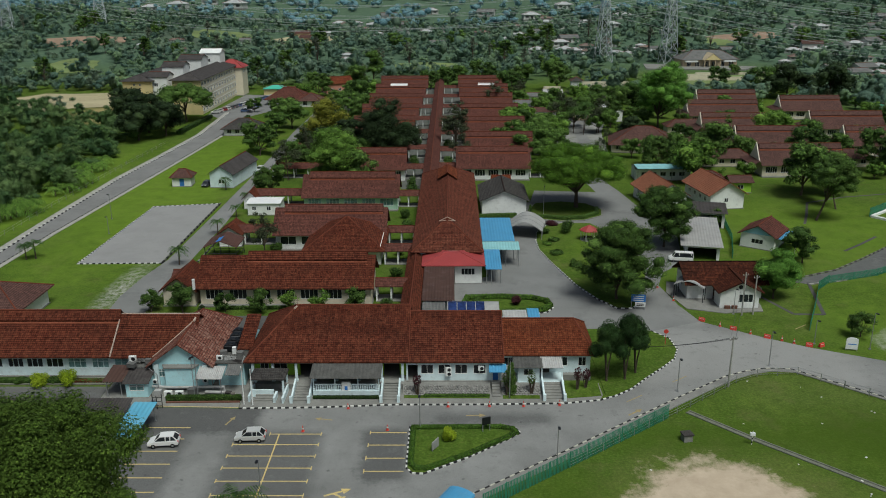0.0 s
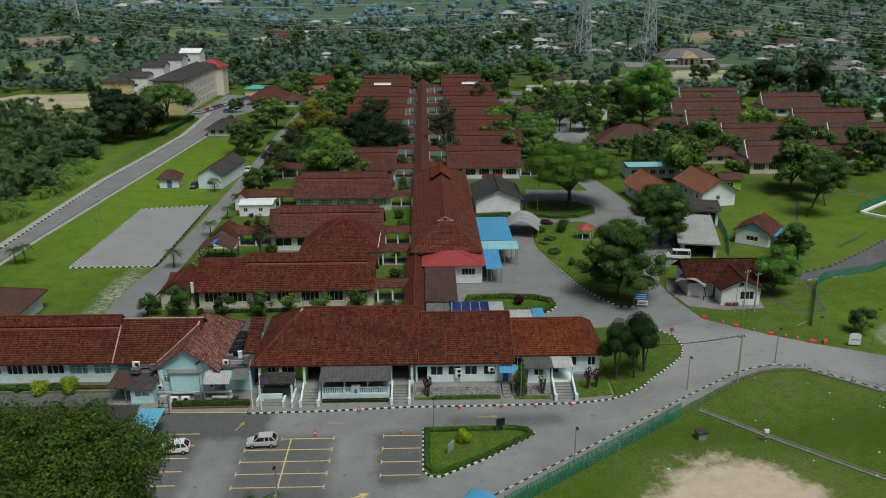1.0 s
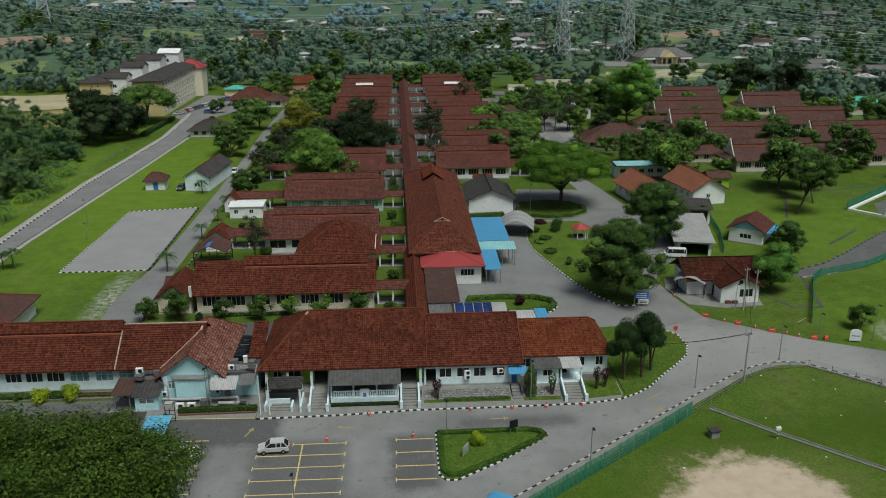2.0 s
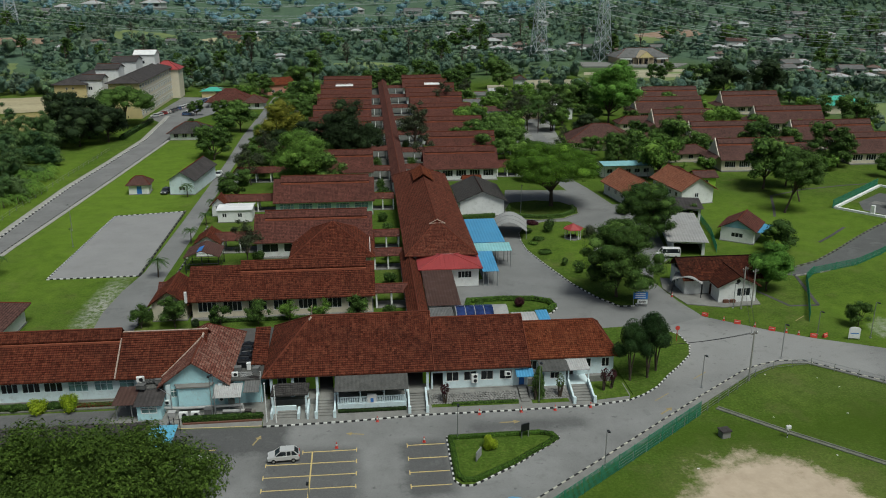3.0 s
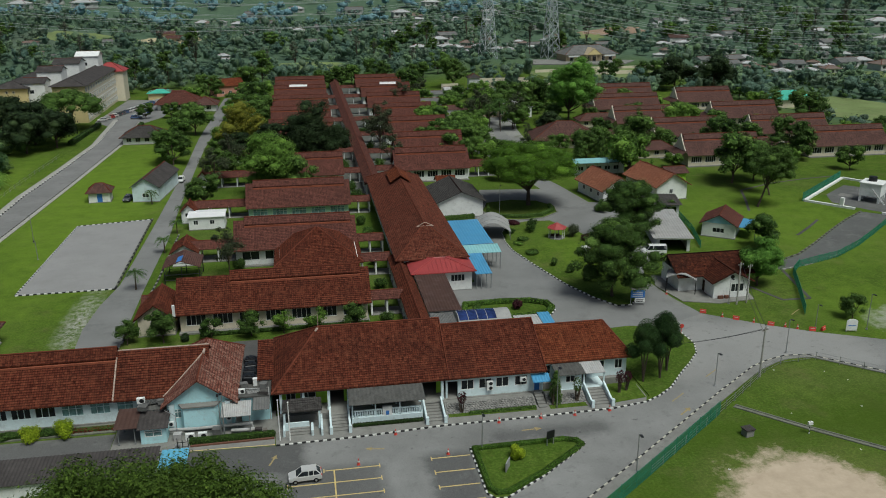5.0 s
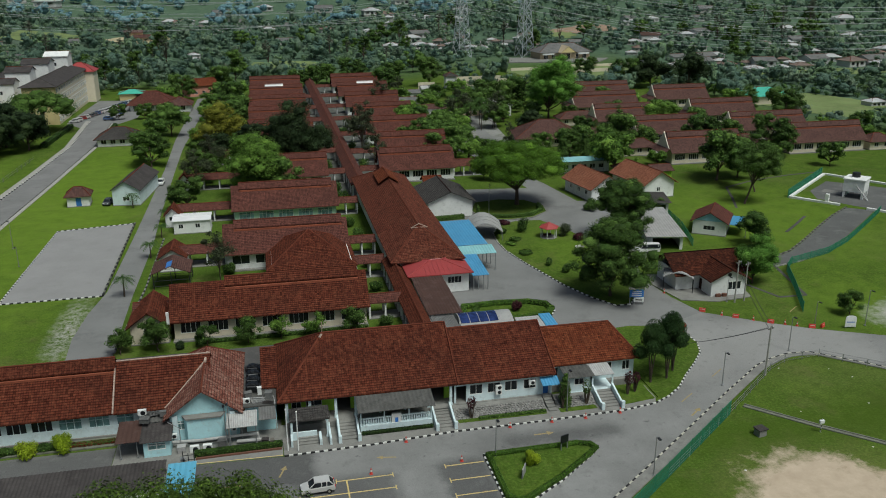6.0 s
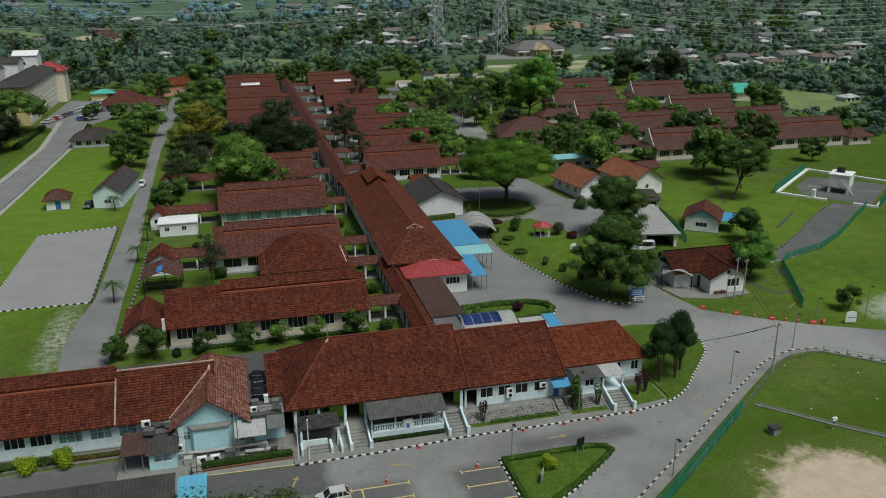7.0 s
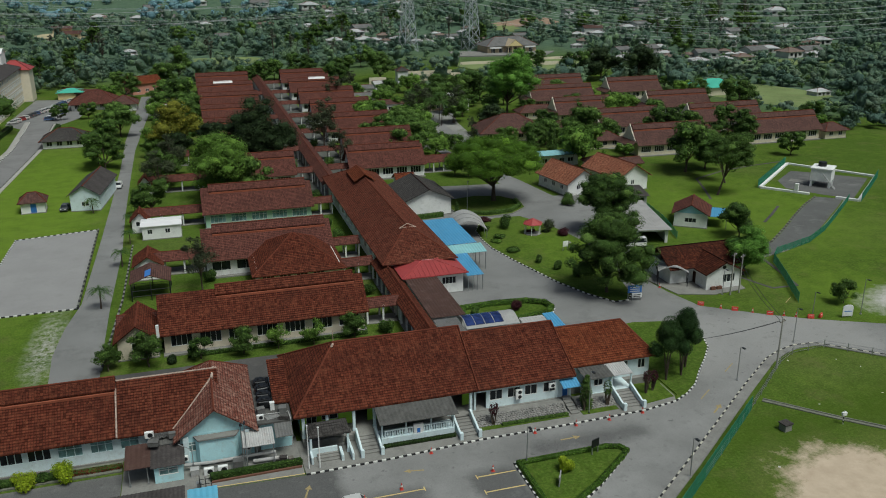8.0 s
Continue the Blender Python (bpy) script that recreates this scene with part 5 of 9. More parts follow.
    # porch of the right block
    bm = bmesh.new()
    box(bm, 9.2, 15.6, 105.2, 108.1, -0.1, fl - 0.002)
    part("porch_base", bm, "ice", o)
    wall(o, (9.2, 105.3), (12.2, 105.3), fl, 3.2, [(0.8, 2.1, 1.9, 2.9, "dark")], "ice")
    lean_to(o, 8.6, 12.6, 104.7, 108.0, 3.3, 3.75, "metal_mid", ribs=8)
    lean_to(o, 12.3, 15.4, 104.9, 107.6, 3.2, 3.7, "metal_light", ribs=10)
    for x in (12.5, 15.3):
        post(o, x, 105.2, fl, 3.2, 0.18)
    stairs(o, 12.7, 15.1, 101.9, 105.2, 0.13, fl, 6)
    stairs(o, 5.6, 6.7, 102.4, 105.6, 0.13, fl, 5, False)
    lean_to(o, 5.2, 7.6, 104.1, 105.6, 2.95, 3.45, "metal_blue", "blue_awning", ribs=6)
    # gutter boards under the eaves
    bm = bmesh.new()
    box(bm, -28.4, -5.9, 105.16, 105.26, 3.78, 3.98)
    box(bm, -5.88, 7.2, 105.16, 105.26, 3.8, 3.96)
    box(bm, 7.3, 20.2, 107.46, 107.56, 3.75, 3.92)
    part("fascia", bm, "wood", o)
    bm = bmesh.new()
    tube(bm, [(-22.2, 113.65, 9.0), (-22.2, 113.65, 10.6)], 0.05, 5)
    tube(bm, [(-22.3, 113.3, 8.95), (-22.6, 112.8, 8.75)], 0.15, 5)
    part("finial", bm, "ridge_pale", o, "crumbling pale ridge mortar")


front_building()
# rubble bank before the middle block
rng = random.Random(5)
stone_wall = thing("rubble_wall", 0, 0, 0, 0, "low rubble stone retaining wall below the white building", "retaining wall", kind="structure")
bm = bmesh.new()
for x0, x1 in ((-6.6, 5.4), (6.9, 12.2)):
    slope(bm, (x0, 102.95, 0.1), (x1, 102.95, 0.1), (x1, 104.5, 0.86), (x0, 104.5, 0.86), 0.1)
    box(bm, x0, x1, 104.5, 105.38, -0.1, 0.88)
part("backing", bm, "concrete", stone_wall)
stone_meshes = []
for k in range(5):
    bm = bmesh.new()
    bmesh.ops.create_icosphere(bm, subdivisions=1, radius=0.25)
    for v in bm.verts:
        v.co *= 0.75 + 0.5 * rng.random()
    me = bpy.data.meshes.new("stone")
    bm.to_mesh(me)
    bm.free()
    me.materials.append(M["stone_mix"])
    stone_meshes.append(me)
for i in range(48):
    for j in range(6):
        x = -6.5 + 18.7 * (i + 0.5 + 0.4 * (rng.random() - 0.5) + 0.5 * (j % 2)) / 48.5
        if 5.3 < x < 7.0:
            continue
        s = new("stone", stone_meshes[rng.randrange(5)])
        s.parent = stone_wall
        f = (j + 0.4) / 6
        s.matrix_basis = Matrix.Translation((x, 102.95 + 1.55 * f, 0.1 + 0.78 * f)) @ Matrix.Rotation(rng.random() * 6, 4, "Z") @ Matrix.Diagonal((1, 0.85, 0.6, 1))

for x, z in ((-0.6, 2.4), (-0.6, 1.75), (3.9, 2.6)):
    ac_unit(x + 0.25, 105.45, z, 0, 0.95)


# ---- the left building ----
def raised_roof(o, x0, x1, yr, run, ze, zr, material, cap="ridge_red", course=0.0, hip0=0.0, hip1=0.0, strip="strip_red", u0=None, u1=None):
    """A tiled roof with a narrow raised roof along its ridge."""
    bm = bmesh.new()
    zt = ze + (zr - ze) * 0.72
    up = 0.95
    k = (zt - ze) / (run - up)
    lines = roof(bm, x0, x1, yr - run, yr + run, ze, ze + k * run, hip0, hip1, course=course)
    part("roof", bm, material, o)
    if hip0 or hip1:
        caps(o, lines[1:], cap, 0.12)
    a, b = (x0 + hip0 if u0 is None else u0), (x1 - hip1 if u1 is None else u1)
    bm = bmesh.new()
    lines = roof(bm, a, b, yr - up - 0.25, yr + up + 0.25, zt + 0.22, zr, course=course)
    part("upper_roof", bm, material, o)
    caps(o, lines, cap, 0.12)
    for s in (-1, 1):
        bm = bmesh.new()
        y, zz = yr + s * (up + 0.34), ze + k * (run - up - 0.34)
        box(bm, a + 0.05, b - 0.05, y - 0.14, y + 0.14, zz - 0.1, zz + 0.2)
        part("clerestory_strip", bm, strip, o)
        bm = bmesh.new()
        y = yr + s * up
        box(bm, a + 0.08, b - 0.08, y - 0.05, y + 0.05, zt - 0.3, zt + 0.3)
        part("clerestory_wall", bm, "dark_wood", o)


def left_building():
    o = thing("left_building", 0, 0, 0, 0, "long pale aqua building with red clay tile roof", "building")
    bm = bmesh.new()
    box(bm, -70, -40.5, 108.3, 119, -0.2, 0.35)
    part("plinth", bm, "concrete", o)
    wall(o, (-70, 108.5), (-40.6, 108.5), 0.35, 3.9, [(0.8, 3.0, 1.6, 3.0, "dark"), (4.0, 6.2, 1.6, 3.0, "dark"), (7.0, 9.2, 1.6, 3.0, "dark"), (9.7, 12.0, 1.6, 3.0, "dark"), (12.5, 14.9, 1.6, 3.0, "dark"), (15.6, 18.2, 1.5, 3.0, "teal"), (19.0, 21.4, 1.5, 3.0, "teal"), (22.2, 24.2, 1.5, 3.0, "teal")], "ice", rim="ice")
    wall(o, (-40.6, 119), (-70, 119), 0.35, 3.9, row_of(1, 28, 8, 2, 1.6, 3.0, "dark"), "ice")
    wall(o, (-70, 118.8), (-70, 108.7), 0.35, 3.9, (), "ice")
    raised_roof(o, -70.5, -48.0, 113.6, 5.9, 3.5, 8.3, "tile_red", course=0.36)
    bm = bmesh.new()
    lines = roof(bm, -47.95, -36.5, 107.7, 119.5, 3.45, 7.7, 0, 0, course=0.36)
    part("roof", bm, "tile_red", o)
    caps(o, lines, "ridge_pale", 0.12)
    bm = bmesh.new()
    tube(bm, [(-48.0, 107.6, 3.6), (-48.0, 112.6, 7.2)], 0.11, 5)
    part("verge", bm, "ridge_pale", o, "pale mortar verge")
    bm = bmesh.new()
    gable(bm, 108.6, 118.9, -48.1, 3.9, 7.5, "y")
    part("gable", bm, "ice", o)
    # projecting gabled block
    bm = bmesh.new()
    lines = roof(bm, -41.9, -32.6, 104.6, 121.6, 3.5, 6.9, 0, 4.2, "y", course=0.36)
    part("roof", bm, "tile_pink", o, "patched pinkish clay tile roof")
    caps(o, lines, "ridge_red", 0.12)
    bm = bmesh.new()
    tube(bm, [(-37.25, 112.5, 7.0), (-38.6, 111.1, 5.95), (-40.2, 109.4, 4.8), (-41.95, 107.7, 3.6)], 0.12, 5, 0.08)
    tube(bm, [(-37.2, 112.3, 7.0), (-36.9, 114.2, 7.5)], 0.2, 5)
    part("valley", bm, "ridge_pale", o, "pale mortar valley")
    four_walls(o, -41.2, -33.2, 105.3, 121.0, 0.3, 3.85, "aqua", [(0.7, 1.7, 1.7, 2.9, "teal")], (), (), ())
    bm = bmesh.new()
    gable(bm, -41.2, -33.2, 105.4, 3.85, 6.6, "x")
    part("gable", bm, "aqua", o)
    # canted bay with a flat hood
    bm = bmesh.new()
    slab(bm, [(-39.6, 105.2), (-39.2, 104.3), (-35.3, 104.3), (-34.9, 105.2)], 0.4, 3.5)
    part("bay", bm, "aqua", o)
    bm = bmesh.new()
    slab(bm, [(-39.8, 105.2), (-39.3, 104.1), (-35.2, 104.1), (-34.7, 105.2)], 3.51, 3.68)
    part("bay_hood", bm, "concrete", o)
    bm = bmesh.new()
    box(bm, -40.9, -40.3, 104.9, 105.25, 0.3, 3.7)
    part("pilaster", bm, "ice", o)
    bm = bmesh.new()
    box(bm, -34.2, -33.6, 104.9, 105.25, 0.3, 3.7)
    part("pilaster", bm, "ice", o)


left_building()


def service_annex():
    o = thing("service_annex", 0, 0, 0, 0, "flat-roofed concrete annex between tiled roofs", "building")
    four_walls(o, -32.4, -28.7, 105.9, 117, 0.1, 3.5, "aqua")
    bm = bmesh.new()
    box(bm, -32.6, -28.6, 105.6, 117.2, 3.5, 3.7)
    part("roof", bm, "metal_mid", o)
    bm = bmesh.new()
    slope(bm, (-30.4, 109.4, 4.0), (-28.3, 109.4, 4.0), (-28.3, 116.6, 6.4), (-30.4, 116.6, 6.4), course=0.36)
    part("tiled_strip", bm, "tile_red", o)
    bm = bmesh.new()
    box(bm, -30.3, -28.75, 109.6, 116.5, 3.7, 3.95)
    part("parapet", bm, "aqua", o)
    lean_to(o, -34.6, -31.0, 102.6, 105.2, 2.7, 3.4, "metal_light", "lean_to_roof", ribs=14)
    lean_to(o, -30.8, -28.8, 103.4, 105.8, 2.9, 3.5, "metal_grey", "lean_to_roof", ribs=6)
    for x in (-34.4, -31.2):
        post(o, x, 102.8, 0.1, 2.7, 0.1, "steel")
    return o


service_annex()
tank = thing("water_tank", 0, 0, 0, 0, "black plastic water tank on a flat roof", "water tank", "roof water tanks")
bm = bmesh.new()
box(bm, -0.85, 0.85, -0.7, 0.7, 0, 1.05)
bmesh.ops.bevel(bm, geom=bm.edges[:], offset=0.22, segments=3, affect="EDGES")
part("body", bm, "black", tank)
bm = bmesh.new()
bmesh.ops.create_cone(bm, cap_ends=True, segments=12, radius1=0.42, radius2=0.36, depth=0.14, matrix=Matrix.Translation((0, 0, 1.12)))
part("lid", bm, "black", tank)
for y in (109.6, 111.3, 113.0, 114.8):
    copy_thing(tank, pose(-31.4, y, 3.7, 0, 0, (y * 40) % 14 - 7))
away(tank)
for x, y, z, s in ((-44.5, 107.0, 3.3, 1.1), (-40.9, 104.7, 1.0, 0.9), (-33.9, 104.7, 1.2, 0.8), (-38.4, 102.6, 0.12, 1.2), (-36.9, 102.6, 0.12, 1.2), (-32.2, 106.6, 3.7, 0.9)):
    ac_unit(x, y, z, 0, s)


def shed(name, label, x0, x1, y0, y1, h0, h1, roofm, wallm="aqua", walls=True, win=True):
    o = thing(name, 0, 0, 0, 0, label, "shed")
    if walls:
        four_walls(o, x0, x1, y0, y1, 0.05, h0 - 0.1, wallm, [(0.5, x1 - x0 - 0.5, 1.0, 1.9, "teal")] if win else ())
    else:
        for x in (x0 + 0.1, x1 - 0.1):
            for y in (y0 + 0.1, y1 - 0.1):
                post(o, x, y, 0.05, h0 - 0.02, 0.1, "steel", "pole")
    lean_to(o, x0 - 0.3, x1 + 0.3, y0 - 0.4, y1 + 0.3, h0, h1, roofm, "roof", ribs=max(4, int((x1 - x0) / 0.4)))
    return o


shed("guard_shed", "small aqua shed with a dark sheet roof", -44.1, -41.1, 102.5, 105.2, 2.25, 2.9, "metal_dark")
shed("open_shelter", "open shelter with a rusty brown sheet roof", -46.8, -44.7, 102.6, 106.2, 2.5, 2.95, "metal_brown", walls=False)
shed("service_roof", "grey sheet roofs patched over the service yard", -44.3, -41.0, 105.9, 107.8, 3.0, 3.4, "metal_mid", walls=False)
shed("long_shed", "long low shed with a dark grey sheet roof", -64, -41.1, 92.6, 96.6, 2.5, 2.95, "metal_dark", "white", win=False)
shed("blue_shelter", "open shelter with a sky blue sheet roof", -40.3, -37.9, 88.4, 96.1, 2.4, 2.65, "metal_sky", walls=False)
# duct pipes along the wall
bm = bmesh.new()
tube(bm, [(-41.0, 104.0, 0.9), (-38, 103.7, 0.9), (-33, 103.7, 1.0), (-31, 103.5, 1.1), (-31, 103.5, 0.2)], 0.2, 8)
tube(bm, [(-33.5, 103.2, 0.5), (-30, 103.0, 0.5), (-29.4, 102.8, 0.2)], 0.22, 8)
solid("duct", bm, "metal_light", "pale lagged duct along an aqua wall", "duct")

# odds and ends in the service yard
def yard_thing(name, label, category, material, x, y, z, rz, shape):
    bm = bmesh.new()
    shape(bm)
    return solid(name, bm, material, label, category, at=pose(x, y, z, 0, 0, rz))


def crate_shape(w, d, h):
    def make(bm):
        box(bm, -w / 2, w / 2, -d / 2, d / 2, 0, h)
        box(bm, -w / 2 - 0.03, w / 2 + 0.03, -d / 2 - 0.03, d / 2 + 0.03, h, h + 0.05)
    return make


def sheet_shape(w, d):
    def make(bm):
        rows = [[bm.verts.new((-w / 2 + w * i / 12, sy * d / 2, 0.02 + 0.05 * (i % 2))) for i in range(13)] for sy in (-1, 1)]
        for i in range(12):
            bm.faces.new((rows[0][i], rows[0][i + 1], rows[1][i + 1], rows[1][i]))
        bmesh.ops.solidify(bm, geom=bm.faces[:], thickness=0.02)
    return make


def pipe_shape(*pts):
    def make(bm):
        tube(bm, list(pts), 0.06, 6)
    return make


rng = random.Random(9)
for x, y, z, w, d, h, m, lab in ((-39.9, 102.9, 0.09, 0.9, 0.7, 0.8, "metal_light", "grey metal cabinet in the yard"), (-35.2, 102.8, 0.09, 1.0, 0.8, 1.1, "metal_grey", "grey equipment box beside the duct"), (-30.2, 102.6, 0.09, 0.8, 0.6, 0.7, "metal_dark", "dark bin beside the duct"), (-29.4, 101.9, 0.09, 0.5, 0.5, 0.9, "wood", "wooden crate beside the hedge"), (-44.0, 105.2, 3.32, 1.1, 0.8, 0.5, "metal_grey", "grey box on the sheet roof"), (-42.0, 106.2, 3.36, 0.7, 0.5, 0.6, "metal_grey", "small grey unit on the sheet roof"), (-32.0, 108.2, 3.7, 0.9, 0.7, 0.6, "metal_grey", "grey duct box on the annex roof"), (-29.5, 107.6, 3.7, 0.8, 0.9, 0.7, "metal_grey", "pale duct box on the annex roof"), (-30.6, 108.6, 3.7, 0.5, 0.5, 0.9, "white", "white vent on the annex roof"), (-39.5, 99.8, 0.09, 0.5, 0.5, 1.0, "steel", "steel gas bottle rack in the yard"), (-41.6, 98.6, 0.09, 0.6, 0.6, 0.6, "metal_dark", "dark box beside the shed")):
    yard_thing("yard_box", lab, "box", m, x, y, z, rng.uniform(-12, 12), crate_shape(w, d, h))
for x, y, z, w, d, rz, m in ((-43.4, 106.8, 3.40, 1.8, 1.1, 8, "metal_grey"), (-30.8, 106.9, 3.71, 1.6, 1.2, 15, "metal_light"), (-31.8, 115.9, 3.71, 1.4, 1.6, 4, "metal_dark"), (-29.6, 106.1, 3.72, 1.3, 0.7, -20, "metal_dark")):
    yard_thing("roofing_sheet", "loose corrugated sheet lying on the roof", "roof sheet", m, x, y, z, rz, sheet_shape(w, d))
yard_thing("drain_pipe", "pale drain pipe down the aqua wall", "pipe", "metal_light", 0, 0, 0, 0, pipe_shape((-33.0, 105.1, 3.5), (-33.0, 105.0, 2.2), (-32.9, 104.6, 0.1)))
yard_thing("drain_pipe", "pale pipe crossing the annex roof", "pipe", "metal_light", 0, 0, 0, 0, pipe_shape((-32.4, 107.4, 3.9), (-30.4, 107.2, 3.9), (-28.9, 107.3, 3.9), (-28.8, 105.5, 3.8), (-28.8, 105.4, 0.2)))
yard_thing("drain_pipe", "thin pipe beside the guard shed", "pipe", "steel", 0, 0, 0, 0, pipe_shape((-40.0, 103.6, 0.1), (-40.0, 103.5, 3.0), (-41.4, 104.6, 3.3)))
for x, y, h in ((-39.4, 99.4, 2.2), (-38.8, 99.2, 2.0), (-38.2, 99.5, 2.1)):
    yard_thing("gate_post", "dark thin gate post in the yard", "post", "black", x, y, 0.05, 0, lambda bm: box(bm, -0.04, 0.04, -0.04, 0.04, 0, h))
bm = bmesh.new()
for z in (0.5, 1.1, 1.7):
    box(bm, -39.4, -38.2, 99.28, 99.34, z, z + 0.05)
solid("yard_gate", bm, "black", "dark thin metal gate rails in the yard", "gate")


# ---- ward wings ----
def wing(x0, x1, yr, wallm="cream", roofm="tile_dark", label="ward wing with a dark red tile roof and raised ridge", run=5.6, ze=3.4, zr=8.6, hip0=0.0, hip1=0.0, u0=None, u1=None, front=5, kind="dark", z=0.0, gable_m=None, course=0.0, name="ward_wing", low=2.9):
    o = thing(name, 0, 0, z, 0, label, "building", "ward wings")
    ya, yb = yr - run + 1.0, yr + run - 1.0
    bm = bmesh.new()
    box(bm, x0 + 0.4, x1 - 0.4, ya - 0.9, yb + 0.9, -1.5, 0.25)
    part("plinth", bm, "concrete", o)
    n = max(2, int((x1 - x0) / 4))
    w = (x1 - x0 - 1.2) / n * 0.72
    south = row_of(0.4, x1 - x0 - 1.6, n, w, 1.15, low, kind)
    four_walls(o, x0 + 0.6, x1 - 0.6, ya, yb, 0.25, ze + 0.5, wallm, south, (), (), [(1.5, 3.0, 1.2, low, "dark")] if yb - ya > 5 else ())
    raised_roof(o, x0, x1, yr, run, ze, zr, roofm, course=course, hip0=hip0, hip1=hip1, u0=u0, u1=u1)
    k = (zr - ze) * 0.72 / (run - 0.95)
    for x, hp in ((x0 + 0.7, hip0), (x1 - 0.7, hip1)):
        if not hp:
            bm = bmesh.new()
            gable(bm, ya, yb, x, ze + 0.5, ze + k * run * 0.98, "y")
            part("gable", bm, gable_m or wallm, o)
    if name == "east_wing":
        hw, zb, zt = 4.4, ze + k * (run - 4.4) - 0.1, zr + 0.25
        for x, e in ((x0 - 0.12, -1),):
            bm = bmesh.new()
            slope(bm, (x + e * 2.3, yr - run, ze), (x + e * 2.3, yr + run, ze), (x, yr + hw, zb + 0.25), (x, yr - hw, zb + 0.25))
            part("hip_skirt", bm, roofm, o)
            bm = bmesh.new()
            edge = [(v / 8.0, zb + (zt - zb) * (1 - abs(v) / 8.0) ** 1.3) for v in range(-8, 9)]
            f = [bm.verts.new((x - 0.12, yr + u * hw, z_)) for u, z_ in edge]
            g = [bm.verts.new((x + 0.12, yr + u * hw, z_)) for u, z_ in edge]
            for a in range(16):
                bm.faces.new((f[a], f[a + 1], g[a + 1], g[a]))
            bm.faces.new(f[::-1])
            bm.faces.new(g)
            bmesh.ops.recalc_face_normals(bm, faces=bm.faces[:])
            part("flared_gable", bm, "cream_pale", o, "pale flared gable board")
    return o


wing(-44.0, -13.2, 140.4, u0=-35.6, u1=-14.6, zr=8.35, label="cream ward wing with long red tile roof", roofm="tile_red", course=0.4)
wing(-37.0, -13.2, 171.1, "white", hip1=0, u0=-34.9, u1=-14.2, label="white ward wing with dark red tile roof", kind="plain")
wing(-36.2, -12.4, 201.6, "mint", u0=-34.5, u1=-13.6, kind="teal", label="mint green ward wing with dark red tile roof")
wing(-36.0, -12.2, 231.5, "white")
for i, y in enumerate((259, 286.5, 314, 343, 373, 404)):
    wing(-33.0, -10.6 - 0.4 * (5 - i), y, "white", kind="plain")
wing(1.4, 22.2, 232.8, "white", u0=2, u1=21.6, kind="dark", label="white ward wing with a veranda and red tile roof")
for i, y in enumerate((256, 284.5, 314.5, 344, 374, 405)):
    wing(4.2 - i * 0.15, 25.0, y, "white", kind="plain")


def hip_block():
    """The hipped block joining the second wing."""
    o = thing("hipped_ward", 0, 0, 0, 0, "white ward block with a broad hipped red tile roof", "building")
    four_walls(o, -28.2, -13.8, 156.6, 166.2, 0.2, 3.9, "white", row_of(0.4, 12, 4, 2, 1.2, 2.9, "dark"))
    bm = bmesh.new()
    lines = roof(bm, -29.2, -12.9, 155.2, 172.0, 3.3, 8.0, 8.0, 8.0, course=0.4)
    part("roof", bm, "tile_red", o)
    caps(o, lines[1:], "ridge_red", 0.13)


hip_block()


def low_link(name, label, x0, x1, y0, y1, ze, zr, axis, roofm, wallm=None, posts=0, z=0.0):
    """A covered way: a low pitched roof on posts."""
    o = thing(name, 0, 0, z, 0, label, "covered walkway")
    bm = bmesh.new()
    lines = roof(bm, x0, x1, y0, y1, ze, zr, 0, 0, axis)
    part("roof", bm, roofm, o)
    caps(o, lines, "ridge_red", 0.1)
    n = posts or max(2, int(max(x1 - x0, y1 - y0) / 4))
    for i in range(n + 1):
        for s in (0, 1):
            if axis == "x":
                x, y = x0 + 0.3 + (x1 - x0 - 0.6) * i / n, (y0 + 0.4 if s == 0 else y1 - 0.4)
            else:
                x, y = (x0 + 0.4 if s == 0 else x1 - 0.4), y0 + 0.3 + (y1 - y0 - 0.6) * i / n
            bm = bmesh.new()
            box(bm, x - 0.14, x + 0.14, y - 0.14, y + 0.14, -0.3, ze + 0.15)
            part("post", bm, "white", o)
    bm = bmesh.new()
    box(bm, x0 + 0.2, x1 - 0.2, y0 + 0.2, y1 - 0.2, -0.3, 0.12)
    part("floor", bm, "concrete", o)
    return o


low_link("covered_walkway", "covered walkway with a narrow red tile roof", -8.3, -4.9, 122, 157, 3.2, 4.5, "y", "tile_red", posts=10)
low_link("spine_walkway", "long covered spine walkway with dark red tile roof", -7.7, -3.3, 214, 432, 3.3, 4.7, "y", "tile_dark", posts=40)
for y in (139, 158.5, 171, 201.5, 231.5, 259, 286.5, 314, 343, 373):
    low_link("cross_walkway", "short covered cross walkway with red tile roof", -13.3, -7.6, y - 1.8, y + 1.8, 2.9, 3.9, "x", "tile_dark", posts=2)
for y in (232.8, 256, 284.5, 314.5, 344, 374, 405):
    low_link("cross_walkway", "short covered cross walkway with red tile roof", -3.4, 4.4, y - 1.8, y + 1.8, 2.9, 3.9, "x", "tile_dark", posts=2)
for x0, x1, y in ((-49.5, -35.5, 203.0), (-48.5, -36, 233), (-50.2, -43.0, 143.2), (-47.5, -36.5, 172.0), (-49, -38, 262)):
    low_link("west_walkway", "low covered walkway with red tile roof and white posts", x0, x1, y - 2.2, y + 2.2, 2.8, 4.0, "x", "tile_dark", posts=3)


def end_block(x, y, w, d, wallm, label):
    return house("end_pavilion", label, x, y, 0, w, d, 2.9, 1.5, "y", wallm, "tile_red", 0.5, south=[(w / 2 - 0.8, w / 2 + 0.8, 1.5, 2.5, "plain")], z=0.0, category="building")


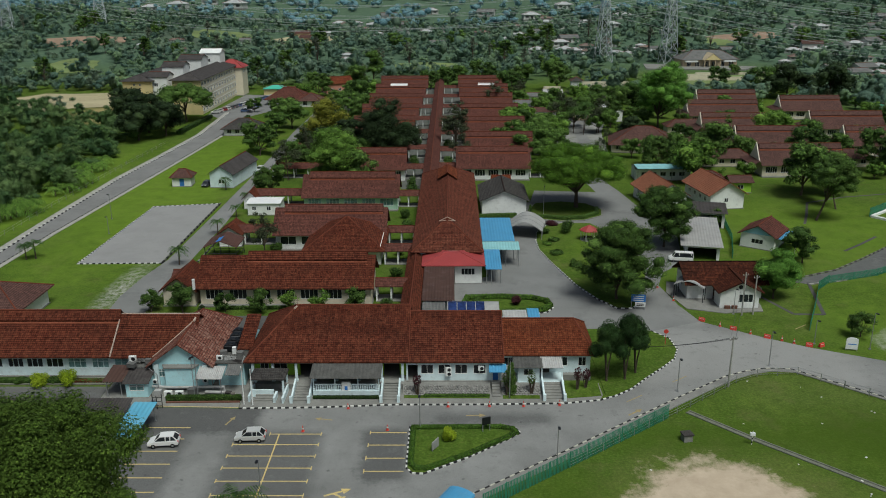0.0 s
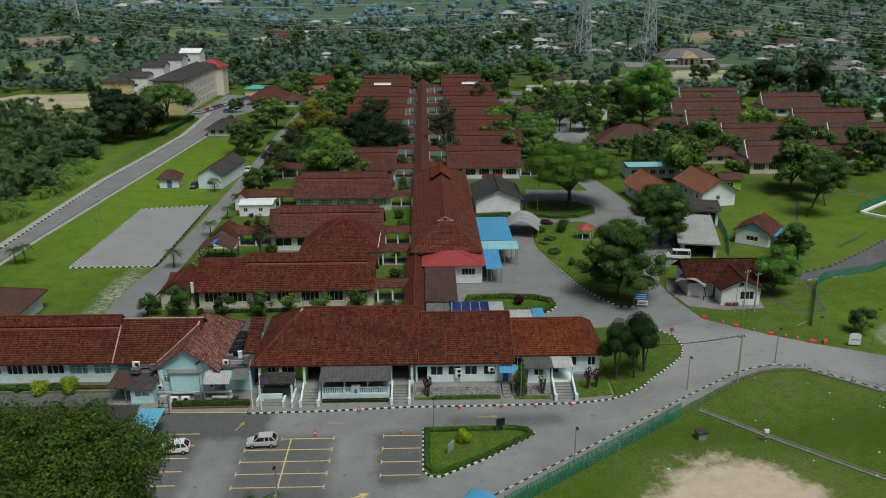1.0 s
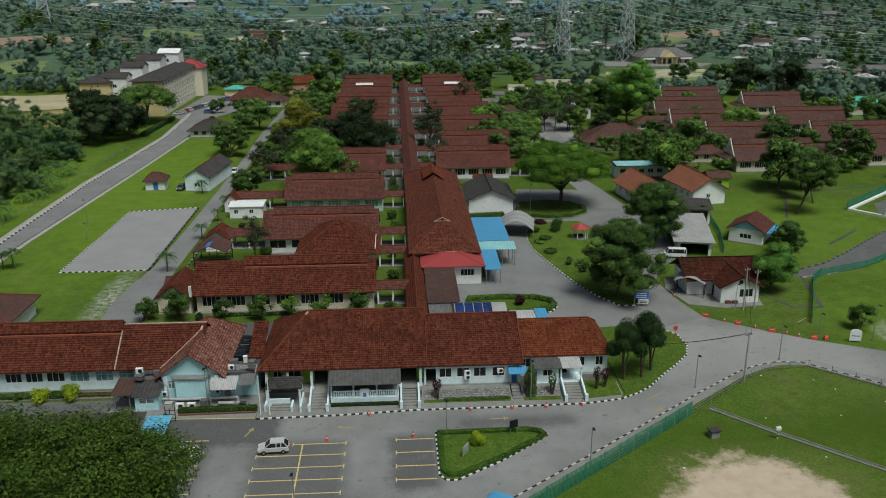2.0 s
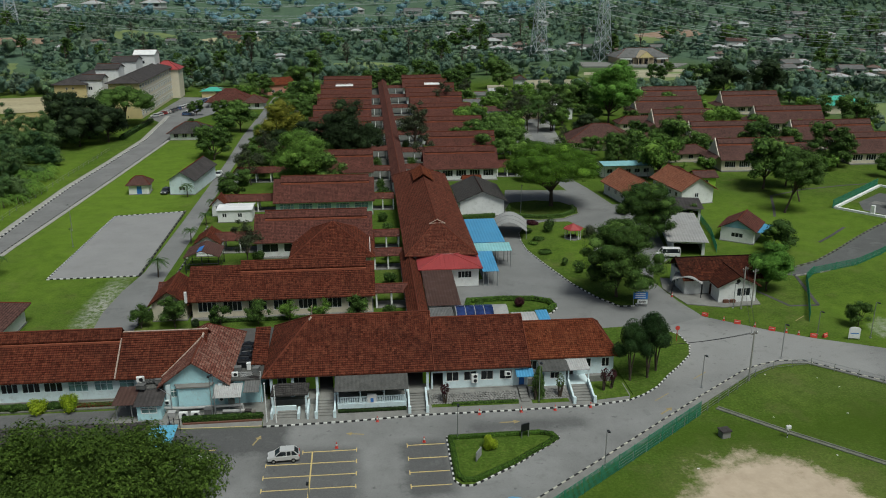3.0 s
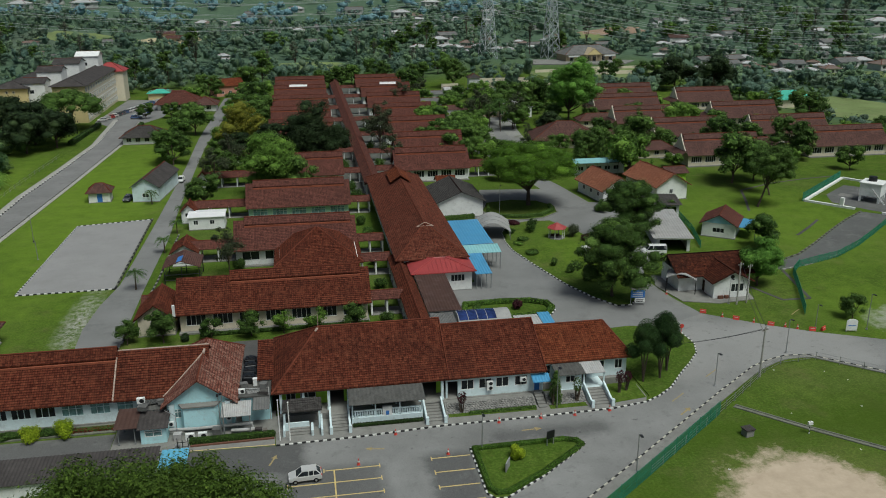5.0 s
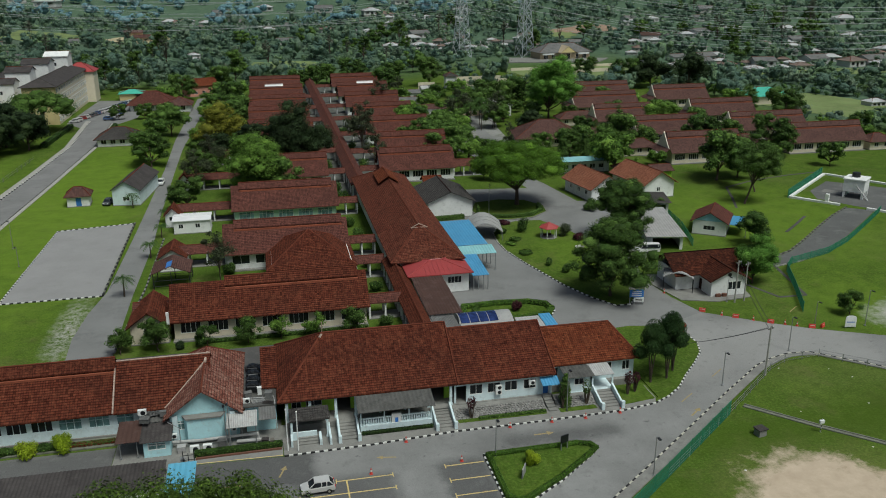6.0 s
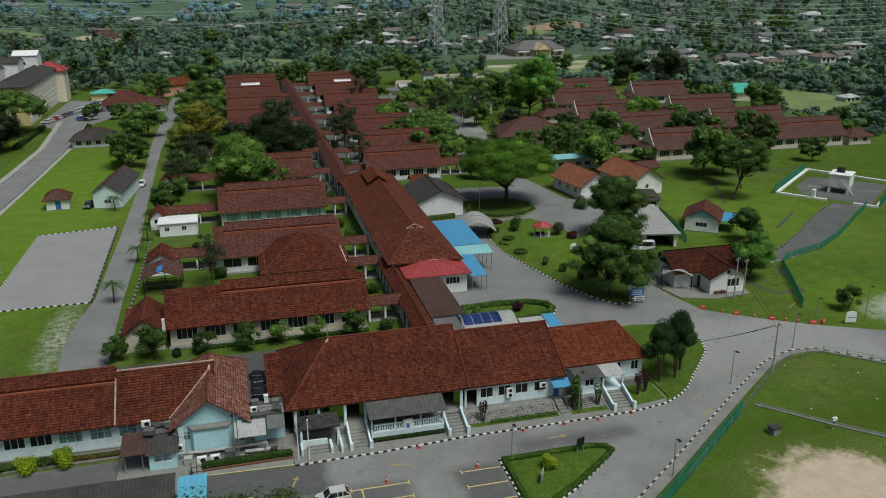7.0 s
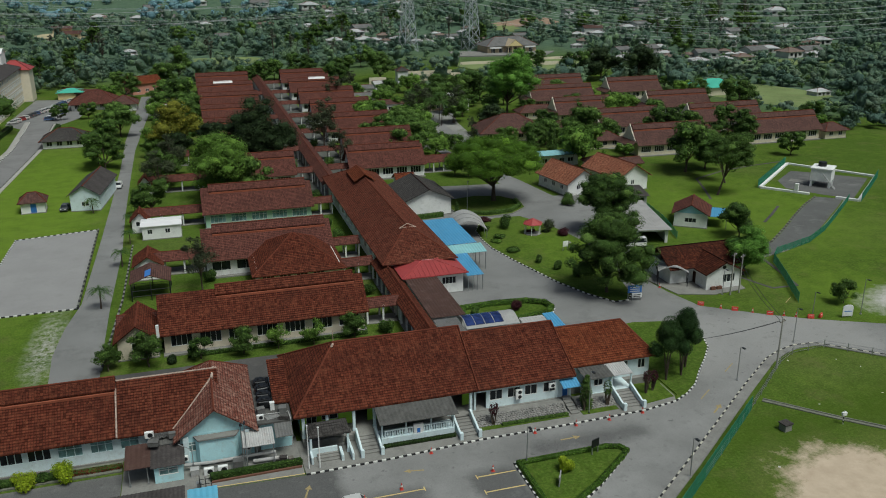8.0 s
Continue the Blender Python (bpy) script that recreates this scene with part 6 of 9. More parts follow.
house("end_pavilion", "cream gabled end pavilion with an arched vent and red roof", -47.0, 139.8, 0, 5.4, 8.8, 3.2, 2.0, "y", "cream", "tile_red", 0.6, south=[(1.9, 3.5, 1.4, 2.6, "dark")], z=0.0, category="building", course=0.4)
bm = bmesh.new()
slab(bm, [(-44.25, 134.6), (-43.85, 134.6), (-43.85, 135.0), (-44.25, 135.0)], 3.3, 5.2)
solid("verge_wall", bm, "white", "white verge wall at the end of the ward roof", "wall", kind="structure")
end_block(-49.0, 200.6, 3.2, 4.5, "white", "small white gabled pavilion with red roof")
end_block(-49.0, 233, 2.6, 4, "white", "small white gabled pavilion with red roof")
end_block(-46.5, 171.5, 4.6, 6, "white", "small white gabled pavilion with red roof")


def hall():
    o = thing("central_hall", 0, 0, 0, 0, "long central hall with a steep weathered red tile roof", "building")
    four_walls(o, -6.4, 5.2, 152, 214, 0.2, 5.0, "white", (), row_of(2, 60, 12, 2, 1.6, 3.2, "dark"), (), row_of(2, 60, 12, 2, 1.6, 3.2, "dark"))
    bm = bmesh.new()
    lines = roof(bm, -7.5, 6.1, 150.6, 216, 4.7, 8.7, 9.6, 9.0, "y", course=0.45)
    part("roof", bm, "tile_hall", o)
    caps(o, lines, "ridge_red", 0.14)
    bm = bmesh.new()
    lines = roof(bm, -3.2, 1.6, 196.5, 206.5, 7.9, 9.5, 0, 0, "y", course=0.45)
    part("vent_roof", bm, "tile_orange", o, "small orange raised vent roof")
    caps(o, lines, "ridge_red", 0.12)
    bm = bmesh.new()
    gable(bm, -2.6, 1.0, 197.2, 8.0, 9.3, "x")
    part("vent_gable", bm, "dark_wood", o)
    bm = bmesh.new()
    for s in (-1, 1):
        tube(bm, [(-0.7 + s * 1.6, 159.3, 8.3), (-0.7, 159.6, 9.0)], 0.08, 5)
        tube(bm, [(-0.7 + s * 1.6, 159.3, 8.3), (-0.7 + s * 0.2, 159.0, 8.5)], 0.06, 5)
    part("finial", bm, "ridge_pale", o, "pale mortar gablet at the hip")


hall()


def red_metal_house():
    o = thing("red_roof_block", 0, 0, 0, 0, "white block with a red metal hipped roof", "building")
    four_walls(o, 0.7, 5.7, 146.3, 154, 0.1, 3.9, "white", [(1.2, 3.7, 1.7, 3.0, "dark")], row_of(0.5, 7, 2, 1.5, 1.6, 2.8, "dark"))
    bm = bmesh.new()
    lines = roof(bm, -5.4, 6.3, 145.2, 154.8, 3.9, 5.1, 4.8, 4.8)
    part("roof", bm, "metal_red", o, "bright red metal sheet roof")
    caps(o, lines, "metal_red", 0.12)
    for i in range(1, 14):
        x = -5.4 + 11.7 * i / 14
        t = min(1.0, (x + 5.4) / 4.8, (6.3 - x) / 4.8)
        bm = bmesh.new()
        tube(bm, [(x, 145.2, 3.94), (x, 145.2 + 4.8 * t, 3.94 + 1.2 * t)], 0.05, 4)
        part("seam", bm, "metal_red", o)


red_metal_house()
o = thing("flat_roof_annex", 0, 0, 0, 0, "low annex under a brown sheet roof", "building")
four_walls(o, -4.6, 0.2, 130.2, 145.2, 0.05, 3.2, "white", [(1, 3, 1.2, 2.4, "dark")])
lean_to(o, -4.85, 0.6, 129.4, 145.6, 3.35, 3.75, "metal_brown", "roof", ribs=11)
o = thing("back_annex", 0, 0, 0, 0, "low flat-roofed annex behind the front building", "building")
four_walls(o, -4.4, -1.4, 122.6, 128.6, 0.05, 2.9, "white")
lean_to(o, -4.7, -1.0, 122.2, 129.0, 3.0, 3.2, "metal_grey", "roof", ribs=16)


def carport(name, label, x0, x1, y0, y1, z0, z1, roofm, ribs=10, legs=3):
    o = thing(name, 0, 0, 0, 0, label, "canopy")
    lean_to(o, x0, x1, y0, y1, z0, z1, roofm, "roof", ribs=ribs)
    for i in range(legs + 1):
        for y in (y0 + 0.2, y1 - 0.2):
            x = x0 + 0.2 + (x1 - x0 - 0.4) * i / legs
            bm = bmesh.new()
            tube(bm, [(x, y, 0), (x, y, (z0 if y < (y0 + y1) / 2 else z1) - 0.1)], 0.07, 6)
            part("pole", bm, "steel", o)
    return o


carport("blue_canopy", "blue metal canopy roof on steel poles", 5.6, 12.7, 159.4, 174.6, 4.1, 4.5, "metal_blue", 12)
carport("teal_canopy", "pale teal sheet canopy beside the blue roof", 5.6, 13.4, 155.6, 159.3, 3.5, 4.0, "metal_teal", 14)
carport("blue_canopy", "narrow blue metal canopy over a side entrance", 6.4, 9.4, 146.0, 155.5, 2.9, 3.6, "metal_blue", 6)
carport("pale_blue_canopy", "low pale blue canopy behind the front building", 8.3, 12.2, 123.2, 127.2, 2.4, 2.6, "metal_light", 8)
carport("blue_canopy", "narrow blue canopy edge beside the carport", 12.3, 14.2, 123.0, 127.6, 2.45, 2.7, "metal_blue", 4)


def barrel(name, label, x0, x1, y0, y1, z0, rise, roofm, n=10, panels=0, legs=True):
    """A canopy with a curved roof, bent across x or along y."""
    o = thing(name, 0, 0, 0, 0, label, "canopy")
    bm = bmesh.new()
    pts = []
    for i in range(n + 1):
        t = i / n
        pts.append((y0 + (y1 - y0) * t, z0 + rise * math.sin(math.pi * t)))
    for (ya, za), (yb, zb) in zip(pts, pts[1:]):
        slope(bm, (x0, ya, za), (x1, ya, za), (x1, yb, zb), (x0, yb, zb), 0.05)
    part("roof", bm, roofm, o)
    if legs:
        for x in (x0 + 0.15, (x0 + x1) / 2, x1 - 0.15):
            for y in (y0 + 0.1, y1 - 0.1):
                bm = bmesh.new()
                tube(bm, [(x, y, 0), (x, y, z0)], 0.06, 6)
                part("pole", bm, "steel", o)
    for i in range(panels):
        bm = bmesh.new()
        xa = x0 + 0.15 + (x1 - x0 - 2.4) * i / panels
        xb = xa + (x1 - x0 - 2.4) / panels - 0.12
        for (ya, za), (yb, zb) in zip(pts[1:7], pts[2:8]):
            slope(bm, (xa, ya, za + 0.07), (xb, ya, za + 0.07), (xb, yb, zb + 0.07), (xa, yb, zb + 0.07), 0.03)
        pn = part("solar_panel", bm, "solar", o, "dark blue solar panel")
    return o


barrel("solar_carport", "curved grey carport roof carrying dark blue solar panels", -0.6, 7.8, 125.4, 130.6, 2.7, 0.8, "metal_silver", panels=4)


def arch_canopy(name, label, x, y, rz, w, d, z0, rise, roofm, pole_m):
    """A canopy on posts whose roof arches across its width."""
    o = thing(name, x, y, 0, rz, label, "canopy")
    bm = bmesh.new()
    n = 10
    pts = [(-w / 2 + w * i / n, z0 + rise * math.sin(math.pi * i / n)) for i in range(n + 1)]
    for (xa, za), (xb, zb) in zip(pts, pts[1:]):
        slope(bm, (xa, -d / 2, za), (xb, -d / 2, zb), (xb, d / 2, zb), (xa, d / 2, za), 0.05)
    part("roof", bm, roofm, o)
    for i in range(4):
        v = -d / 2 + 0.2 + (d - 0.4) * i / 3
        for u in (-w / 2 + 0.1, w / 2 - 0.1):
            bm = bmesh.new()
            tube(bm, [(u, v, 0.02), (u, v, z0)], 0.07, 6)
            part("pole", bm, pole_m, o)
        bm = bmesh.new()
        tube(bm, [(pu, v, pz + 0.03) for pu, pz in pts], 0.06, 4)
        part("hoop", bm, roofm, o)


arch_canopy("arched_canopy", "grey arched canopy over the entrance road", 16.6, 177.6, -10, 7.6, 9.0, 1.9, 1.9, "metal_silver", "steel")
house("grey_hall", "white hall with a dark grey gabled roof", 12.6, 199.5, 0, 10.4, 15, 3.9, 2.2, "y", "white", "tile_grey", 0.7, west=[(2, 4, 1.4, 2.6, "plain")], z=0.0, category="building", ridge_m="tile_brown")
house("tiled_kiosk", "small kiosk with an orange clay tile roof", 13.2, 217, 0, 4.2, 4.6, 2.6, 1.3, "x", "white", "tile_orange", 0.5, z=0.0, category="kiosk")
low_link("east_walkway", "low covered walkway with red tile roof", 22, 31, 230.6, 235.4, 2.9, 4.4, "x", "tile_dark", posts=3)
house("white_cabin", "white portable cabin with a flat white roof", -44.6, 195.6, 0, 7.6, 5.6, 2.9, 0.25, "x", "white", "metal_white", 0.3, south=[(1, 2, 1.2, 2.2, "plain"), (4.5, 5.5, 1.2, 2.2, "plain")], z=0.0, category="cabin", ridge_m="metal_white")


def pavilion():
    o = thing("steel_pavilion", -45.8, 161.5, 0, 0, "open black steel pavilion with a dark red roof", "pavilion")
    bm = bmesh.new()
    lines = roof(bm, -3.4, 3.4, -3.4, 3.4, 3.3, 4.6, 0, 0, "y")
    part("roof", bm, "tile_brown", o)
    bm = bmesh.new()
    slope(bm, (-0.8, -3.3, 4.36), (0.2, -3.3, 4.68), (0.2, -0.2, 4.68), (-0.8, -0.2, 4.36), 0.03)
    part("tarpaulin", bm, "blue_paint", o, "blue tarpaulin strip")
    for x in (-3.1, 0, 3.1):
        for y in (-3.1, 3.1):
            bm = bmesh.new()
            tube(bm, [(x, y, 0), (x, y, 3.4)], 0.08, 6)
            part("post", bm, "black", o)
    for z in (0.9, 1.9):
        for a, b in (((-3.1, -3.1), (3.1, -3.1)), ((-3.1, 3.1), (3.1, 3.1)), ((-3.1, -3.1), (-3.1, 3.1)), ((3.1, -3.1), (3.1, 3.1))):
            bm = bmesh.new()
            tube(bm, [(*a, z), (*b, z)], 0.05, 5)
            part("rail", bm, "black", o)


pavilion()

# ---- houses on the west lawn ----
house("west_house", "red-roofed white house at the lawn edge", -78.0, 131.5, 0, 15, 11, 3.4, 2.6, "hip", "white", "tile_brown", 0.9, south=row_of(1, 14, 4, 1.5, 1.2, 2.5, "dark"), z=0.0)
house("lawn_kiosk", "small white kiosk with a blue door and red roof", -73.2, 223.6, 4, 5.0, 4.6, 2.9, 1.5, "hip", "white", "tile_brown", 0.6, hip=2.2, south=[(1.9, 3.3, 0.15, 2.3, "blue_door")], z=0.0)
house("lawn_store", "pale bluish white gabled store with a grey sheet roof", -60.6, 229.3, -7, 6.4, 19, 4.0, 2.0, "y", "ice", "metal_dark", 0.5, south=[(2.4, 4.0, 1.2, 2.2, "plain")], west=row_of(2, 17, 3, 1.4, 1.6, 2.6, "plain"), z=0.0)
house("grey_bungalow", "low bungalow with a grey-brown hipped roof", -74.5, 301, 0, 13, 9, 2.9, 2.6, "hip", "white", "tile_grey", 1.0, south=row_of(0.5, 12, 4, 1.6, 0.9, 2.3, "dark"), z=0.0)
house("assembly_house", "white hall with a two-tier brown hipped roof", -72, 376, 0, 17, 12, 3.2, 3.6, "hip", "white", "tile_dark", 1.4, south=row_of(0.5, 16, 5, 1.8, 0.8, 2.6, "dark"))
house("assembly_house", "white hall with a brown hipped roof", -61, 368, 0, 9, 9, 3.2, 2.4, "hip", "white", "tile_brown", 1.0, south=row_of(0.5, 8, 2, 1.8, 0.8, 2.6, "dark"))
house("salmon_house", "salmon pink house with a red gabled roof", -55.5, 412, 25, 13, 9, 5.0, 2.4, "x", "pink", "tile_orange", 0.7, south=row_of(1, 12, 3, 1.5, 1.2, 2.4, "dark"), east=row_of(1, 8, 2, 1.4, 1.2, 2.4, "dark"))
house("white_quarters", "small white house with a grey roof among trees", -45, 372, 15, 10, 7, 3.2, 1.6, "x", "white", "metal_grey", 0.5, south=row_of(0.5, 9.5, 3, 1.3, 1.0, 2.3, "dark"))
house("white_quarters", "small white house with a pale roof among trees", -46, 345, -10, 9, 7, 3.2, 1.6, "x", "white", "metal_light", 0.5, south=row_of(0.5, 8.5, 3, 1.3, 1.0, 2.3, "dark"))
house("green_roof_shed", "open shed with a bright green roof", -84, 405, 0, 10, 7, 3.2, 1.2, "hip", "yellow", "metal_green", 0.8)
house("yellow_store", "low yellow store with a brown roof", -76, 404, 0, 12, 5, 2.6, 1.0, "x", "yellow", "tile_brown", 0.6)


def apartment(x0, x1, y0, y1, h, rise, label, endm, storeys=4, redcap=False):
    o = thing("apartment_block", 0, 0, 0, 0, label, "apartment block", "apartment blocks")
    fh = h / storeys
    n_e = int((y1 - y0) / 4.2)
    four_walls(o, x0, x1, y0, y1, -0.3, h, endm)
    bm = bmesh.new()
    box(bm, x1 + 0.003, x1 + 0.02, y0 + 1.5, y1 - 0.1, 0, h - 0.05)
    part("east_face", bm, "cream", o)
    for s in range(storeys):
        for i in range(n_e):
            v = (y1 - y0) * (i + 0.5) / n_e
            m = Matrix.Translation((x1 + 0.13, y0 + v - 1.1, s * fh + 1.1)) @ Matrix.Rotation(radians(90), 4, "Z")
            window(o, m, 2.2, 1.5, "glass_dark", 1, 0)
        bm = bmesh.new()
        box(bm, x1 + 0.02, x1 + 0.18, y0 + 0.2, y1 - 0.2, s * fh + fh - 0.35, s * fh + fh - 0.15)
        part("ledge", bm, "white", o)
        if s:
            for i in range(2):
                u = x0 + (x1 - x0) * (0.4 + 0.2 * i)
                window(o, Matrix.Translation((u - 0.4, y0 - 0.13, s * fh + 1.3)), 0.8, 0.8, "glass_dark", 0, 0)
    bm = bmesh.new()
    lines = roof(bm, x0 - 0.9, x1 + 0.9, y0 - 0.9, y1 + 0.9, h, h + rise, 6, 6, "y")
    part("roof", bm, "metal_dark", o)
    caps(o, lines, "metal_dark", 0.14)
    return o


apartment(-113.5, -102, 344, 402, 14.0, 2.6, "long pale yellow four-storey apartment block", "yellow")
apartment(-136, -124, 350, 402, 13.0, 2.4, "pale yellow apartment block with a brown roof", "yellow")
for x, y, w, d, h, rt in ((-119, 368, 9, 9, 17.5, "metal_dark"), (-116, 384, 10, 11, 19.0, "metal_dark"), (-111, 398, 9, 9, 20.5, "white"), (-122, 356, 8, 8, 14.5, "metal_dark")):
    house("stair_tower", "white stair tower of the apartment block", x, y, 0, w, d, h, 1.6, "x", "white", rt, 0.4, z=0.0, south=[(w * 0.3, w * 0.5, h - 4, h - 2.6, "plain")], category="apartment block")
house("apartment_wing", "cream apartment wing with a red roof", -104.5, 406, 0, 12, 10, 13.5, 3.0, "hip", "cream", "metal_red", 0.8, z=0.0, east=row_of(1, 9, 3, 1.2, 10.5, 11.8, "dark"), category="apartment block")

# ---- east side ----
house("orange_house", "white house with a faded orange tile roof", 52.0, 204, 9, 8.4, 13, 3.6, 2.7, "y", "white", "tile_peach", 0.8, south=[(2.6, 3.6, 1.5, 2.6, "plain")], west=row_of(1, 12, 3, 1.2, 1.4, 2.5, "plain"), z=0.0, ridge_m="ridge_red", course=0.45)
house("orange_house", "white house with a pale orange tile roof", 65.6, 204.4, 9, 8.6, 14.5, 4.0, 2.7, "y", "white", "tile_peach", 0.8, south=[(3.6, 4.6, 1.7, 2.8, "plain")], west=row_of(1, 13, 4, 1.2, 1.6, 2.7, "plain"), z=0.0, ridge_m="ridge_red", course=0.45)


def flat_block(name, label, x, y, rz, w, d, h, roofm, wallm="white", open_side=True):
    o = thing(name, x, y, 0, rz, label, "shed")
    four_walls(o, -w / 2 + 0.4, w / 2, -d / 2, d / 2, 0.02, h - 0.1, wallm, [(0.5, w - 1.0, 0.02, h - 0.6, "gap")], row_of(1, d - 2, 5, 1.5, 1.2, 2.2, "dark"))
    bm = bmesh.new()
    slope(bm, (-w / 2 - 0.6, -d / 2 - 0.8, h - 0.1), (w / 2 + 0.6, -d / 2 - 0.8, h - 0.1), (w / 2 + 0.6, d / 2, h + 0.25), (-w / 2 - 0.6, d / 2, h + 0.25), 0.12)
    bm.free()
    lean_to(o, -w / 2 - 0.6, w / 2 + 0.6, -d / 2 - 0.8, d / 2, h - 0.05, h + 0.3, roofm, "roof", ribs=14)
    return o


flat_block("garage_shed", "long garage shed with a pale weathered sheet roof", 52.2, 169.5, -13, 7.0, 20, 3.0, "metal_light2")
flat_block("garage_shed", "garage with a dark grey sheet roof", 57.4, 186, -13, 9.5, 8, 3.6, "metal_dark")


def blue_house():
    o = house("blue_trim_house", "small white house with blue gable trim and red roof", 65.7, 169.8, -36, 6.8, 8.0, 3.1, 1.9, "y", "white", "tile_dark", 0.6, south=[(2.2, 4.6, 1.1, 2.1, "dark")], west=[(2, 3.2, 1.2, 2.2, "plain")], z=0.0, course=0.4)
    bm = bmesh.new()
    gable(bm, -3.3, 3.3, -4.04, 3.15, 4.85, "x", 0.06)
    part("gable_board", bm, "sky_paint", o, "pale blue gable boards")
    lean_to(o, 3.6, 7.6, -3.0, 3.4, 2.5, 2.8, "metal_blue", "side_roof", ribs=8)
    for x, y in ((7.3, -2.8), (7.3, 3.1)):
        post(o, x, y, 0, 2.5, 0.12, "steel", "pole")


blue_house()
house("lime_house", "lime green hut with a dark red roof", 75.4, 215.5, 0, 5.2, 5, 3.0, 1.0, "x", "lime", "tile_brown", 0.6, south=[(1.6, 3.2, 1.0, 2.1, "dark")], z=0.0)
house("brown_hut", "low hut with a dark brown tile roof", 69.0, 219.5, 0, 7, 6, 2.8, 1.6, "hip", "cream", "tile_brown", 0.8, z=0.0)
o = carport("blue_white_canopy", "long flat canopy with a blue and white roof", 50.8, 66.5, 224.2, 229.6, 3.9, 4.1, "metal_teal", 10, 5)
house("walled_block", "white service block under the canopy", 58.5, 230, 0, 15, 6, 3.2, 0.6, "x", "white", "metal_grey", 0.2, south=row_of(1, 14, 5, 1.6, 1.2, 2.4, "dark"), z=0.0, category="building")


def gatehouse():
    o = thing("gatehouse", 0, 0, 0, 0, "white gatehouse with a mossy dark red tile roof", "gatehouse")
    bm = bmesh.new()
    lines = roof(bm, 40.6, 55.2, 137.2, 146.6, 3.1, 5.7, 0, 0, rpos=142.2, course=0.36)
    part("roof", bm, "tile_gate", o)
    caps(o, lines, "tile_gate", 0.13)
    bm = bmesh.new()
    l2 = roof(bm, 45.2, 53.0, 133.4, 141, 3.05, 4.95, 0, 0, "y", course=0.36)
    part("front_roof", bm, "tile_gate", o)
    caps(o, l2, "tile_gate", 0.12)
    four_walls(o, 45.8, 52.4, 134.0, 140, 0.12, 3.3, "white", [(3.2, 5.6, 1.1, 2.6, "dark")], [(2, 3.6, 1.2, 2.4, "dark")], (), [(1.4, 2.6, 0.12, 2.3, "door")])
    four_walls(o, 41.4, 54.4, 138.4, 145.6, 0.12, 3.35, "white", (), [(2, 3.6, 1.2, 2.4, "dark")], (), [(2, 3.6, 1.2, 2.4, "dark")])
    bm = bmesh.new()
    gable(bm, 45.9, 52.3, 134.1, 3.3, 4.8, "x")
    part("gable", bm, "white", o)
    bm = bmesh.new()
    bmesh.ops.create_cone(bm, cap_ends=True, segments=16, radius1=0.35, radius2=0.35, depth=0.06, matrix=Matrix.Translation((49.1, 133.98, 3.9)) @ Matrix.Rotation(radians(90), 4, "X"))
    part("emblem", bm, "black", o, "round dark emblem")
    for x in (46.6, 47.8):
        bm = bmesh.new()
        box(bm, x, x + 0.9, 133.5, 133.9, 0.12, 0.65)
        part("planter_box", bm, "red_brick", o, "red planter box")


gatehouse()
arch_canopy("gate_canopy", "curved pale grey canopy on dark posts at the gatehouse", 42.6, 139.8, -28, 5.2, 5.6, 2.7, 0.95, "metal_silver", "black")

# yellow ward wings on the far east side
for x0, x1, y in ((89.5, 116, 321), (101, 125, 349), (128.5, 152, 332), (124.5, 149.5, 293), (123, 150, 263), (89.5, 112, 264), (86.5, 110, 235.5), (86, 108, 290), (128, 155, 240.6)):
    wing(x0, x1, y, "cream", "tile_brown", "cream ward wing with a brown tile roof and white gable", gable_m="cream", kind="dark", zr=8.7, z=terrain((x0 + x1) / 2, y), name="east_wing", u0=x0 + 0.5)
for x, y, w in ((81.5, 247, 14), (78, 268, 12), (160, 238, 8), (84, 300, 14), (118, 246, 10)):
    house("east_link", "low cream building with a brown tile roof", x, y, 0, w, 6, 3.0, 1.7, "hip", "cream", "tile_brown", 0.8, south=row_of(0.5, w - 0.5, max(2, int(w / 3)), 1.5, 1.0, 2.3, "dark"), category="building")
house("round_roof_hall", "hall with a dark brown conical hipped roof", 62.5, 271, -10, 20, 15, 3.2, 4.2, "hip", "cream", "tile_brown", 1.2, south=row_of(0.5, 14, 4, 1.6, 1.0, 2.3, "dark"), category="building")
house("white_chapel", "small white gabled building among trees", 61, 327, 12, 8.5, 9, 4.2, 2.0, "y", "white", "metal_white", 0.4, south=[(3.4, 5.0, 0.15, 2.4, "door")], category="building", ridge_m="metal_white")
house("green_roof_house", "house with a turquoise green hipped roof", 178, 330, 0, 18, 12, 4.0, 2.6, "hip", "cream", "metal_green", 1.0)
for x, y, w, d, wm, rm in ((33, 352, 12, 8, "white", "metal_grey"), (36, 331, 10, 8, "white", "tile_brown"), (34, 374, 10, 7, "white", "metal_grey"), (46, 384, 8, 8, "white", "metal_light"), (34, 308, 9, 7, "white", "metal_grey"), (52, 330, 9, 8, "tan", "tile_brown")):
    house("clinic_block", "low white clinic block among trees", x, y, 0, w, d, 3.4, 1.0, "x", wm, rm, 0.5, south=row_of(0.4, w - 0.4, 3, 1.5, 1.0, 2.4, "dark"), category="building")
plate("north_path", [(42.4, 256), (47.2, 256), (47.4, 278), (48.6, 303), (49.8, 325), (48.4, 345), (55, 402), (50.5, 402), (43.6, 345), (45.2, 325), (44.6, 303), (43.0, 278)], 0.02, "asphalt", "pale path through the grounds")
bm = bmesh.new()
for x0, x1, y in ((44, 52, 402), (60, 86, 408), (66, 96, 398)):
    z = terrain((x0 + x1) / 2, y)
    box(bm, x0, x1, y, y + 0.4, z - 1, z + 3.2)
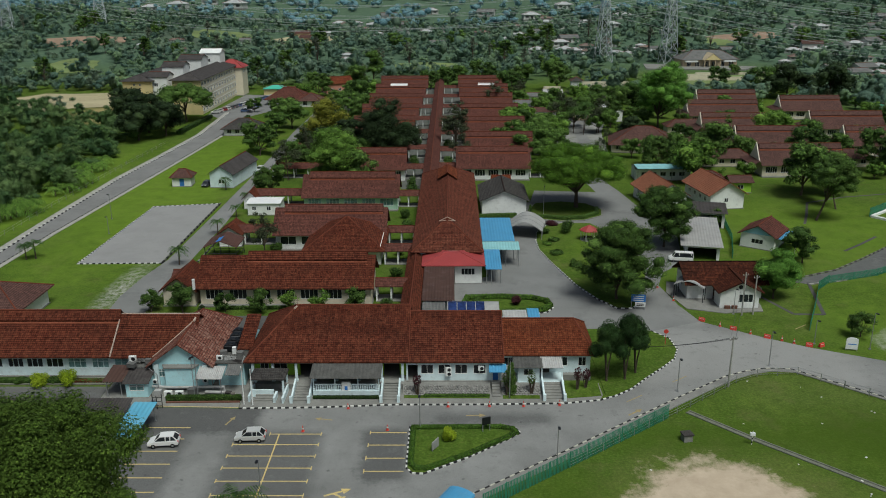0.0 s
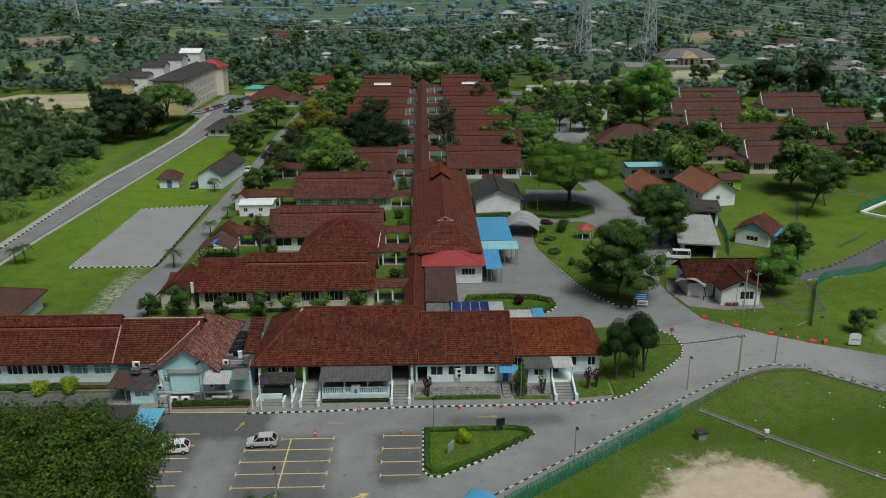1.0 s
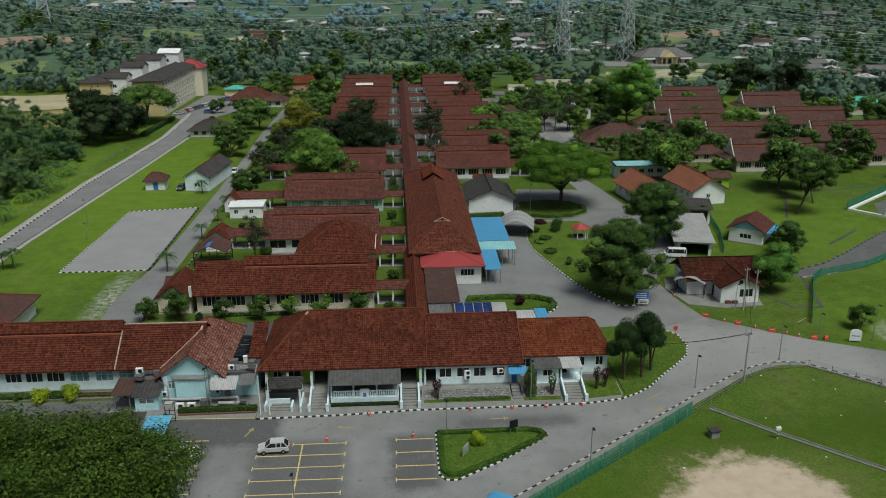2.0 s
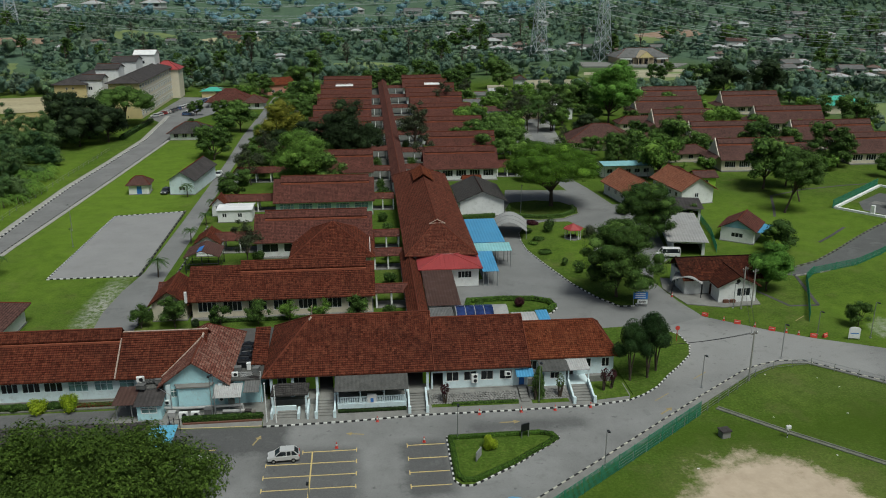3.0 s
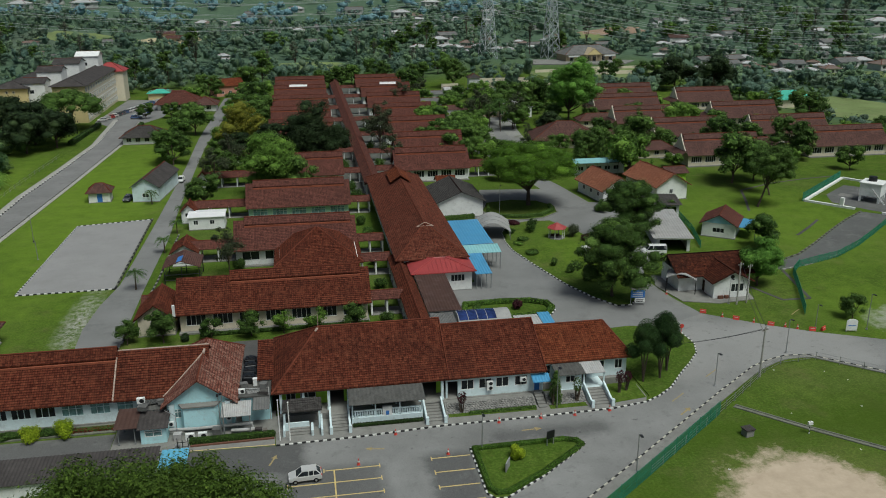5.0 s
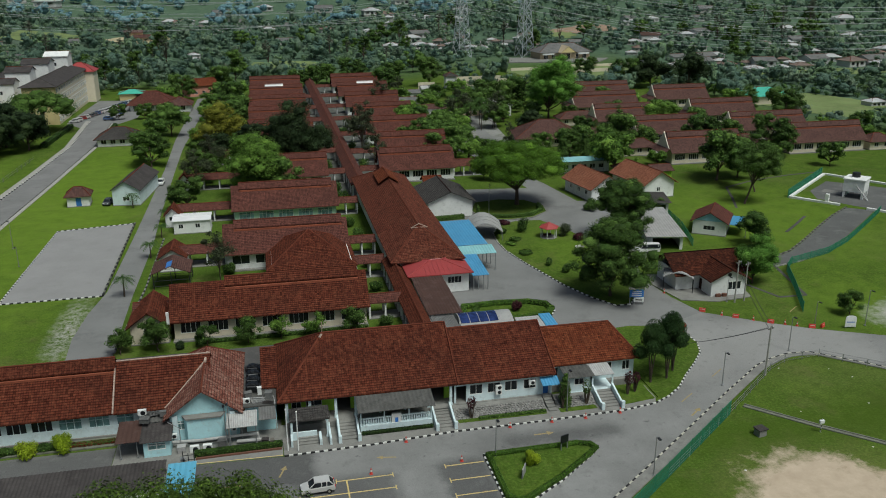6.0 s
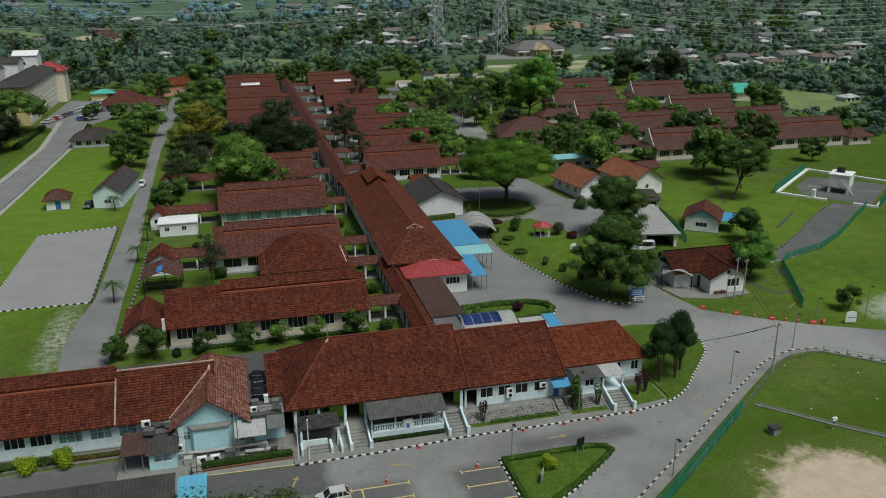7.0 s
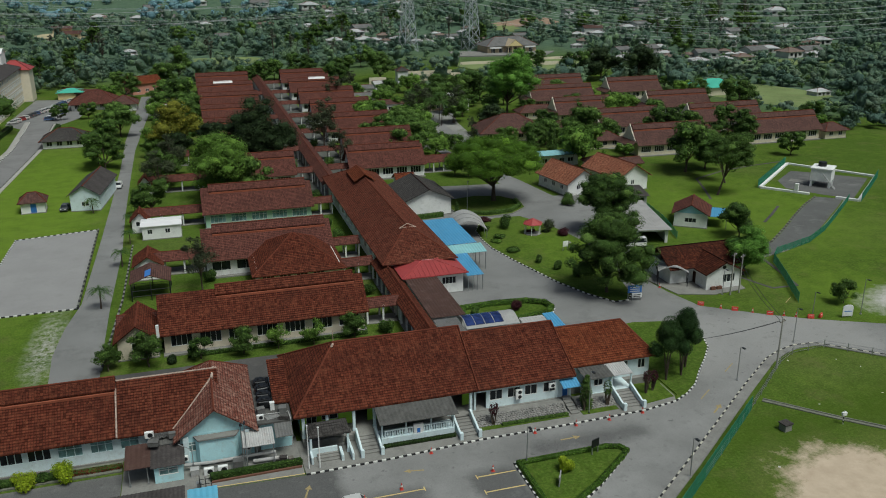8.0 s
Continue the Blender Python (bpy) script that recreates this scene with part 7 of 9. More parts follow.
solid("boundary_wall", bm, "cream", "cream boundary wall at the back of the grounds", "wall", kind="structure")
house("gate_tower", "small white gate tower with a grey roof", 59, 400, 0, 5, 5, 6, 1.4, "hip", "white", "tile_grey", 0.6)


def mansion():
    x, y = 145.5, 490
    z = terrain(x, y) - 0.5
    o = house("mansion", "large tan villa with a grey hipped roof", x, y, 4, 31, 15, 5.0, 4.0, "hip", "tan", "metal_grey", 1.2, south=row_of(1, 30, 6, 2.4, 0.6, 3.4, "dark"), z=z)
    bm = bmesh.new()
    roof(bm, -5, 5, -12, -2, 4.6, 8.2, 0, 0, "y")
    part("portico_roof", bm, "tan", o)
    bm = bmesh.new()
    gable(bm, -4.5, 4.5, -11.8, 4.6, 7.9, "x")
    part("portico_gable", bm, "yellow", o)
    for u in (-4.4, -1.6, 1.6, 4.4):
        post(o, u, -11.4, 0, 4.7, 0.5, "tan")
    for s in (-1, 1):
        bm = bmesh.new()
        box(bm, s * 11 - 3.5, s * 11 + 3.5, -9, -7, 3.2, 4.0)
        part("terrace_roof", bm, "white", o)
    bm = bmesh.new()
    slab(bm, [(108, 472), (160, 465), (172, 481), (112, 498)], -2, terrain(145, 478) + 0.5)
    solid("terrace", bm, "concrete", "pale terraced forecourt of the villa", "terrace", kind="structure")
    bm = bmesh.new()
    z = terrain(140, 440)
    for x0, x1, y in ((100, 135, 438), (128, 172, 446), (112, 150, 426)):
        box(bm, x0, x1, y, y + 0.5, z - 3, z + 1.6)
    solid("garden_wall", bm, "cream", "long pale boundary walls below the villa", "wall", kind="structure")


mansion()

# walled yard with the white tank house
heli_wall = thing("yard_wall", 0, 0, 0, 0, "low white wall round a tarmac yard", "wall", kind="structure")
for a, b in ((HELI[0], (105.6, 180.8)), ((109.4, 176.2), HELI[1]), (HELI[1], HELI[2]), (HELI[2], HELI[3]), (HELI[3], HELI[0])):
    d = Vector((b[0] - a[0], b[1] - a[1], 0))
    m = Matrix.Translation((*a, 0)) @ Matrix.Rotation(math.atan2(d.y, d.x), 4, "Z")
    bm = bmesh.new()
    box(bm, 0, d.length, -0.35, 0.35, -0.2, 0.5, m=m)
    part("wall_run", bm, "white", heli_wall)
o = thing("tank_house", 114.6, 187.4, 0, 40, "white block tank house on pillars with a black tank", "tank house")
bm = bmesh.new()
box(bm, -2.6, 2.6, -2.4, 2.4, 1.6, 4.6)
box(bm, -2.8, 2.8, -2.6, 2.6, 4.6, 4.85)
part("body", bm, "white", o)
for x in (-2.3, 0, 2.3):
    for y in (-2.1, 2.1):
        bm = bmesh.new()
        box(bm, x - 0.25, x + 0.25, y - 0.25, y + 0.25, 0, 1.6)
        part("pillar", bm, "white", o)
bm = bmesh.new()
bmesh.ops.create_cone(bm, cap_ends=True, segments=16, radius1=1.0, radius2=0.95, depth=1.1, matrix=Matrix.Translation((0.6, 0.4, 5.4)))
part("tank", bm, "black", o)
bm = bmesh.new()
tube(bm, [(-2.9, -3.6, 0), (-2.9, -0.5, 3.6)], 0.12, 5)
tube(bm, [(-2.2, -3.6, 0), (-2.2, -0.5, 3.6)], 0.12, 5)
part("stair_rail", bm, "steel", o)
o = thing("gate_pillar", 103.9, 183.4, 0, 40, "white gate pillar of the yard", "pillar")
bm = bmesh.new()
box(bm, -0.5, 0.5, -0.4, 0.4, 0, 2.3)
part("body", bm, "white", o)


# ---- trees and shrubs ----
T_ROUND = tree_maker(1, 9.5, 5.0, 1.8, 46, 105, 0.23, "leaf_mid", trunk=0.28, fill=0.75, core=0.72)
T_DARK = tree_maker(2, 10.5, 5.4, 1.6, 48, 105, 0.23, "leaf_deep", trunk=0.3, fill=0.75, core=0.72)
T_BRIGHT = tree_maker(3, 9.0, 4.6, 1.6, 42, 105, 0.22, "leaf_bright", trunk=0.25, fill=0.75, core=0.72)
T_TALL = tree_maker(4, 15, 5.0, 4.0, 50, 105, 0.24, "leaf_mid", trunk=0.34, fill=0.75, core=0.7)
T_BLACK = tree_maker(5, 11, 6.2, 1.8, 50, 110, 0.23, "leaf_dark", trunk=0.32, fill=0.75, core=0.72)
T_UMB = tree_maker(6, 11, 8.0, 3.5, 60, 170, 0.2, "leaf_mid", "umbrella", trunk=0.4, fill=0.7, core=0.65)
T_COL = tree_maker(7, 9, 1.9, 0.5, 12, 420, 0.17, "leaf_deep", "column", trunk=0.18, core=0.7)
T_BARE = tree_maker(8, 11, 3.6, 3.0, 30, 110, 0.15, "leaf_grey", trunk=0.2, fill=0.2)
T_SMALL = tree_maker(9, 3.8, 2.2, 0.8, 40, 130, 0.085, "leaf_deep", trunk=0.1, fill=0.7, core=0.6)
T_SMALLB = tree_maker(10, 3.6, 2.0, 1.0, 30, 130, 0.085, "leaf_bright", trunk=0.1, fill=0.7, core=0.5)
T_FLOWER = tree_maker(11, 11.5, 6.6, 3.0, 50, 190, 0.18, "leaf_flower", "round", trunk=0.3, fill=0.7, core=0.6)
PALM = palm_maker(12, 3.4, 2.2)
COCONUT = palm_maker(13, 9.0, 3.2)
BANANA = palm_maker(14, 1.6, 2.6, "banana_plant", 11, "banana")

# the great tree beside the car park
big = tree_maker(20, 24.8, 13.0, 8.0, 560, 620, 0.12, "leaf_mid2", trunk=0.5, fill=0.4, clump=0.5, heart=0.62)
plant(big, -35.8, 56.6, 1.0, 0, "large spreading dark green tree beside the car park")
away(big)
# the rain tree on its island
rain = tree_maker(21, 15.8, 11.6, 4.6, 105, 860, 0.135, "leaf_rain", "umbrella", trunk=0.75, fill=0.72, clump=0.8, core=0.74)
plant(rain, 30.6, 199.0, 1.0, 20, "wide umbrella-shaped rain tree with a thick trunk")
away(rain)
# garden trees
gt = tree_maker(22, 14.6, 7.4, 2.0, 110, 380, 0.13, "leaf_deep", trunk=0.4, fill=0.75, clump=0.8, core=0.7)
plant(gt, 29.0, 138.2, 1.0, 40, "broad dark green garden tree")
plant(gt, 44.6, 168.0, 0.92, 160, "broad dark green garden tree")
away(gt)
# trees standing over the wings
dt = tree_maker(51, 19.5, 11.0, 3.0, 110, 330, 0.19, "leaf_dark", trunk=0.5, fill=0.72, clump=0.85, core=0.6)
plant(dt, -18.0, 249, 1.0, 30, "dark spreading tree between wings")
away(dt)
lg = tree_maker(52, 17.0, 8.6, 2.4, 100, 320, 0.17, "leaf_bright", trunk=0.4, fill=0.72, clump=0.85, core=0.6)
plant(lg, -31.5, 219, 1.0, 80, "light green tree beside a wing")
away(lg)
# leaning tree on the east lawn
lt = tree_maker(25, 14.5, 5.6, 5.0, 60, 260, 0.15, "leaf_deep", trunk=0.35, lean=2.5, fill=0.7, core=0.6)
plant(lt, 84.5, 187.5, 1.05, 0, "tall leaning tree with a pale trunk on the lawn")
plant(lt, 93.0, 197.0, 0.8, 120, "tall leaning tree on the lawn slope")
away(lt)
# clipped tree at the corner of the front building
for i, (x, y, k, h) in enumerate(((24.4, 107.6, 8, 9.8), (21.7, 107.0, 7, 9.0), (26.3, 109.6, 6, 8.4))):
    ct = tree_maker(230 + i, h, 2.0, 4.2, 1, 10, 0.1, "leaf_dark2", trunk=0.2)
    ct_rng = np.random.default_rng(23 + i)
    cloud = [(math.cos(j * 2.4 + i) * (0.3 + 0.2 * j), math.sin(j * 2.4 + i) * (0.3 + 0.17 * j), h - 0.8 - 0.56 * j, 1.1, 1.1, 1.15) for j in range(k)]
    ct.children[1].data = leaf_mesh("crown", leaf_cloud(ct_rng, cloud, 1100, 0.085, 0.3, 0.88), "leaf_dark2", cloud, ct_rng, 0.86)
    bm = bmesh.new()
    for j in range(3):
        tube(bm, [(0.1 * j, 0.05 * j, -0.3), (0.25 * math.cos(j * 2.1), 0.25 * math.sin(j * 2.1), 2.5), (0.8 * math.cos(j * 2.1), 0.8 * math.sin(j * 2.1), h - 2.5)], 0.13, 6, 0.07)
    me = bpy.data.meshes.new("trunk")
    bm.to_mesh(me)
    bm.free()
    me.materials.append(M["trunk"])
    ct.children[0].data = me
    plant(ct, x, y, 1.0, 0, "dark clipped tree with cloud-shaped crown and bare stems")
    away(ct)
rd = tree_maker(26, 9.2, 4.2, 1.5, 80, 430, 0.10, "leaf_bright2", trunk=0.25, fill=0.75, core=0.7)
plant(rd, 56.6, 138.6, 1.0, 0, "round bright green tree behind the gatehouse")
away(rd)
bt = tree_maker(24, 26, 10.5, 5.0, 120, 330, 0.19, "leaf_bright2", trunk=0.6, fill=0.72, clump=0.85, core=0.62)
plant(bt, 76, 308, 1.0, 0, "tall bright green tree towering over roofs")
away(bt)
for src, x, y, s, lab in (
    (T_DARK, 69.2, 157.5, 0.78, "leafy green tree by the drive"),
    (T_DARK, 121, 234.5, 1.3, "dense green tree on the lawn"), (T_ROUND, 90, 210.5, 1.6, "dense green tree on the lawn"), (T_DARK, 97, 212, 1.1, "dense green tree on the lawn"), (T_DARK, 130.5, 219, 0.75, "round dark tree on the lawn"),
    (T_BRIGHT, 66.8, 225.2, 1.6, "round green tree among roofs"), (T_DARK, 61.5, 246, 0.95, "dark green tree among roofs"), (T_COL, 57.0, 240, 1.05, "dark column-shaped conifer beside a wing"), (T_COL, 64, 240, 1.0, "dark column-shaped conifer beside a wing"),
    (T_ROUND, 79.4, 251, 1.4, "green tree among brown roofs"), (T_BRIGHT, 108, 279, 1.5, "bright green tree among brown roofs"), (T_DARK, 108, 250, 1.1, "dark tree among brown roofs"), (T_ROUND, 117, 252, 1.0, "green tree among brown roofs"), (T_ROUND, 88, 252, 0.8, "green tree beside a wing"),
    (T_ROUND, 68, 254, 1.0, "bright green tree among roofs"), (T_BLACK, 61, 282, 0.9, "dark purplish tree among roofs"), (T_ROUND, 53, 300, 1.1, "green tree among the roofs"), (T_DARK, 46, 312, 1.2, "dark green tree among the roofs"), (T_DARK, 58, 318, 1.2, "dark green tree among the roofs"), (T_ROUND, 78, 345, 1.2, "green tree among the roofs"),
    (T_BLACK, -29.0, 253, 1.35, "dark spreading tree between wings"), (T_DARK, -24.5, 246.5, 0.9, "dark tree between wings"),
    (T_ROUND, -26.5, 217, 1.3, "light green tree beside a wing"), (T_BARE, -45.4, 228.5, 1.15, "sparse grey-green tree beside the road"), (T_BARE, -42, 245, 1.2, "sparse grey-green tree beside the road"), (T_BARE, -37.5, 160.5, 0.95, "sparse half-bare tree beside the pavilion"),
    # the T_BLACK by the flowering tree is added as its dark lower half
    (T_FLOWER, -42.5, 275, 1.4, "yellow-flowering tree between the wings"), (T_BLACK, -40.5, 270, 0.8, "added dark crown as lower half of the yellow-flowering tree"), (T_ROUND, -59.2, 311, 1.3, "dark green tree beside the road"), (T_DARK, -60.6, 262, 1.1, "dark green tree beside the road"), (T_BRIGHT, -63, 270, 0.9, "light green tree beside the road"), (T_DARK, -82.0, 350, 0.65, "round dark tree beside the road"),
    (T_UMB, -103.6, 327, 1.4, "wide umbrella tree before the apartments"), (T_BLACK, -101.5, 296, 1.25, "dark tree beside the road"), (T_BLACK, -108.5, 288, 1.35, "dark tree beside the road"), (T_BLACK, -110, 303, 1.45, "dark tree before the apartments"), (T_BLACK, -119, 312, 1.3, "dark tree at the road edge"), (T_BLACK, -124, 325, 1.4, "dark tree before the apartments"), (T_DARK, -72.5, 350, 0.65, "dark tree by the hall"),
    (T_ROUND, 20.5, 254, 0.95, "green tree among wings"), (T_BRIGHT, 28, 262, 0.8, "yellow-green tree among wings"), (T_ROUND, 33, 268, 0.9, "green tree among wings"), (T_BRIGHT, 20, 302, 1.05, "bright green tree among wings"), (T_DARK, 27, 302, 0.9, "green tree among wings"), (T_BARE, 1.5, 268, 1.2, "sparse tree beside the walkway"), (T_BARE, 2.5, 247, 1.0, "sparse tree beside the walkway"), (T_BARE, 18, 345, 1.3, "sparse tree among wings"),
    (T_DARK, 28, 392, 1.3, "dark green tree among the roofs"), (T_DARK, -10, 420, 1.0, "dark tree beside the walkway"), (T_DARK, -1.5, 428, 1.1, "dark tree beside the walkway"), (T_ROUND, 4, 436, 1.2, "green tree behind the wings"), (T_DARK, 16, 428, 1.4, "dark green tree behind the wings"), (T_TALL, -40, 440, 1.2, "tall tree behind the wings"), (T_DARK, 34, 420, 1.3, "dark green tree among the roofs"),
    (T_DARK, 128, 408, 1.0, "dark tree before the villa"), (T_BLACK, 150, 378, 1.6, "dark spreading tree behind the wings"), (T_BLACK, 166, 372, 1.7, "dark spreading tree behind the wings"), (T_DARK, 140, 385, 1.4, "dark tree behind the wings"), (T_DARK, 148, 445, 0.6, "small dark tree before the villa"),
    (T_DARK, 94, 291, 0.9, "dark tree among brown roofs"), (T_ROUND, 118.5, 277, 1.0, "green tree among brown roofs"), (T_DARK, 157, 282, 1.4, "dark tree beside a brown roof"), (T_ROUND, -39, 290, 1.0, "green tree behind the wings"), (T_DARK, -38.5, 316, 1.1, "dark green tree behind the wings"), (T_ROUND, -38, 342, 1.1, "green tree behind the wings"), (T_DARK, -40, 368, 1.2, "dark green tree behind the wings"), (T_BRIGHT, -39, 394, 1.1, "bright green tree behind the wings"), (T_DARK, -46, 420, 1.3, "dark green tree behind the wings"), (T_BARE, -44, 303, 1.2, "sparse tree behind the wings"), (T_DARK, -62, 396, 1.2, "dark green tree beside the houses"), (T_ROUND, 22.5, 269, 1.15, "olive green tree between the wings"), (T_ROUND, 29.5, 272, 1.2, "olive green tree between the wings"), (T_BRIGHT, 34.6, 282, 1.1, "yellow-green tree beside the path"), (T_ROUND, 28, 262, 1.0, "olive green tree between the wings"), (T_ROUND, 17, 270, 0.9, "olive green tree between the wings"), (T_BRIGHT, 23.6, 306, 1.2, "bright green tree among wings"), (T_DARK, 51.4, 412, 1.5, "dark green tree at the back of the yard"), (T_BRIGHT, 55.2, 374, 1.1, "bright green tree in the yard"), (T_DARK, 66, 338, 1.3, "dark tree behind the white building"), (T_DARK, 74, 340, 1.4, "dark tree behind the white building"), (T_DARK, 58, 344, 1.2, "dark tree behind the white building"), (T_BARE, 40.6, 301, 1.5, "sparse grey-green tree beside the path"), (T_BARE, 52.4, 300, 1.3, "sparse grey-green tree beside the path"), (T_BARE, 1.8, 270.8, 1.55, "tall sparse tree beside the walkway"),
    (T_COL, 18.5, 190.0, 0.35, "small clipped conifer beside the island"), (T_SMALL, 36, 262, 1.3, "small tree by the path"), (T_SMALLB, 76.5, 233, 0.7, "small yellowish shrub tree on the lawn"), (T_SMALL, 64.3, 122.2, 1.15, "dark rounded shrub tree near the road"), (T_SMALL, 59.5, 183, 1.1, "small tree beside the garage"),
):
    plant(src, x, y, s, (x * 37 + y * 11) % 360, lab)
rt = random.Random(31)
fill_spots = [(x, y, "east") for x, y in ((74, 250), (79, 258), (95, 248), (104, 256), (118, 268), (84, 312), (97, 300), (118, 308), (120, 330), (110, 336), (135, 278), (142, 312), (156, 306), (160, 280), (160, 262), (165, 250), (172, 262), (168, 290), (72, 312), (70, 330), (84, 332), (62, 345), (66, 300), (122, 232), (116, 229), (108, 231), (75, 241))]
fill_spots += [(x, y, "mid") for x, y in ((31, 246), (36, 250), (29, 280), (31, 296), (30, 320), (48, 340), (55, 350), (40, 352), (40, 296), (28, 340), (29, 362), (31, 384), (-41, 300), (-42, 330), (-43, 352), (-44, 380), (-42, 250), (-66, 320), (-68, 392), (-47, 395), (-64, 288), (-46, 212))]
wing_rows = [(89.5, 116, 321), (101, 125, 349), (128.5, 152, 332), (124.5, 149.5, 293), (123, 150, 263), (89.5, 112, 264), (86.5, 110, 235.5), (86, 108, 290), (128, 155, 240.6)]
tries = 0
while len(fill_spots) < 62 and tries < 4000:
    tries += 1
    x, y = rt.uniform(72, 172), rt.uniform(228, 356)
    if any(a - 2.5 < x < b + 2.5 and c - 8.2 < y < c + 8.2 for a, b, c in wing_rows) or any(abs(x - p[0]) + abs(y - p[1]) < 7 for p in fill_spots):
        continue
    fill_spots.append((x, y, "east"))
fill_spots += [(x, y, "mid") for x, y in ((-46, 240), (-47, 258), (-48, 275), (-47, 292), (-46, 312), (-47, 338), (-48, 362), (-63, 300), (-64, 335), (29, 252), (33, 274), (37, 285), (34, 300), (41, 330), (37, 342), (44, 362), (30, 366), (56, 362), (62, 330), (60, 310), (52, 280), (46, 262), (56, 256), (29, 226), (33, 222), (44, 238), (46, 228))]
for x, y, zone in fill_spots:
    src = rt.choice([T_ROUND, T_DARK, T_ROUND, T_BRIGHT, T_BRIGHT, T_BARE])
    plant(src, x + rt.uniform(-1.5, 1.5), y + rt.uniform(-1.5, 1.5), rt.uniform(0.55, 0.95), rt.random() * 360, "leafy green tree between buildings")
# small trees before the first wing
for i, (x, y, s) in enumerate(((-51.0, 132.6, 1.05), (-45.6, 132.4, 1.4), (-38.4, 132.8, 0.95), (-32.4, 132.8, 1.15), (-27.4, 133.0, 1.1), (-22.2, 132.8, 1.1), (-16.0, 132.6, 1.15))):
    plant(T_SMALLB if i in (4, 5) else T_SMALL, x, y, s, i * 70, "small bushy tree before the ward wing", group="garden trees")
for x, y, s in ((-86.0, 160.5, 0.9), (-84.2, 160.9, 1.0), (-53.8, 157.0, 1.0), (-51.6, 177.5, 0.9), (-50.8, 191, 0.8), (-51.2, 203, 0.8), (-60, 217.5, 0.9), (-50.8, 214, 0.8)):
    plant(PALM, x, y, s, x * 20 % 360, "small feathery palm tree on grass", "palm", "small palms")
plant(PALM, -21.5, 72.2, 1.5, 30, "feathery palm at the car park edge", "palm")
for x, y, s in ((44, 300, 1.0), (47, 296, 0.9), (49, 306, 1.05), (42.5, 318, 1.0)):
    plant(COCONUT, x, y, s, x * 30 % 360, "tall coconut palm beside the path", "palm", "tall palms")
rng = random.Random(3)
for i in range(34):
    by = 172 + rng.random() * 78
    plant(BANANA, -102.5 - 6 * rng.random() - 2 * math.sin(by * 0.05), by, 0.9 + rng.random() * 0.9, rng.random() * 360, "broad-leaved banana plant in dense growth", "plant", "banana plants")

# shrubs in the gardens
for i, (x, y, r, h, leaf, lab) in enumerate((
    (20.6, 177.5, 1.3, 1.2, "leaf_deep", "dark garden shrub on the garden lawn"), (22.0, 172.0, 1.2, 1.0, "leaf_mid", "garden shrub on the garden lawn"), (20.3, 169.5, 1.1, 0.7, "leaf_bright", "pale variegated shrub on the garden lawn"), (25.5, 178, 1.7, 3.0, "leaf_deep", "tall garden shrub on the garden lawn"), (21.4, 163.0, 1.5, 0.9, "leaf_mid", "low rounded shrub on the garden lawn"),
    (33.2, 172.5, 1.6, 2.8, "leaf_grey", "reddish grey shrub on the garden lawn"), (35.0, 169.5, 1.2, 1.6, "leaf_purple", "purple-leaved shrub on the garden lawn"), (24.0, 155.5, 0.7, 1.7, "leaf_deep", "clipped conical shrub on the garden lawn"), (25.6, 151.0, 0.8, 1.9, "leaf_deep", "clipped conical shrub on the garden lawn"), (27.6, 146.6, 0.9, 2.0, "leaf_mid", "clipped conical shrub on the garden lawn"), (30.0, 150, 1.3, 0.9, "leaf_mid", "low garden shrub on the garden lawn"), (23, 183.6, 1.4, 1.1, "leaf_purple", "dark reddish shrub on the garden lawn"),
    (11.2, 135.6, 0.9, 1.7, "leaf_purple", "round purple-leaved shrub in a ring bed"), (4.4, 136.2, 0.8, 1.1, "leaf_mid", "small green shrub in the oval lawn"), (-0.3, 91.4, 0.85, 1.7, "leaf_lime", "bright yellow-green rounded bush on the island"),
    (-57.9, 106.3, 1.25, 1.8, "leaf_lime", "bright yellow-green bush by the wall"), (-53.9, 106.4, 1.3, 2.0, "leaf_lime", "bright yellow-green bush by the wall"), (-56.1, 106.9, 0.9, 0.9, "leaf_deep", "dark clipped bush by the wall"), (-60.5, 106.8, 1.0, 1.0, "leaf_deep", "dark clipped bush by the wall"),
    (-42.5, 132.6, 0.7, 1.3, "leaf_dark", "dark clipped bush by the wall"), (-36, 164.6, 1.2, 2.4, "leaf_deep", "dense dark shrub beside the pavilion"), (-10.6, 150, 1.1, 2.0, "leaf_deep", "leafy shrub in a courtyard"), (-10.4, 163, 1.1, 2.2, "leaf_mid", "leafy shrub in a courtyard"), (-10.2, 181, 1.2, 2.4, "leaf_mid", "leafy shrub in a courtyard"), (-10.6, 190, 1.3, 2.2, "leaf_deep", "leafy shrub in a courtyard"), (-10.4, 213, 1.4, 2.8, "leaf_deep", "leafy shrub in a courtyard"), (-10.6, 222, 1.4, 2.6, "leaf_deep", "leafy shrub in a courtyard"), (-11, 133.5, 1.2, 2.2, "leaf_deep", "leafy shrub in a courtyard"),
    (-1.2, 246, 1.8, 3.0, "leaf_deep", "leafy shrub in a courtyard"), (-11, 247, 1.8, 3.0, "leaf_deep", "leafy shrub in a courtyard"), (-1.0, 272, 1.8, 3.4, "leaf_mid", "leafy shrub in a courtyard"), (-10.8, 277, 1.8, 3.0, "leaf_deep", "leafy shrub in a courtyard"), (-1.0, 300, 1.8, 3.0, "leaf_deep", "leafy shrub in a courtyard"),
    (45.8, 190, 1.7, 1.8, "leaf_deep", "dark shrub beside the house"), (47.2, 193, 1.8, 2.0, "leaf_deep", "dark shrub beside the house"), (67.8, 178, 1.2, 2.0, "leaf_mid", "green shrub behind the house"))):
    bush(40 + i, x, y, r, h, leaf, lab)
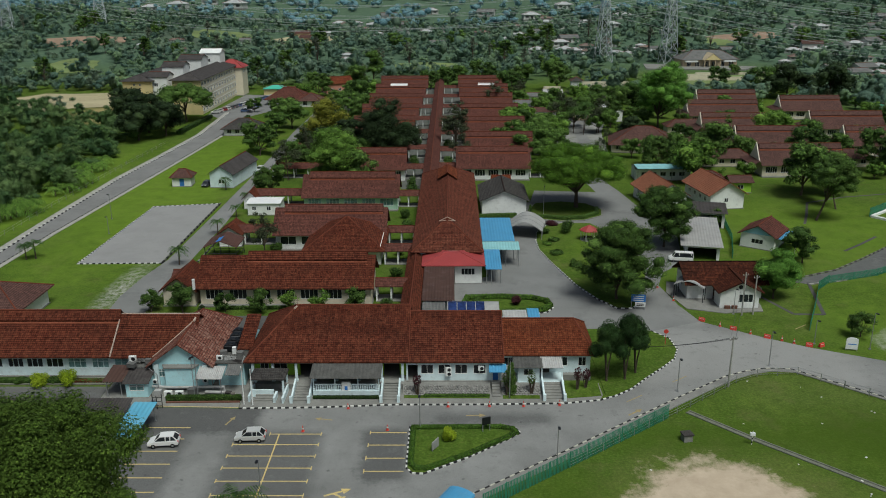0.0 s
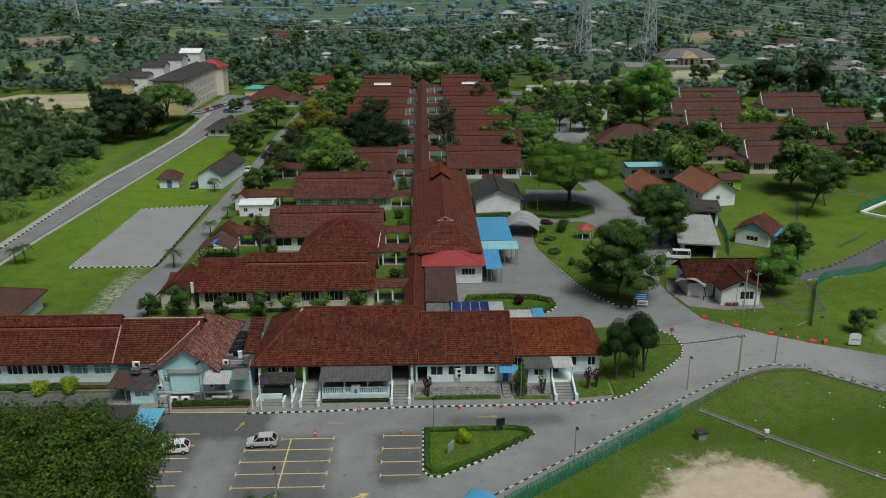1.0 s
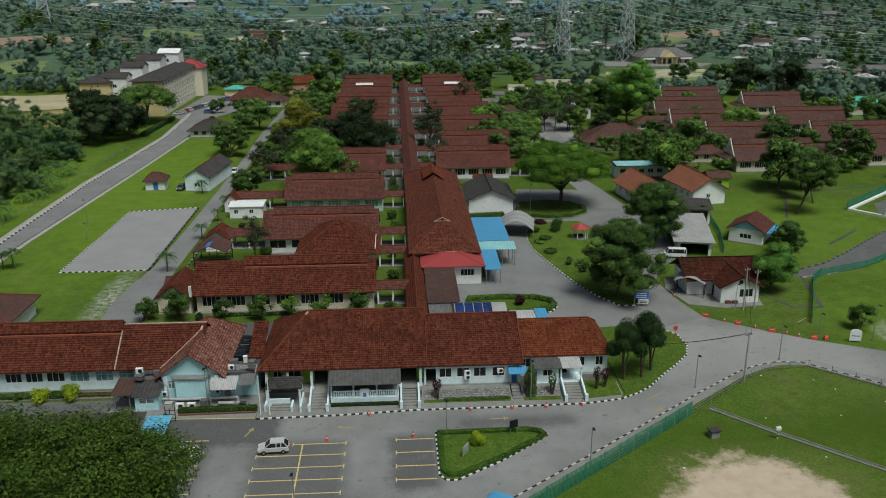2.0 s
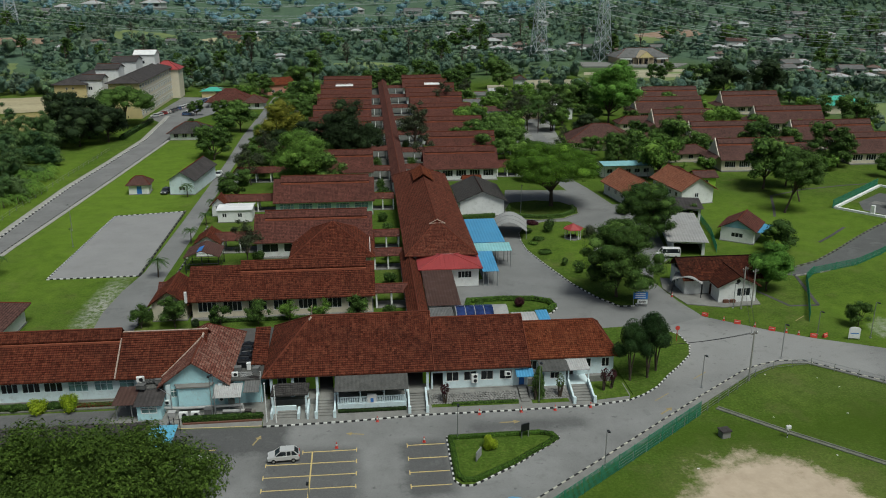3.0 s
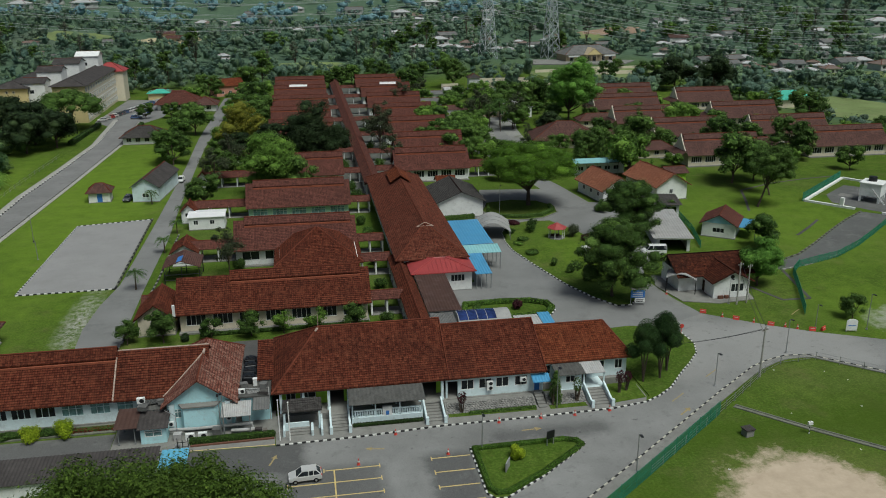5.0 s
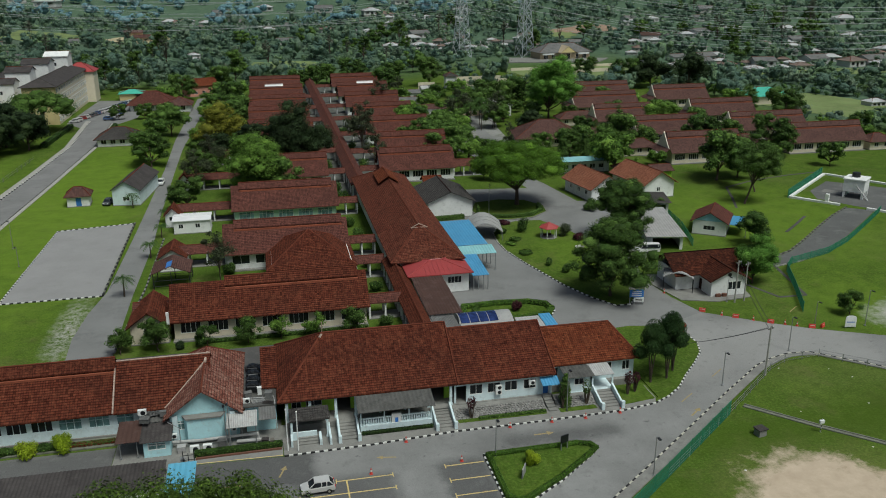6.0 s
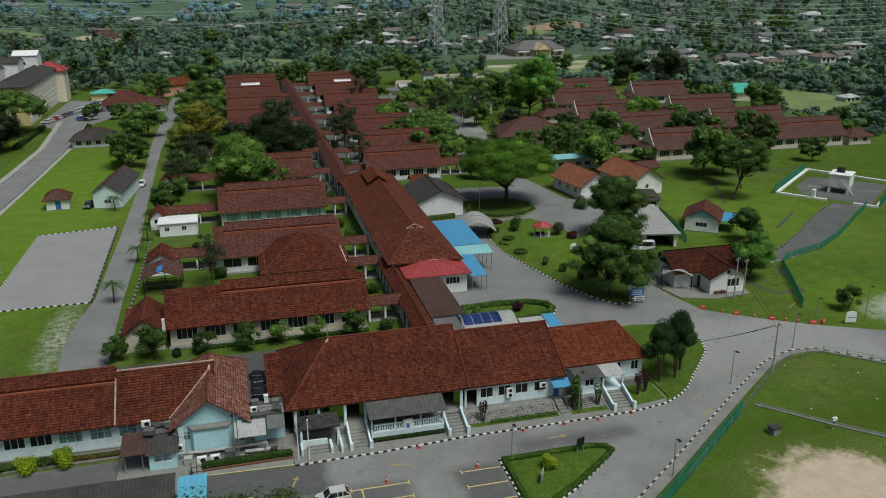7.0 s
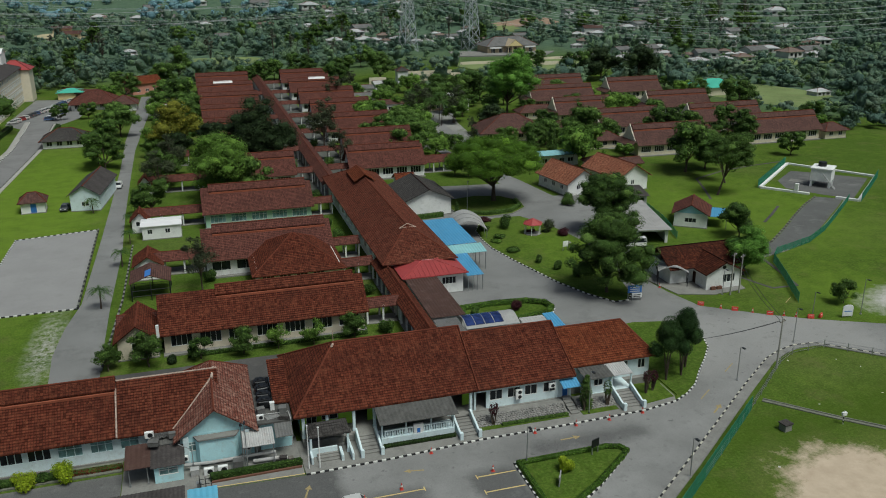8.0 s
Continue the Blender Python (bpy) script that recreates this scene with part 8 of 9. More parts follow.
# bare-stemmed shrubs against the front wall
for i, (x, y, h, n) in enumerate(((-4.6, 103.0, 3.0, 9), (7.6, 102.9, 3.6, 7), (10.9, 103.2, 3.4, 8), (17.4, 104.6, 3.2, 9), (18.6, 105.0, 2.8, 8))):
    o = thing("stem_plant", x, y, 0.1, 0, "tall dark shrub with bare stems by the wall", "shrub")
    rr = random.Random(i)
    for k in range(n):
        a = rr.random() * 6.28
        bm = bmesh.new()
        tube(bm, [(rr.random() * 0.3 - 0.15, rr.random() * 0.3 - 0.15, 0), (0.5 * math.cos(a), 0.4 * math.sin(a), h * (0.6 + 0.4 * rr.random()))], 0.07, 5, 0.04)
        part("stem", bm, "trunk", o)
    q = leaf_cloud(np.random.default_rng(i), [(0, 0, h * 0.75, 0.6, 0.5, h * 0.3)], 150, 0.14)
    c = new("foliage", leaf_mesh("foliage", q, "leaf_purple" if i in (0, 3, 4) else "leaf_deep"))
    c.parent = o
plant(T_COL, 8.2, 103.6, 0.5, 0, "slim dark conifer by the front wall")
# hedges
hedge("island_hedge", [(p[0] * 0.93 + 0.1, 91 + (p[1] - 91) * 0.88) for p in ISLE], 0.62, 0.6, "leaf_bright3", "clipped green hedge round the triangular island", True, 2, 0.085, 190)
hedge("oval_hedge", [(9 + (p[0] - 9) * 0.93, 135 + (p[1] - 135) * 0.86) for p in OVAL], 0.9, 0.95, "leaf_bright3", "thick clipped green hedge round the oval lawn", True, 3, 0.1, 200)
hedge("front_hedge", [(-38.0, 101.5), (-28.6, 101.6)], 0.8, 0.9, "leaf_deep", "dark clipped hedge before the service yard", seed=4, size=0.09, dense=170)
hedge("porch_hedge", [(-18.4, 102.0), (-10.0, 102.0)], 0.5, 0.55, "leaf_dark", "low dark hedge under the porch balustrade", seed=5, size=0.09, dense=170)
hedge("bank_hedge", [(-3.4, 102.6), (5.0, 102.6)], 0.5, 0.45, "leaf_deep", "low dark hedge below the rubble wall", seed=6, size=0.09, dense=170)
hedge("flower_border", [(-53.4, 107.0), (-48.2, 107.0)], 0.9, 0.5, "leaf_rust", "low border of rusty red foliage", seed=17, size=0.09, dense=170, category="shrub")
hedge("bed_hedge", [(-69, 106.9), (-54.6, 106.9)], 1.1, 0.75, "leaf_deep", "low dark hedge along the flower bed", seed=7, size=0.09, dense=170)
hedge("ward_hedge", [(-40, 134.0), (-14, 134.2)], 0.6, 0.6, "leaf_deep", "low dark hedge before the ward wing", seed=8, dense=40)
hedge("isle_ring_hedge", [(20.8, 190), (26, 188.2), (31, 189), (34.6, 192.5), (35.2, 196.5)], 0.9, 1.0, "leaf_deep", "dark clipped hedge under the spreading tree", seed=9, dense=45)
hedge("hall_hedge", [(7.2, 189.6), (15, 190.4)], 1.0, 1.2, "leaf_deep", "dark clipped hedge before the white hall", seed=10, dense=45)
hedge("road_hedge", [(-80.8, 305), (-81.2, 335)], 1.6, 1.3, "leaf_dark", "dark hedge along the road", seed=11, dense=40, size=0.25)
hedge("bank_row", [(-98, 300), (-96.6, 335)], 2.0, 1.6, "leaf_dark", "dark hedge along the road", seed=12, dense=40, size=0.25)
bm = bmesh.new()
slab(bm, [(-70.0, 106.1), (-47.75, 106.1), (-47.75, 108.25), (-70.0, 108.25)], 0, 0.16)
solid("flower_bed", bm, "drain_mix", "raised planting bed along the aqua wall", "flower bed", kind="structure")
bm = bmesh.new()
slab(bm, [(-38.2, 100.75), (-28.3, 100.9), (-28.3, 101.15), (-38.2, 101.0)], 0, 0.28)
solid("planter_edge", bm, "red_brick", "low red-brown brick planter edge", "planter", kind="structure")


# ---- woods, fields and village behind ----
def woods(name, label, spots, material, per, seed, lumps_each=5, leaf=0.3, core=0.8):
    """Many trees in one mesh, each a group of leafy masses; spots: x, y, height, radius."""
    r = np.random.default_rng(seed)
    lumps = []
    for x, y, h, rad in spots:
        z = terrain(x, y)
        lumps.append((x, y, z + h * 0.5, rad * 0.66, rad * 0.66, h * 0.42))
        for k in range(lumps_each):
            a = 6.28 * (k + r.random()) / lumps_each
            e = rad * (0.35 + 0.35 * r.random())
            s = rad * (0.26 + 0.22 * r.random())
            lumps.append((x + e * math.cos(a), y + e * math.sin(a), z + h * (0.35 + 0.55 * r.random()), s, s, s * (0.6 + 0.3 * r.random())))
    q = leaf_cloud(r, lumps, per, leaf, 0.4, 0.85, 0.2)
    ob = new(name, leaf_mesh(name, q, material, lumps, r, core))
    return tagged(ob, label, "forest", kind="stuff")


# open ground: x, y, half width, half depth
FIELDS = [("tan_field", -172, 382, 34, 26, "dry_field", "dry tan field beside the apartments"), ("earth_terrace", -250, 592, 30, 26, "earth", "bare terraced earth slope"), ("pale_meadow", -224, 494, 20, 26, "pale_field", "pale green meadow beyond the houses"), ("crop_rows", -188, 458, 13, 12, "pale_field", "light green crop plot"), ("back_meadow", -16, 518, 26, 17, "pale_field", "pale grass field behind the wings"),
          ("villa_lawn", 145, 428, 46, 24, "pale_field", "pale lawn before the villa"), ("hill_clearing", 206, 606, 26, 15, "earth", "tan clearing on the wooded hill"), ("bare_patch", -112, 655, 22, 34, "dry_field", "dry tan plot among trees"), ("slope_patch", 183, 592, 9, 16, "pale_field", "pale grassy slope between trees"), ("east_meadow", 196, 318, 24, 34, "pale_field", "rough green meadow behind the helipad"), ("village_green", 262, 404, 46, 10, "pale_field", "pale grass before the village"), ("west_slope", -178, 655, 26, 30, "pale_field", "pale green slope with few trees")]
for name, fx, fy, rx, ry, mat, lab in FIELDS:
    bm = bmesh.new()
    rf = random.Random(fx)
    wob = [1 + 0.22 * rf.uniform(-1, 1) for k in range(20)]
    rings = []
    for k in range(6):
        ring = []
        for j in range(20):
            a, e = 2 * math.pi * j / 20, k / 5 * wob[j]
            x, y = fx + rx * e * math.cos(a), fy + ry * e * math.sin(a)
            ring.append(bm.verts.new((x, y, terrain(x, y) + 0.25)))
        rings.append(ring)
    for r0, r1 in zip(rings[1:], rings[2:]):
        for j in range(20):
            bm.faces.new((r0[j], r1[j], r1[(j + 1) % 20], r0[(j + 1) % 20]))
    bm.faces.new(rings[1])
    for v in rings[0]:
        bm.verts.remove(v)
    bmesh.ops.recalc_face_normals(bm, faces=bm.faces)
    solid(name, bm, mat, lab, "field", kind="structure")

# village houses: x, y, turn, pattern, size
VILLAGE = [(247, 548, 10, 0, 1), (260, 555, -20, 1, 1), (272, 560, 15, 0, 1.1), (221, 459, 20, 0, 1.1), (235, 470, -15, 1, 0.9), (216, 426, 5, 3, 1), (241, 431, -10, 0, 1.1), (239, 411, 15, 1, 0.9), (253, 414, -5, 3, 1), (273, 432, 10, 0, 1.2), (289, 440, -15, 1, 1.1), (288, 420, 10, 3, 1.3), (304, 425, 5, 0, 1.2), (178, 452, -10, 1, 0.8), (206, 463, 15, 0, 0.9), (263, 618, 10, 1, 1), (296, 610, -10, 0, 1), (302, 568, 20, 1, 1.1), (405, 586, -10, 1, 1.6), (248, 624, 15, 0, 1), (218, 312, 5, 1, 0.8),
           (244, 612, 10, 1, 1), (228, 545, -12, 4, 1), (209, 440, 8, 0, 1), (75, 593, 5, 1, 1.2), (57, 568, -10, 1, 1.1), (55, 634, 15, 0, 1), (74, 557, 10, 1, 1.1), (39, 642, -15, 1, 1), (73, 790, 5, 1, 1.6), (34, 831, -10, 0, 1.5), (82, 765, 15, 3, 1.4), (51, 663, 5, 1, 1.2), (90, 571, -15, 3, 1), (83, 610, 10, 0, 1.2), (95, 552, 5, 1, 1), (105, 601, -10, 3, 1.1), (-118, 682, 5, 2, 1.1), (-108, 652, -10, 2, 1), (-68, 562, 15, 1, 0.8), (-102, 794, 0, 1, 1.3), (-60, 840, 10, 0, 1.4), (-88, 798, -10, 1, 1.2), (-66, 541, 5, 1, 0.8), (-150, 622, 10, 0, 0.9), (-96, 785, -5, 3, 1.2), (-71, 786, 8, 1, 1.2), (-45, 786, -10, 0, 1.2),
           (-274, 792, 10, 1, 1.5), (-258, 822, -15, 1, 1.7), (-242, 874, 10, 1, 1.6), (-212, 855, -10, 1, 2.0), (-280, 759, 5, 0, 1.3), (-205, 566, 10, 1, 0.8), (-20, 700, 5, 1, 1.2), (0, 745, -10, 0, 1.3), (25, 700, 15, 3, 1.2), (130, 700, 5, 1, 1.2), (115, 650, -15, 0, 1.1), (150, 760, 10, 1, 1.4), (-10, 620, 5, 0, 1), (20, 600, -10, 3, 1), (-20, 860, 5, 1, 1.5), (110, 850, 10, 1, 1.6), (160, 640, 0, 1, 1), (320, 520, 10, 0, 1.1), (350, 470, -10, 1, 1.2), (330, 455, 15, 3, 1.1), (340, 560, 5, 1, 1.2), (320, 640, -10, 0, 1.2), (370, 530, 10, 1, 1.2)]

rv = random.Random(61)
for cx, cy, sx, sy, n in ((118, 560, 40, 30, 16), (60, 700, 60, 60, 14), (250, 430, 60, 22, 12), (210, 520, 40, 30, 8), (330, 500, 50, 50, 10), (-60, 720, 50, 50, 8), (-190, 560, 30, 40, 6)):
    for i in range(n):
        VILLAGE.append((round(cx + rv.uniform(-sx, sx)), round(cy + rv.uniform(-sy, sy)), rv.randrange(-40, 40), rv.choice((0, 1, 1, 3, 1)), rv.uniform(0.6, 0.95)))


def village_house(wm, rm, w, d, h, seed):
    return house("village_house", "small village house among trees", 0, 0, 0, w, d, h, d * 0.2, "hip" if seed % 2 else "x", wm, rm, 0.6, south=[(w * 0.12, w * 0.3, 1.0, 2.4, "gap"), (w * 0.42, w * 0.56, 0.1, 2.3, "gap"), (w * 0.68, w * 0.88, 1.0, 2.4, "gap")], z=0.0, group="village houses")


protos = [village_house(*a) for a in (("village_wall", "metal_grey", 12, 9, 3.4, 0), ("village_wall", "village_roof", 11, 8, 3.2, 1), ("tan", "tile_brown", 13, 9, 3.6, 2), ("village_wall", "village_rust", 10, 8, 3.2, 3), ("village_wall", "metal_brown", 14, 9, 5.6, 4))]
KINDS = ("pale house with a grey sheet roof among trees", "small house with a faded pale roof among trees", "cream house with a brown tiled roof among trees", "small house with a rusted sheet roof among trees", "two-storey house with a brown roof among trees")
for x, y, rz, k, s in VILLAGE:
    c = copy_thing(protos[k], pose(x, y, terrain(x, y) - 0.2, 0, 0, rz) @ Matrix.Diagonal((s * 0.88, s * 0.88, s * 0.85, 1)))
    tagged(c, KINDS[k], "house", "village houses")
for p in protos:
    away(p)


def clear(x, y, rad=4.0):
    """True where buildings, fields and the villa leave no trees."""
    if (90 < x < 190 and 405 < y < 500) or (-160 < x < -90 and 330 < y < 410) or (-30 < x < 60 and 432 < y < 452):
        return True
    for f in FIELDS:
        if ((x - f[1]) / (f[3] + rad)) ** 2 + ((y - f[2]) / (f[4] + rad)) ** 2 < 1:
            return True
    for hx, hy, rz, k, s in VILLAGE:
        if abs(x - hx) < 5.5 * s + rad * 0.4 and -(4 + hy * 0.009) * s - rad * 0.6 < y - hy < 6 * s + rad * 0.5:
            return True
    return False


rs = np.random.default_rng(77)
near, mid_w, farw = [], [], []
while len(near) < 330:
    y = 160 + 205 * rs.random() ** 0.8
    x = -97 - (0.56 * y - 77) * rs.random()
    if x > -102 - (4 * math.sin(y * 0.05) + 3) or (y > 315 and x > -145 and x < -98) or clear(x, y):
        continue
    near.append((x, y, 2.5 + 7.0 * rs.random() ** 1.4 + min(4, (-x - 97) * 0.06), 1.6 + 2.9 * rs.random()))
while len(mid_w) < 4300:
    y = 235 + 565 * rs.random() ** 0.8
    x = -0.6 * y + 1.6 * y * rs.random()
    inside = (-90 < x < 62 and y < 432) or (62 <= x < 166 and y < 362) or (x < 166 and y < 300)
    big = rs.random() ** 2.2
    rad = 2.2 + 5.0 * big
    if inside or clear(x, y, rad) or (x < -90 and y < 350 and x > -230) or (noise.noise((x / 60, y / 60, 4.0)) < -0.3 and rs.random() < 0.6):
        continue
    mid_w.append((x, y, rad * (1.0 + 1.3 * rs.random() ** 2) + 1.0, rad))
while len(farw) < 2500:
    y = 760 + 1500 * rs.random() ** 1.25
    x = -0.6 * y + 1.6 * y * rs.random()
    rad = 4.0 + 8.0 * rs.random() ** 1.8
    if clear(x, y, rad) or (noise.noise((x / 110, y / 110, 2.0)) < -0.25 and rs.random() < 0.7):
        continue
    farw.append((x, y, rad * (1.0 + 0.5 * rs.random()), rad))
scrub = []
while len(scrub) < 850:
    x, y = 152 + 190 * rs.random(), 262 + 190 * rs.random()
    if clear(x, y, 0.5) or (x < 170 and y < 372) or (x > 120 and y < 262 + (x - 152) * 0.2 and x < 180):
        continue
    rad = 0.9 + 2.0 * rs.random() ** 2
    scrub.append((x, y, rad * (1.0 + 0.5 * rs.random()) + 0.4, rad))
woods("scrub", "low scrub and bushes on rough ground", scrub, "leaf_under", 26, 15, 2, 0.26, 0.65)
woods("undergrowth", "dense tropical undergrowth beside the road", near, "leaf_under", 110, 5, 6, 0.21, 0.65)
woods("woodland", "mixed woodland behind the grounds", mid_w, "leaf_wood_hazed", 20, 6, 4, 0.46, 0.66)
woods("forest", "dense forest covering distant hills", farw, "leaf_far_hazed", 12, 7, 3, 1.0, 0.7)
# single tall trees standing over the woodland
F_DARK = tree_maker(41, 15, 5.0, 4.0, 24, 60, 0.36, "leaf_deep", trunk=0.3, fill=0.75, core=0.7)
F_THIN = tree_maker(42, 17, 3.4, 6.0, 18, 60, 0.26, "leaf_twig", trunk=0.25, fill=0.2)
F_MID = tree_maker(43, 13, 5.6, 3.0, 26, 60, 0.36, "leaf_mid", trunk=0.3, fill=0.75, core=0.7)
rt = random.Random(8)
made = 0
while made < 75:
    y = rt.uniform(432, 640)
    x = rt.uniform(-0.5, 0.66) * y
    if clear(x, y, 5) or (x > 62 and y < 470 and x < 175):
        continue
    src, lab = rt.choice(((F_DARK, "tall dark tree standing over woodland"), (F_THIN, "tall thin grey-green tree over woodland"), (F_MID, "broad green tree standing over woodland")))
    plant(src, x, y, rt.uniform(0.7, 1.25), rt.random() * 360, lab, group="woodland trees")
    made += 1
for p in (T_ROUND, T_DARK, T_BRIGHT, T_TALL, T_BLACK, T_UMB, T_COL, T_BARE, T_SMALL, T_SMALLB, T_FLOWER, PALM, COCONUT, BANANA, F_DARK, F_THIN, F_MID):
    away(p)


# ---- vehicles ----
def car_maker(paint, kind="hatch"):
    """A small car at the origin, its nose to -x."""
    o = thing("car")
    L, W, H = (3.7, 1.62, 1.5) if kind == "hatch" else (4.7, 1.75, 2.0)
    if kind == "hatch":
        prof = [(-1.85, 0.35), (-1.82, 0.72), (-1.1, 0.92), (-0.98, 0.94), (1.72, 0.96), (1.84, 0.7), (1.82, 0.35)]
        cab = [(-1.0, 0.93, 0.0), (-0.35, 1.44, 0.16), (1.2, 1.47, 0.16), (1.72, 0.95, 0.03)]
    else:
        prof = [(-2.3, 0.4), (-2.28, 0.85), (-1.75, 1.1), (-1.6, 1.12), (2.32, 1.12), (2.34, 0.8), (2.3, 0.4)]
        cab = [(-1.65, 1.11, 0.0), (-1.1, 1.92, 0.12), (2.2, 1.95, 0.12), (2.32, 1.1, 0.02)]
    bm = bmesh.new()
    hw = W / 2
    f = [bm.verts.new((x, -hw, z)) for x, z in prof]
    g = [bm.verts.new((x, hw, z)) for x, z in prof]
    bm.faces.new(f)
    bm.faces.new(g[::-1])
    for i in range(len(prof)):
        j = (i + 1) % len(prof)
        bm.faces.new((f[j], f[i], g[i], g[j]))
    bmesh.ops.recalc_face_normals(bm, faces=bm.faces[:])
    bmesh.ops.bevel(bm, geom=bm.edges[:], offset=0.06, segments=2, affect="EDGES")
    body = part("body", bm, paint, o)
    bm = bmesh.new()
    f = [bm.verts.new((x, -hw + 0.06 + i, z)) for x, z, i in cab]
    g = [bm.verts.new((x, hw - 0.06 - i, z)) for x, z, i in cab]
    bm.faces.new(f)
    bm.faces.new(g[::-1])
    for i in range(4):
        j = (i + 1) % 4
        bm.faces.new((f[j], f[i], g[i], g[j]))
    bmesh.ops.recalc_face_normals(bm, faces=bm.faces[:])
    part("cabin_glass", bm, "glass_dark", o)
    bm = bmesh.new()
    a, b = cab[1], cab[2]
    box(bm, a[0] - 0.05, b[0] + 0.08, -hw + 0.2, hw - 0.2, a[1] - 0.03, b[1] + 0.03)
    for s in (-1, 1):
        for xa in (a[0] + 0.65, b[0] - 0.35):
            box(bm, xa, xa + 0.1, s * (hw - 0.13) - 0.08, s * (hw - 0.13) + 0.08, a[1] - 0.5, a[1])
        tube(bm, [(cab[0][0], s * (hw - 0.07), cab[0][1]), (a[0], s * (hw - 0.22), a[1])], 0.045, 5)
        tube(bm, [(cab[3][0], s * (hw - 0.09), cab[3][1]), (b[0], s * (hw - 0.22), b[1])], 0.06, 5)
    part("roof", bm, paint, o)
    for x in (-L * 0.31, L * 0.31):
        for s in (-1, 1):
            bm = bmesh.new()
            bmesh.ops.create_cone(bm, cap_ends=True, segments=14, radius1=0.29, radius2=0.29, depth=0.2, matrix=Matrix.Translation((x, s * (hw - 0.08), 0.3)) @ Matrix.Rotation(radians(90), 4, "X"))
            w = part("wheel", bm, "rubber", o)
            bm = bmesh.new()
            bmesh.ops.create_cone(bm, cap_ends=True, segments=12, radius1=0.14, radius2=0.14, depth=0.02, matrix=Matrix.Translation((x, s * (hw + 0.03), 0.3)) @ Matrix.Rotation(radians(90), 4, "X"))
            part("rim", bm, "steel", w)
    for s in (-1, 1):
        bm = bmesh.new()
        box(bm, -L / 2 - 0.01, -L / 2 + 0.15, s * (hw - 0.32) - 0.15, s * (hw - 0.32) + 0.15, 0.6, 0.74)
        part("headlight", bm, "metal_white", o)
        bm = bmesh.new()
        box(bm, L / 2 - 0.1, L / 2 + 0.01, s * (hw - 0.16) - 0.08, s * (hw - 0.16) + 0.08, 0.68, 0.95)
        part("tail_light", bm, "red_plastic", o)
    return o


CARS = {k: car_maker("car_" + k) for k in ("silver", "white", "blue", "red", "grey")}
VAN = car_maker("car_white", "van")


def park(kind, x, y, rz, label, group="", z=0.03):
    src = VAN if kind == "van" else CARS[kind]
    return tagged(copy_thing(src, pose(x, y, z, 0, 0, rz)), label, "van" if kind == "van" else "car", group)


park("silver", -24.7, 91.6, 3, "small silver hatchback parked on the bay lines")
park("white", -35.0, 90.4, 6, "small white hatchback parked beside the big tree")
park("van", 45.6, 158.6, -10, "white van parked under trees")
park("grey", -66.4, 221.8, 80, "dark grey car parked beside the store")
park("white", -55.8, 240.0, 85, "white car parked beside the store")
rc = random.Random(9)
for i in range(17):
    park(rc.choice(["white", "white", "silver", "silver", "grey", "blue", "red"]), -97.6 + i * 0.85, 347 + i * 2.9, 8 + rc.random() * 8, "car in the apartment car park", "apartment car park")
for i in range(6):
    park(rc.choice(["white", "silver", "grey", "blue"]), -86 + i * 0.4, 350 + i * 3.0, 185, "car in the apartment car park", "apartment car park")
for i in range(4):
    park(rc.choice(["white", "silver", "grey"]), -47 + i * 2.6, 283 + i, 85, "car parked under trees", "cars under trees")
for c in (*CARS.values(), VAN):
    away(c)


# ---- street furniture ----
def lamp_post(x, y, h, label="slim grey lamp post", arm=0.5, rz=0.0):
    o = thing("lamp_post", x, y, 0, rz, label, "lamp post", "lamp posts")
    bm = bmesh.new()
    tube(bm, [(0, 0, 0), (0, 0, h)], 0.07, 7, 0.045)
    box(bm, -0.15, 0.15, -0.15, 0.15, 0, 0.15)
    part("pole", bm, "steel", o)
    bm = bmesh.new()
    tube(bm, [(0, 0, h - 0.05), (0, -arm, h + 0.1)], 0.035, 5)
    part("arm", bm, "steel", o)
    bm = bmesh.new()
    box(bm, -0.14, 0.14, -arm - 0.4, -arm + 0.1, h + 0.05, h + 0.17)
    part("lamp_head", bm, "black", o)


for x, y, h in ((-3.9, 94.0, 5.0), (12.4, 86.4, 5.0), (31.0, 104.2, 5.0), (46.3, 112.0, 5.5), (63.6, 117.6, 6.0), (-21.0, 80.2, 4.5), (-34.2, 102.0, 6.5), (7.9, 102.2, 6.0), (47.4, 131.5, 4.6), (56, 119.6, 4), (22, 193, 7), (-76, 178, 4), (-97.4, 150, 6), (-80.0, 190, 6)):
    lamp_post(x, y, h)
for x, y, h in ((-27.6, 100.4, 5.5), (-26.4, 100.2, 5.2)):
    o = thing("flag_pole", x, y, 0.1, 0, "slim white flag pole before the building", "flag pole")
    bm = bmesh.new()
    tube(bm, [(0, 0, 0), (0, 0, h)], 0.09, 7, 0.05)
    part("pole", bm, "white", o)
    bm = bmesh.new()
    bmesh.ops.create_icosphere(bm, subdivisions=1, radius=0.12, matrix=Matrix.Translation((0, 0, h)))
    part("finial", bm, "white", o)
lamp_post(-34.6, 101.9, 6.2, "dark lamp post with a white lamp head", 0.2)


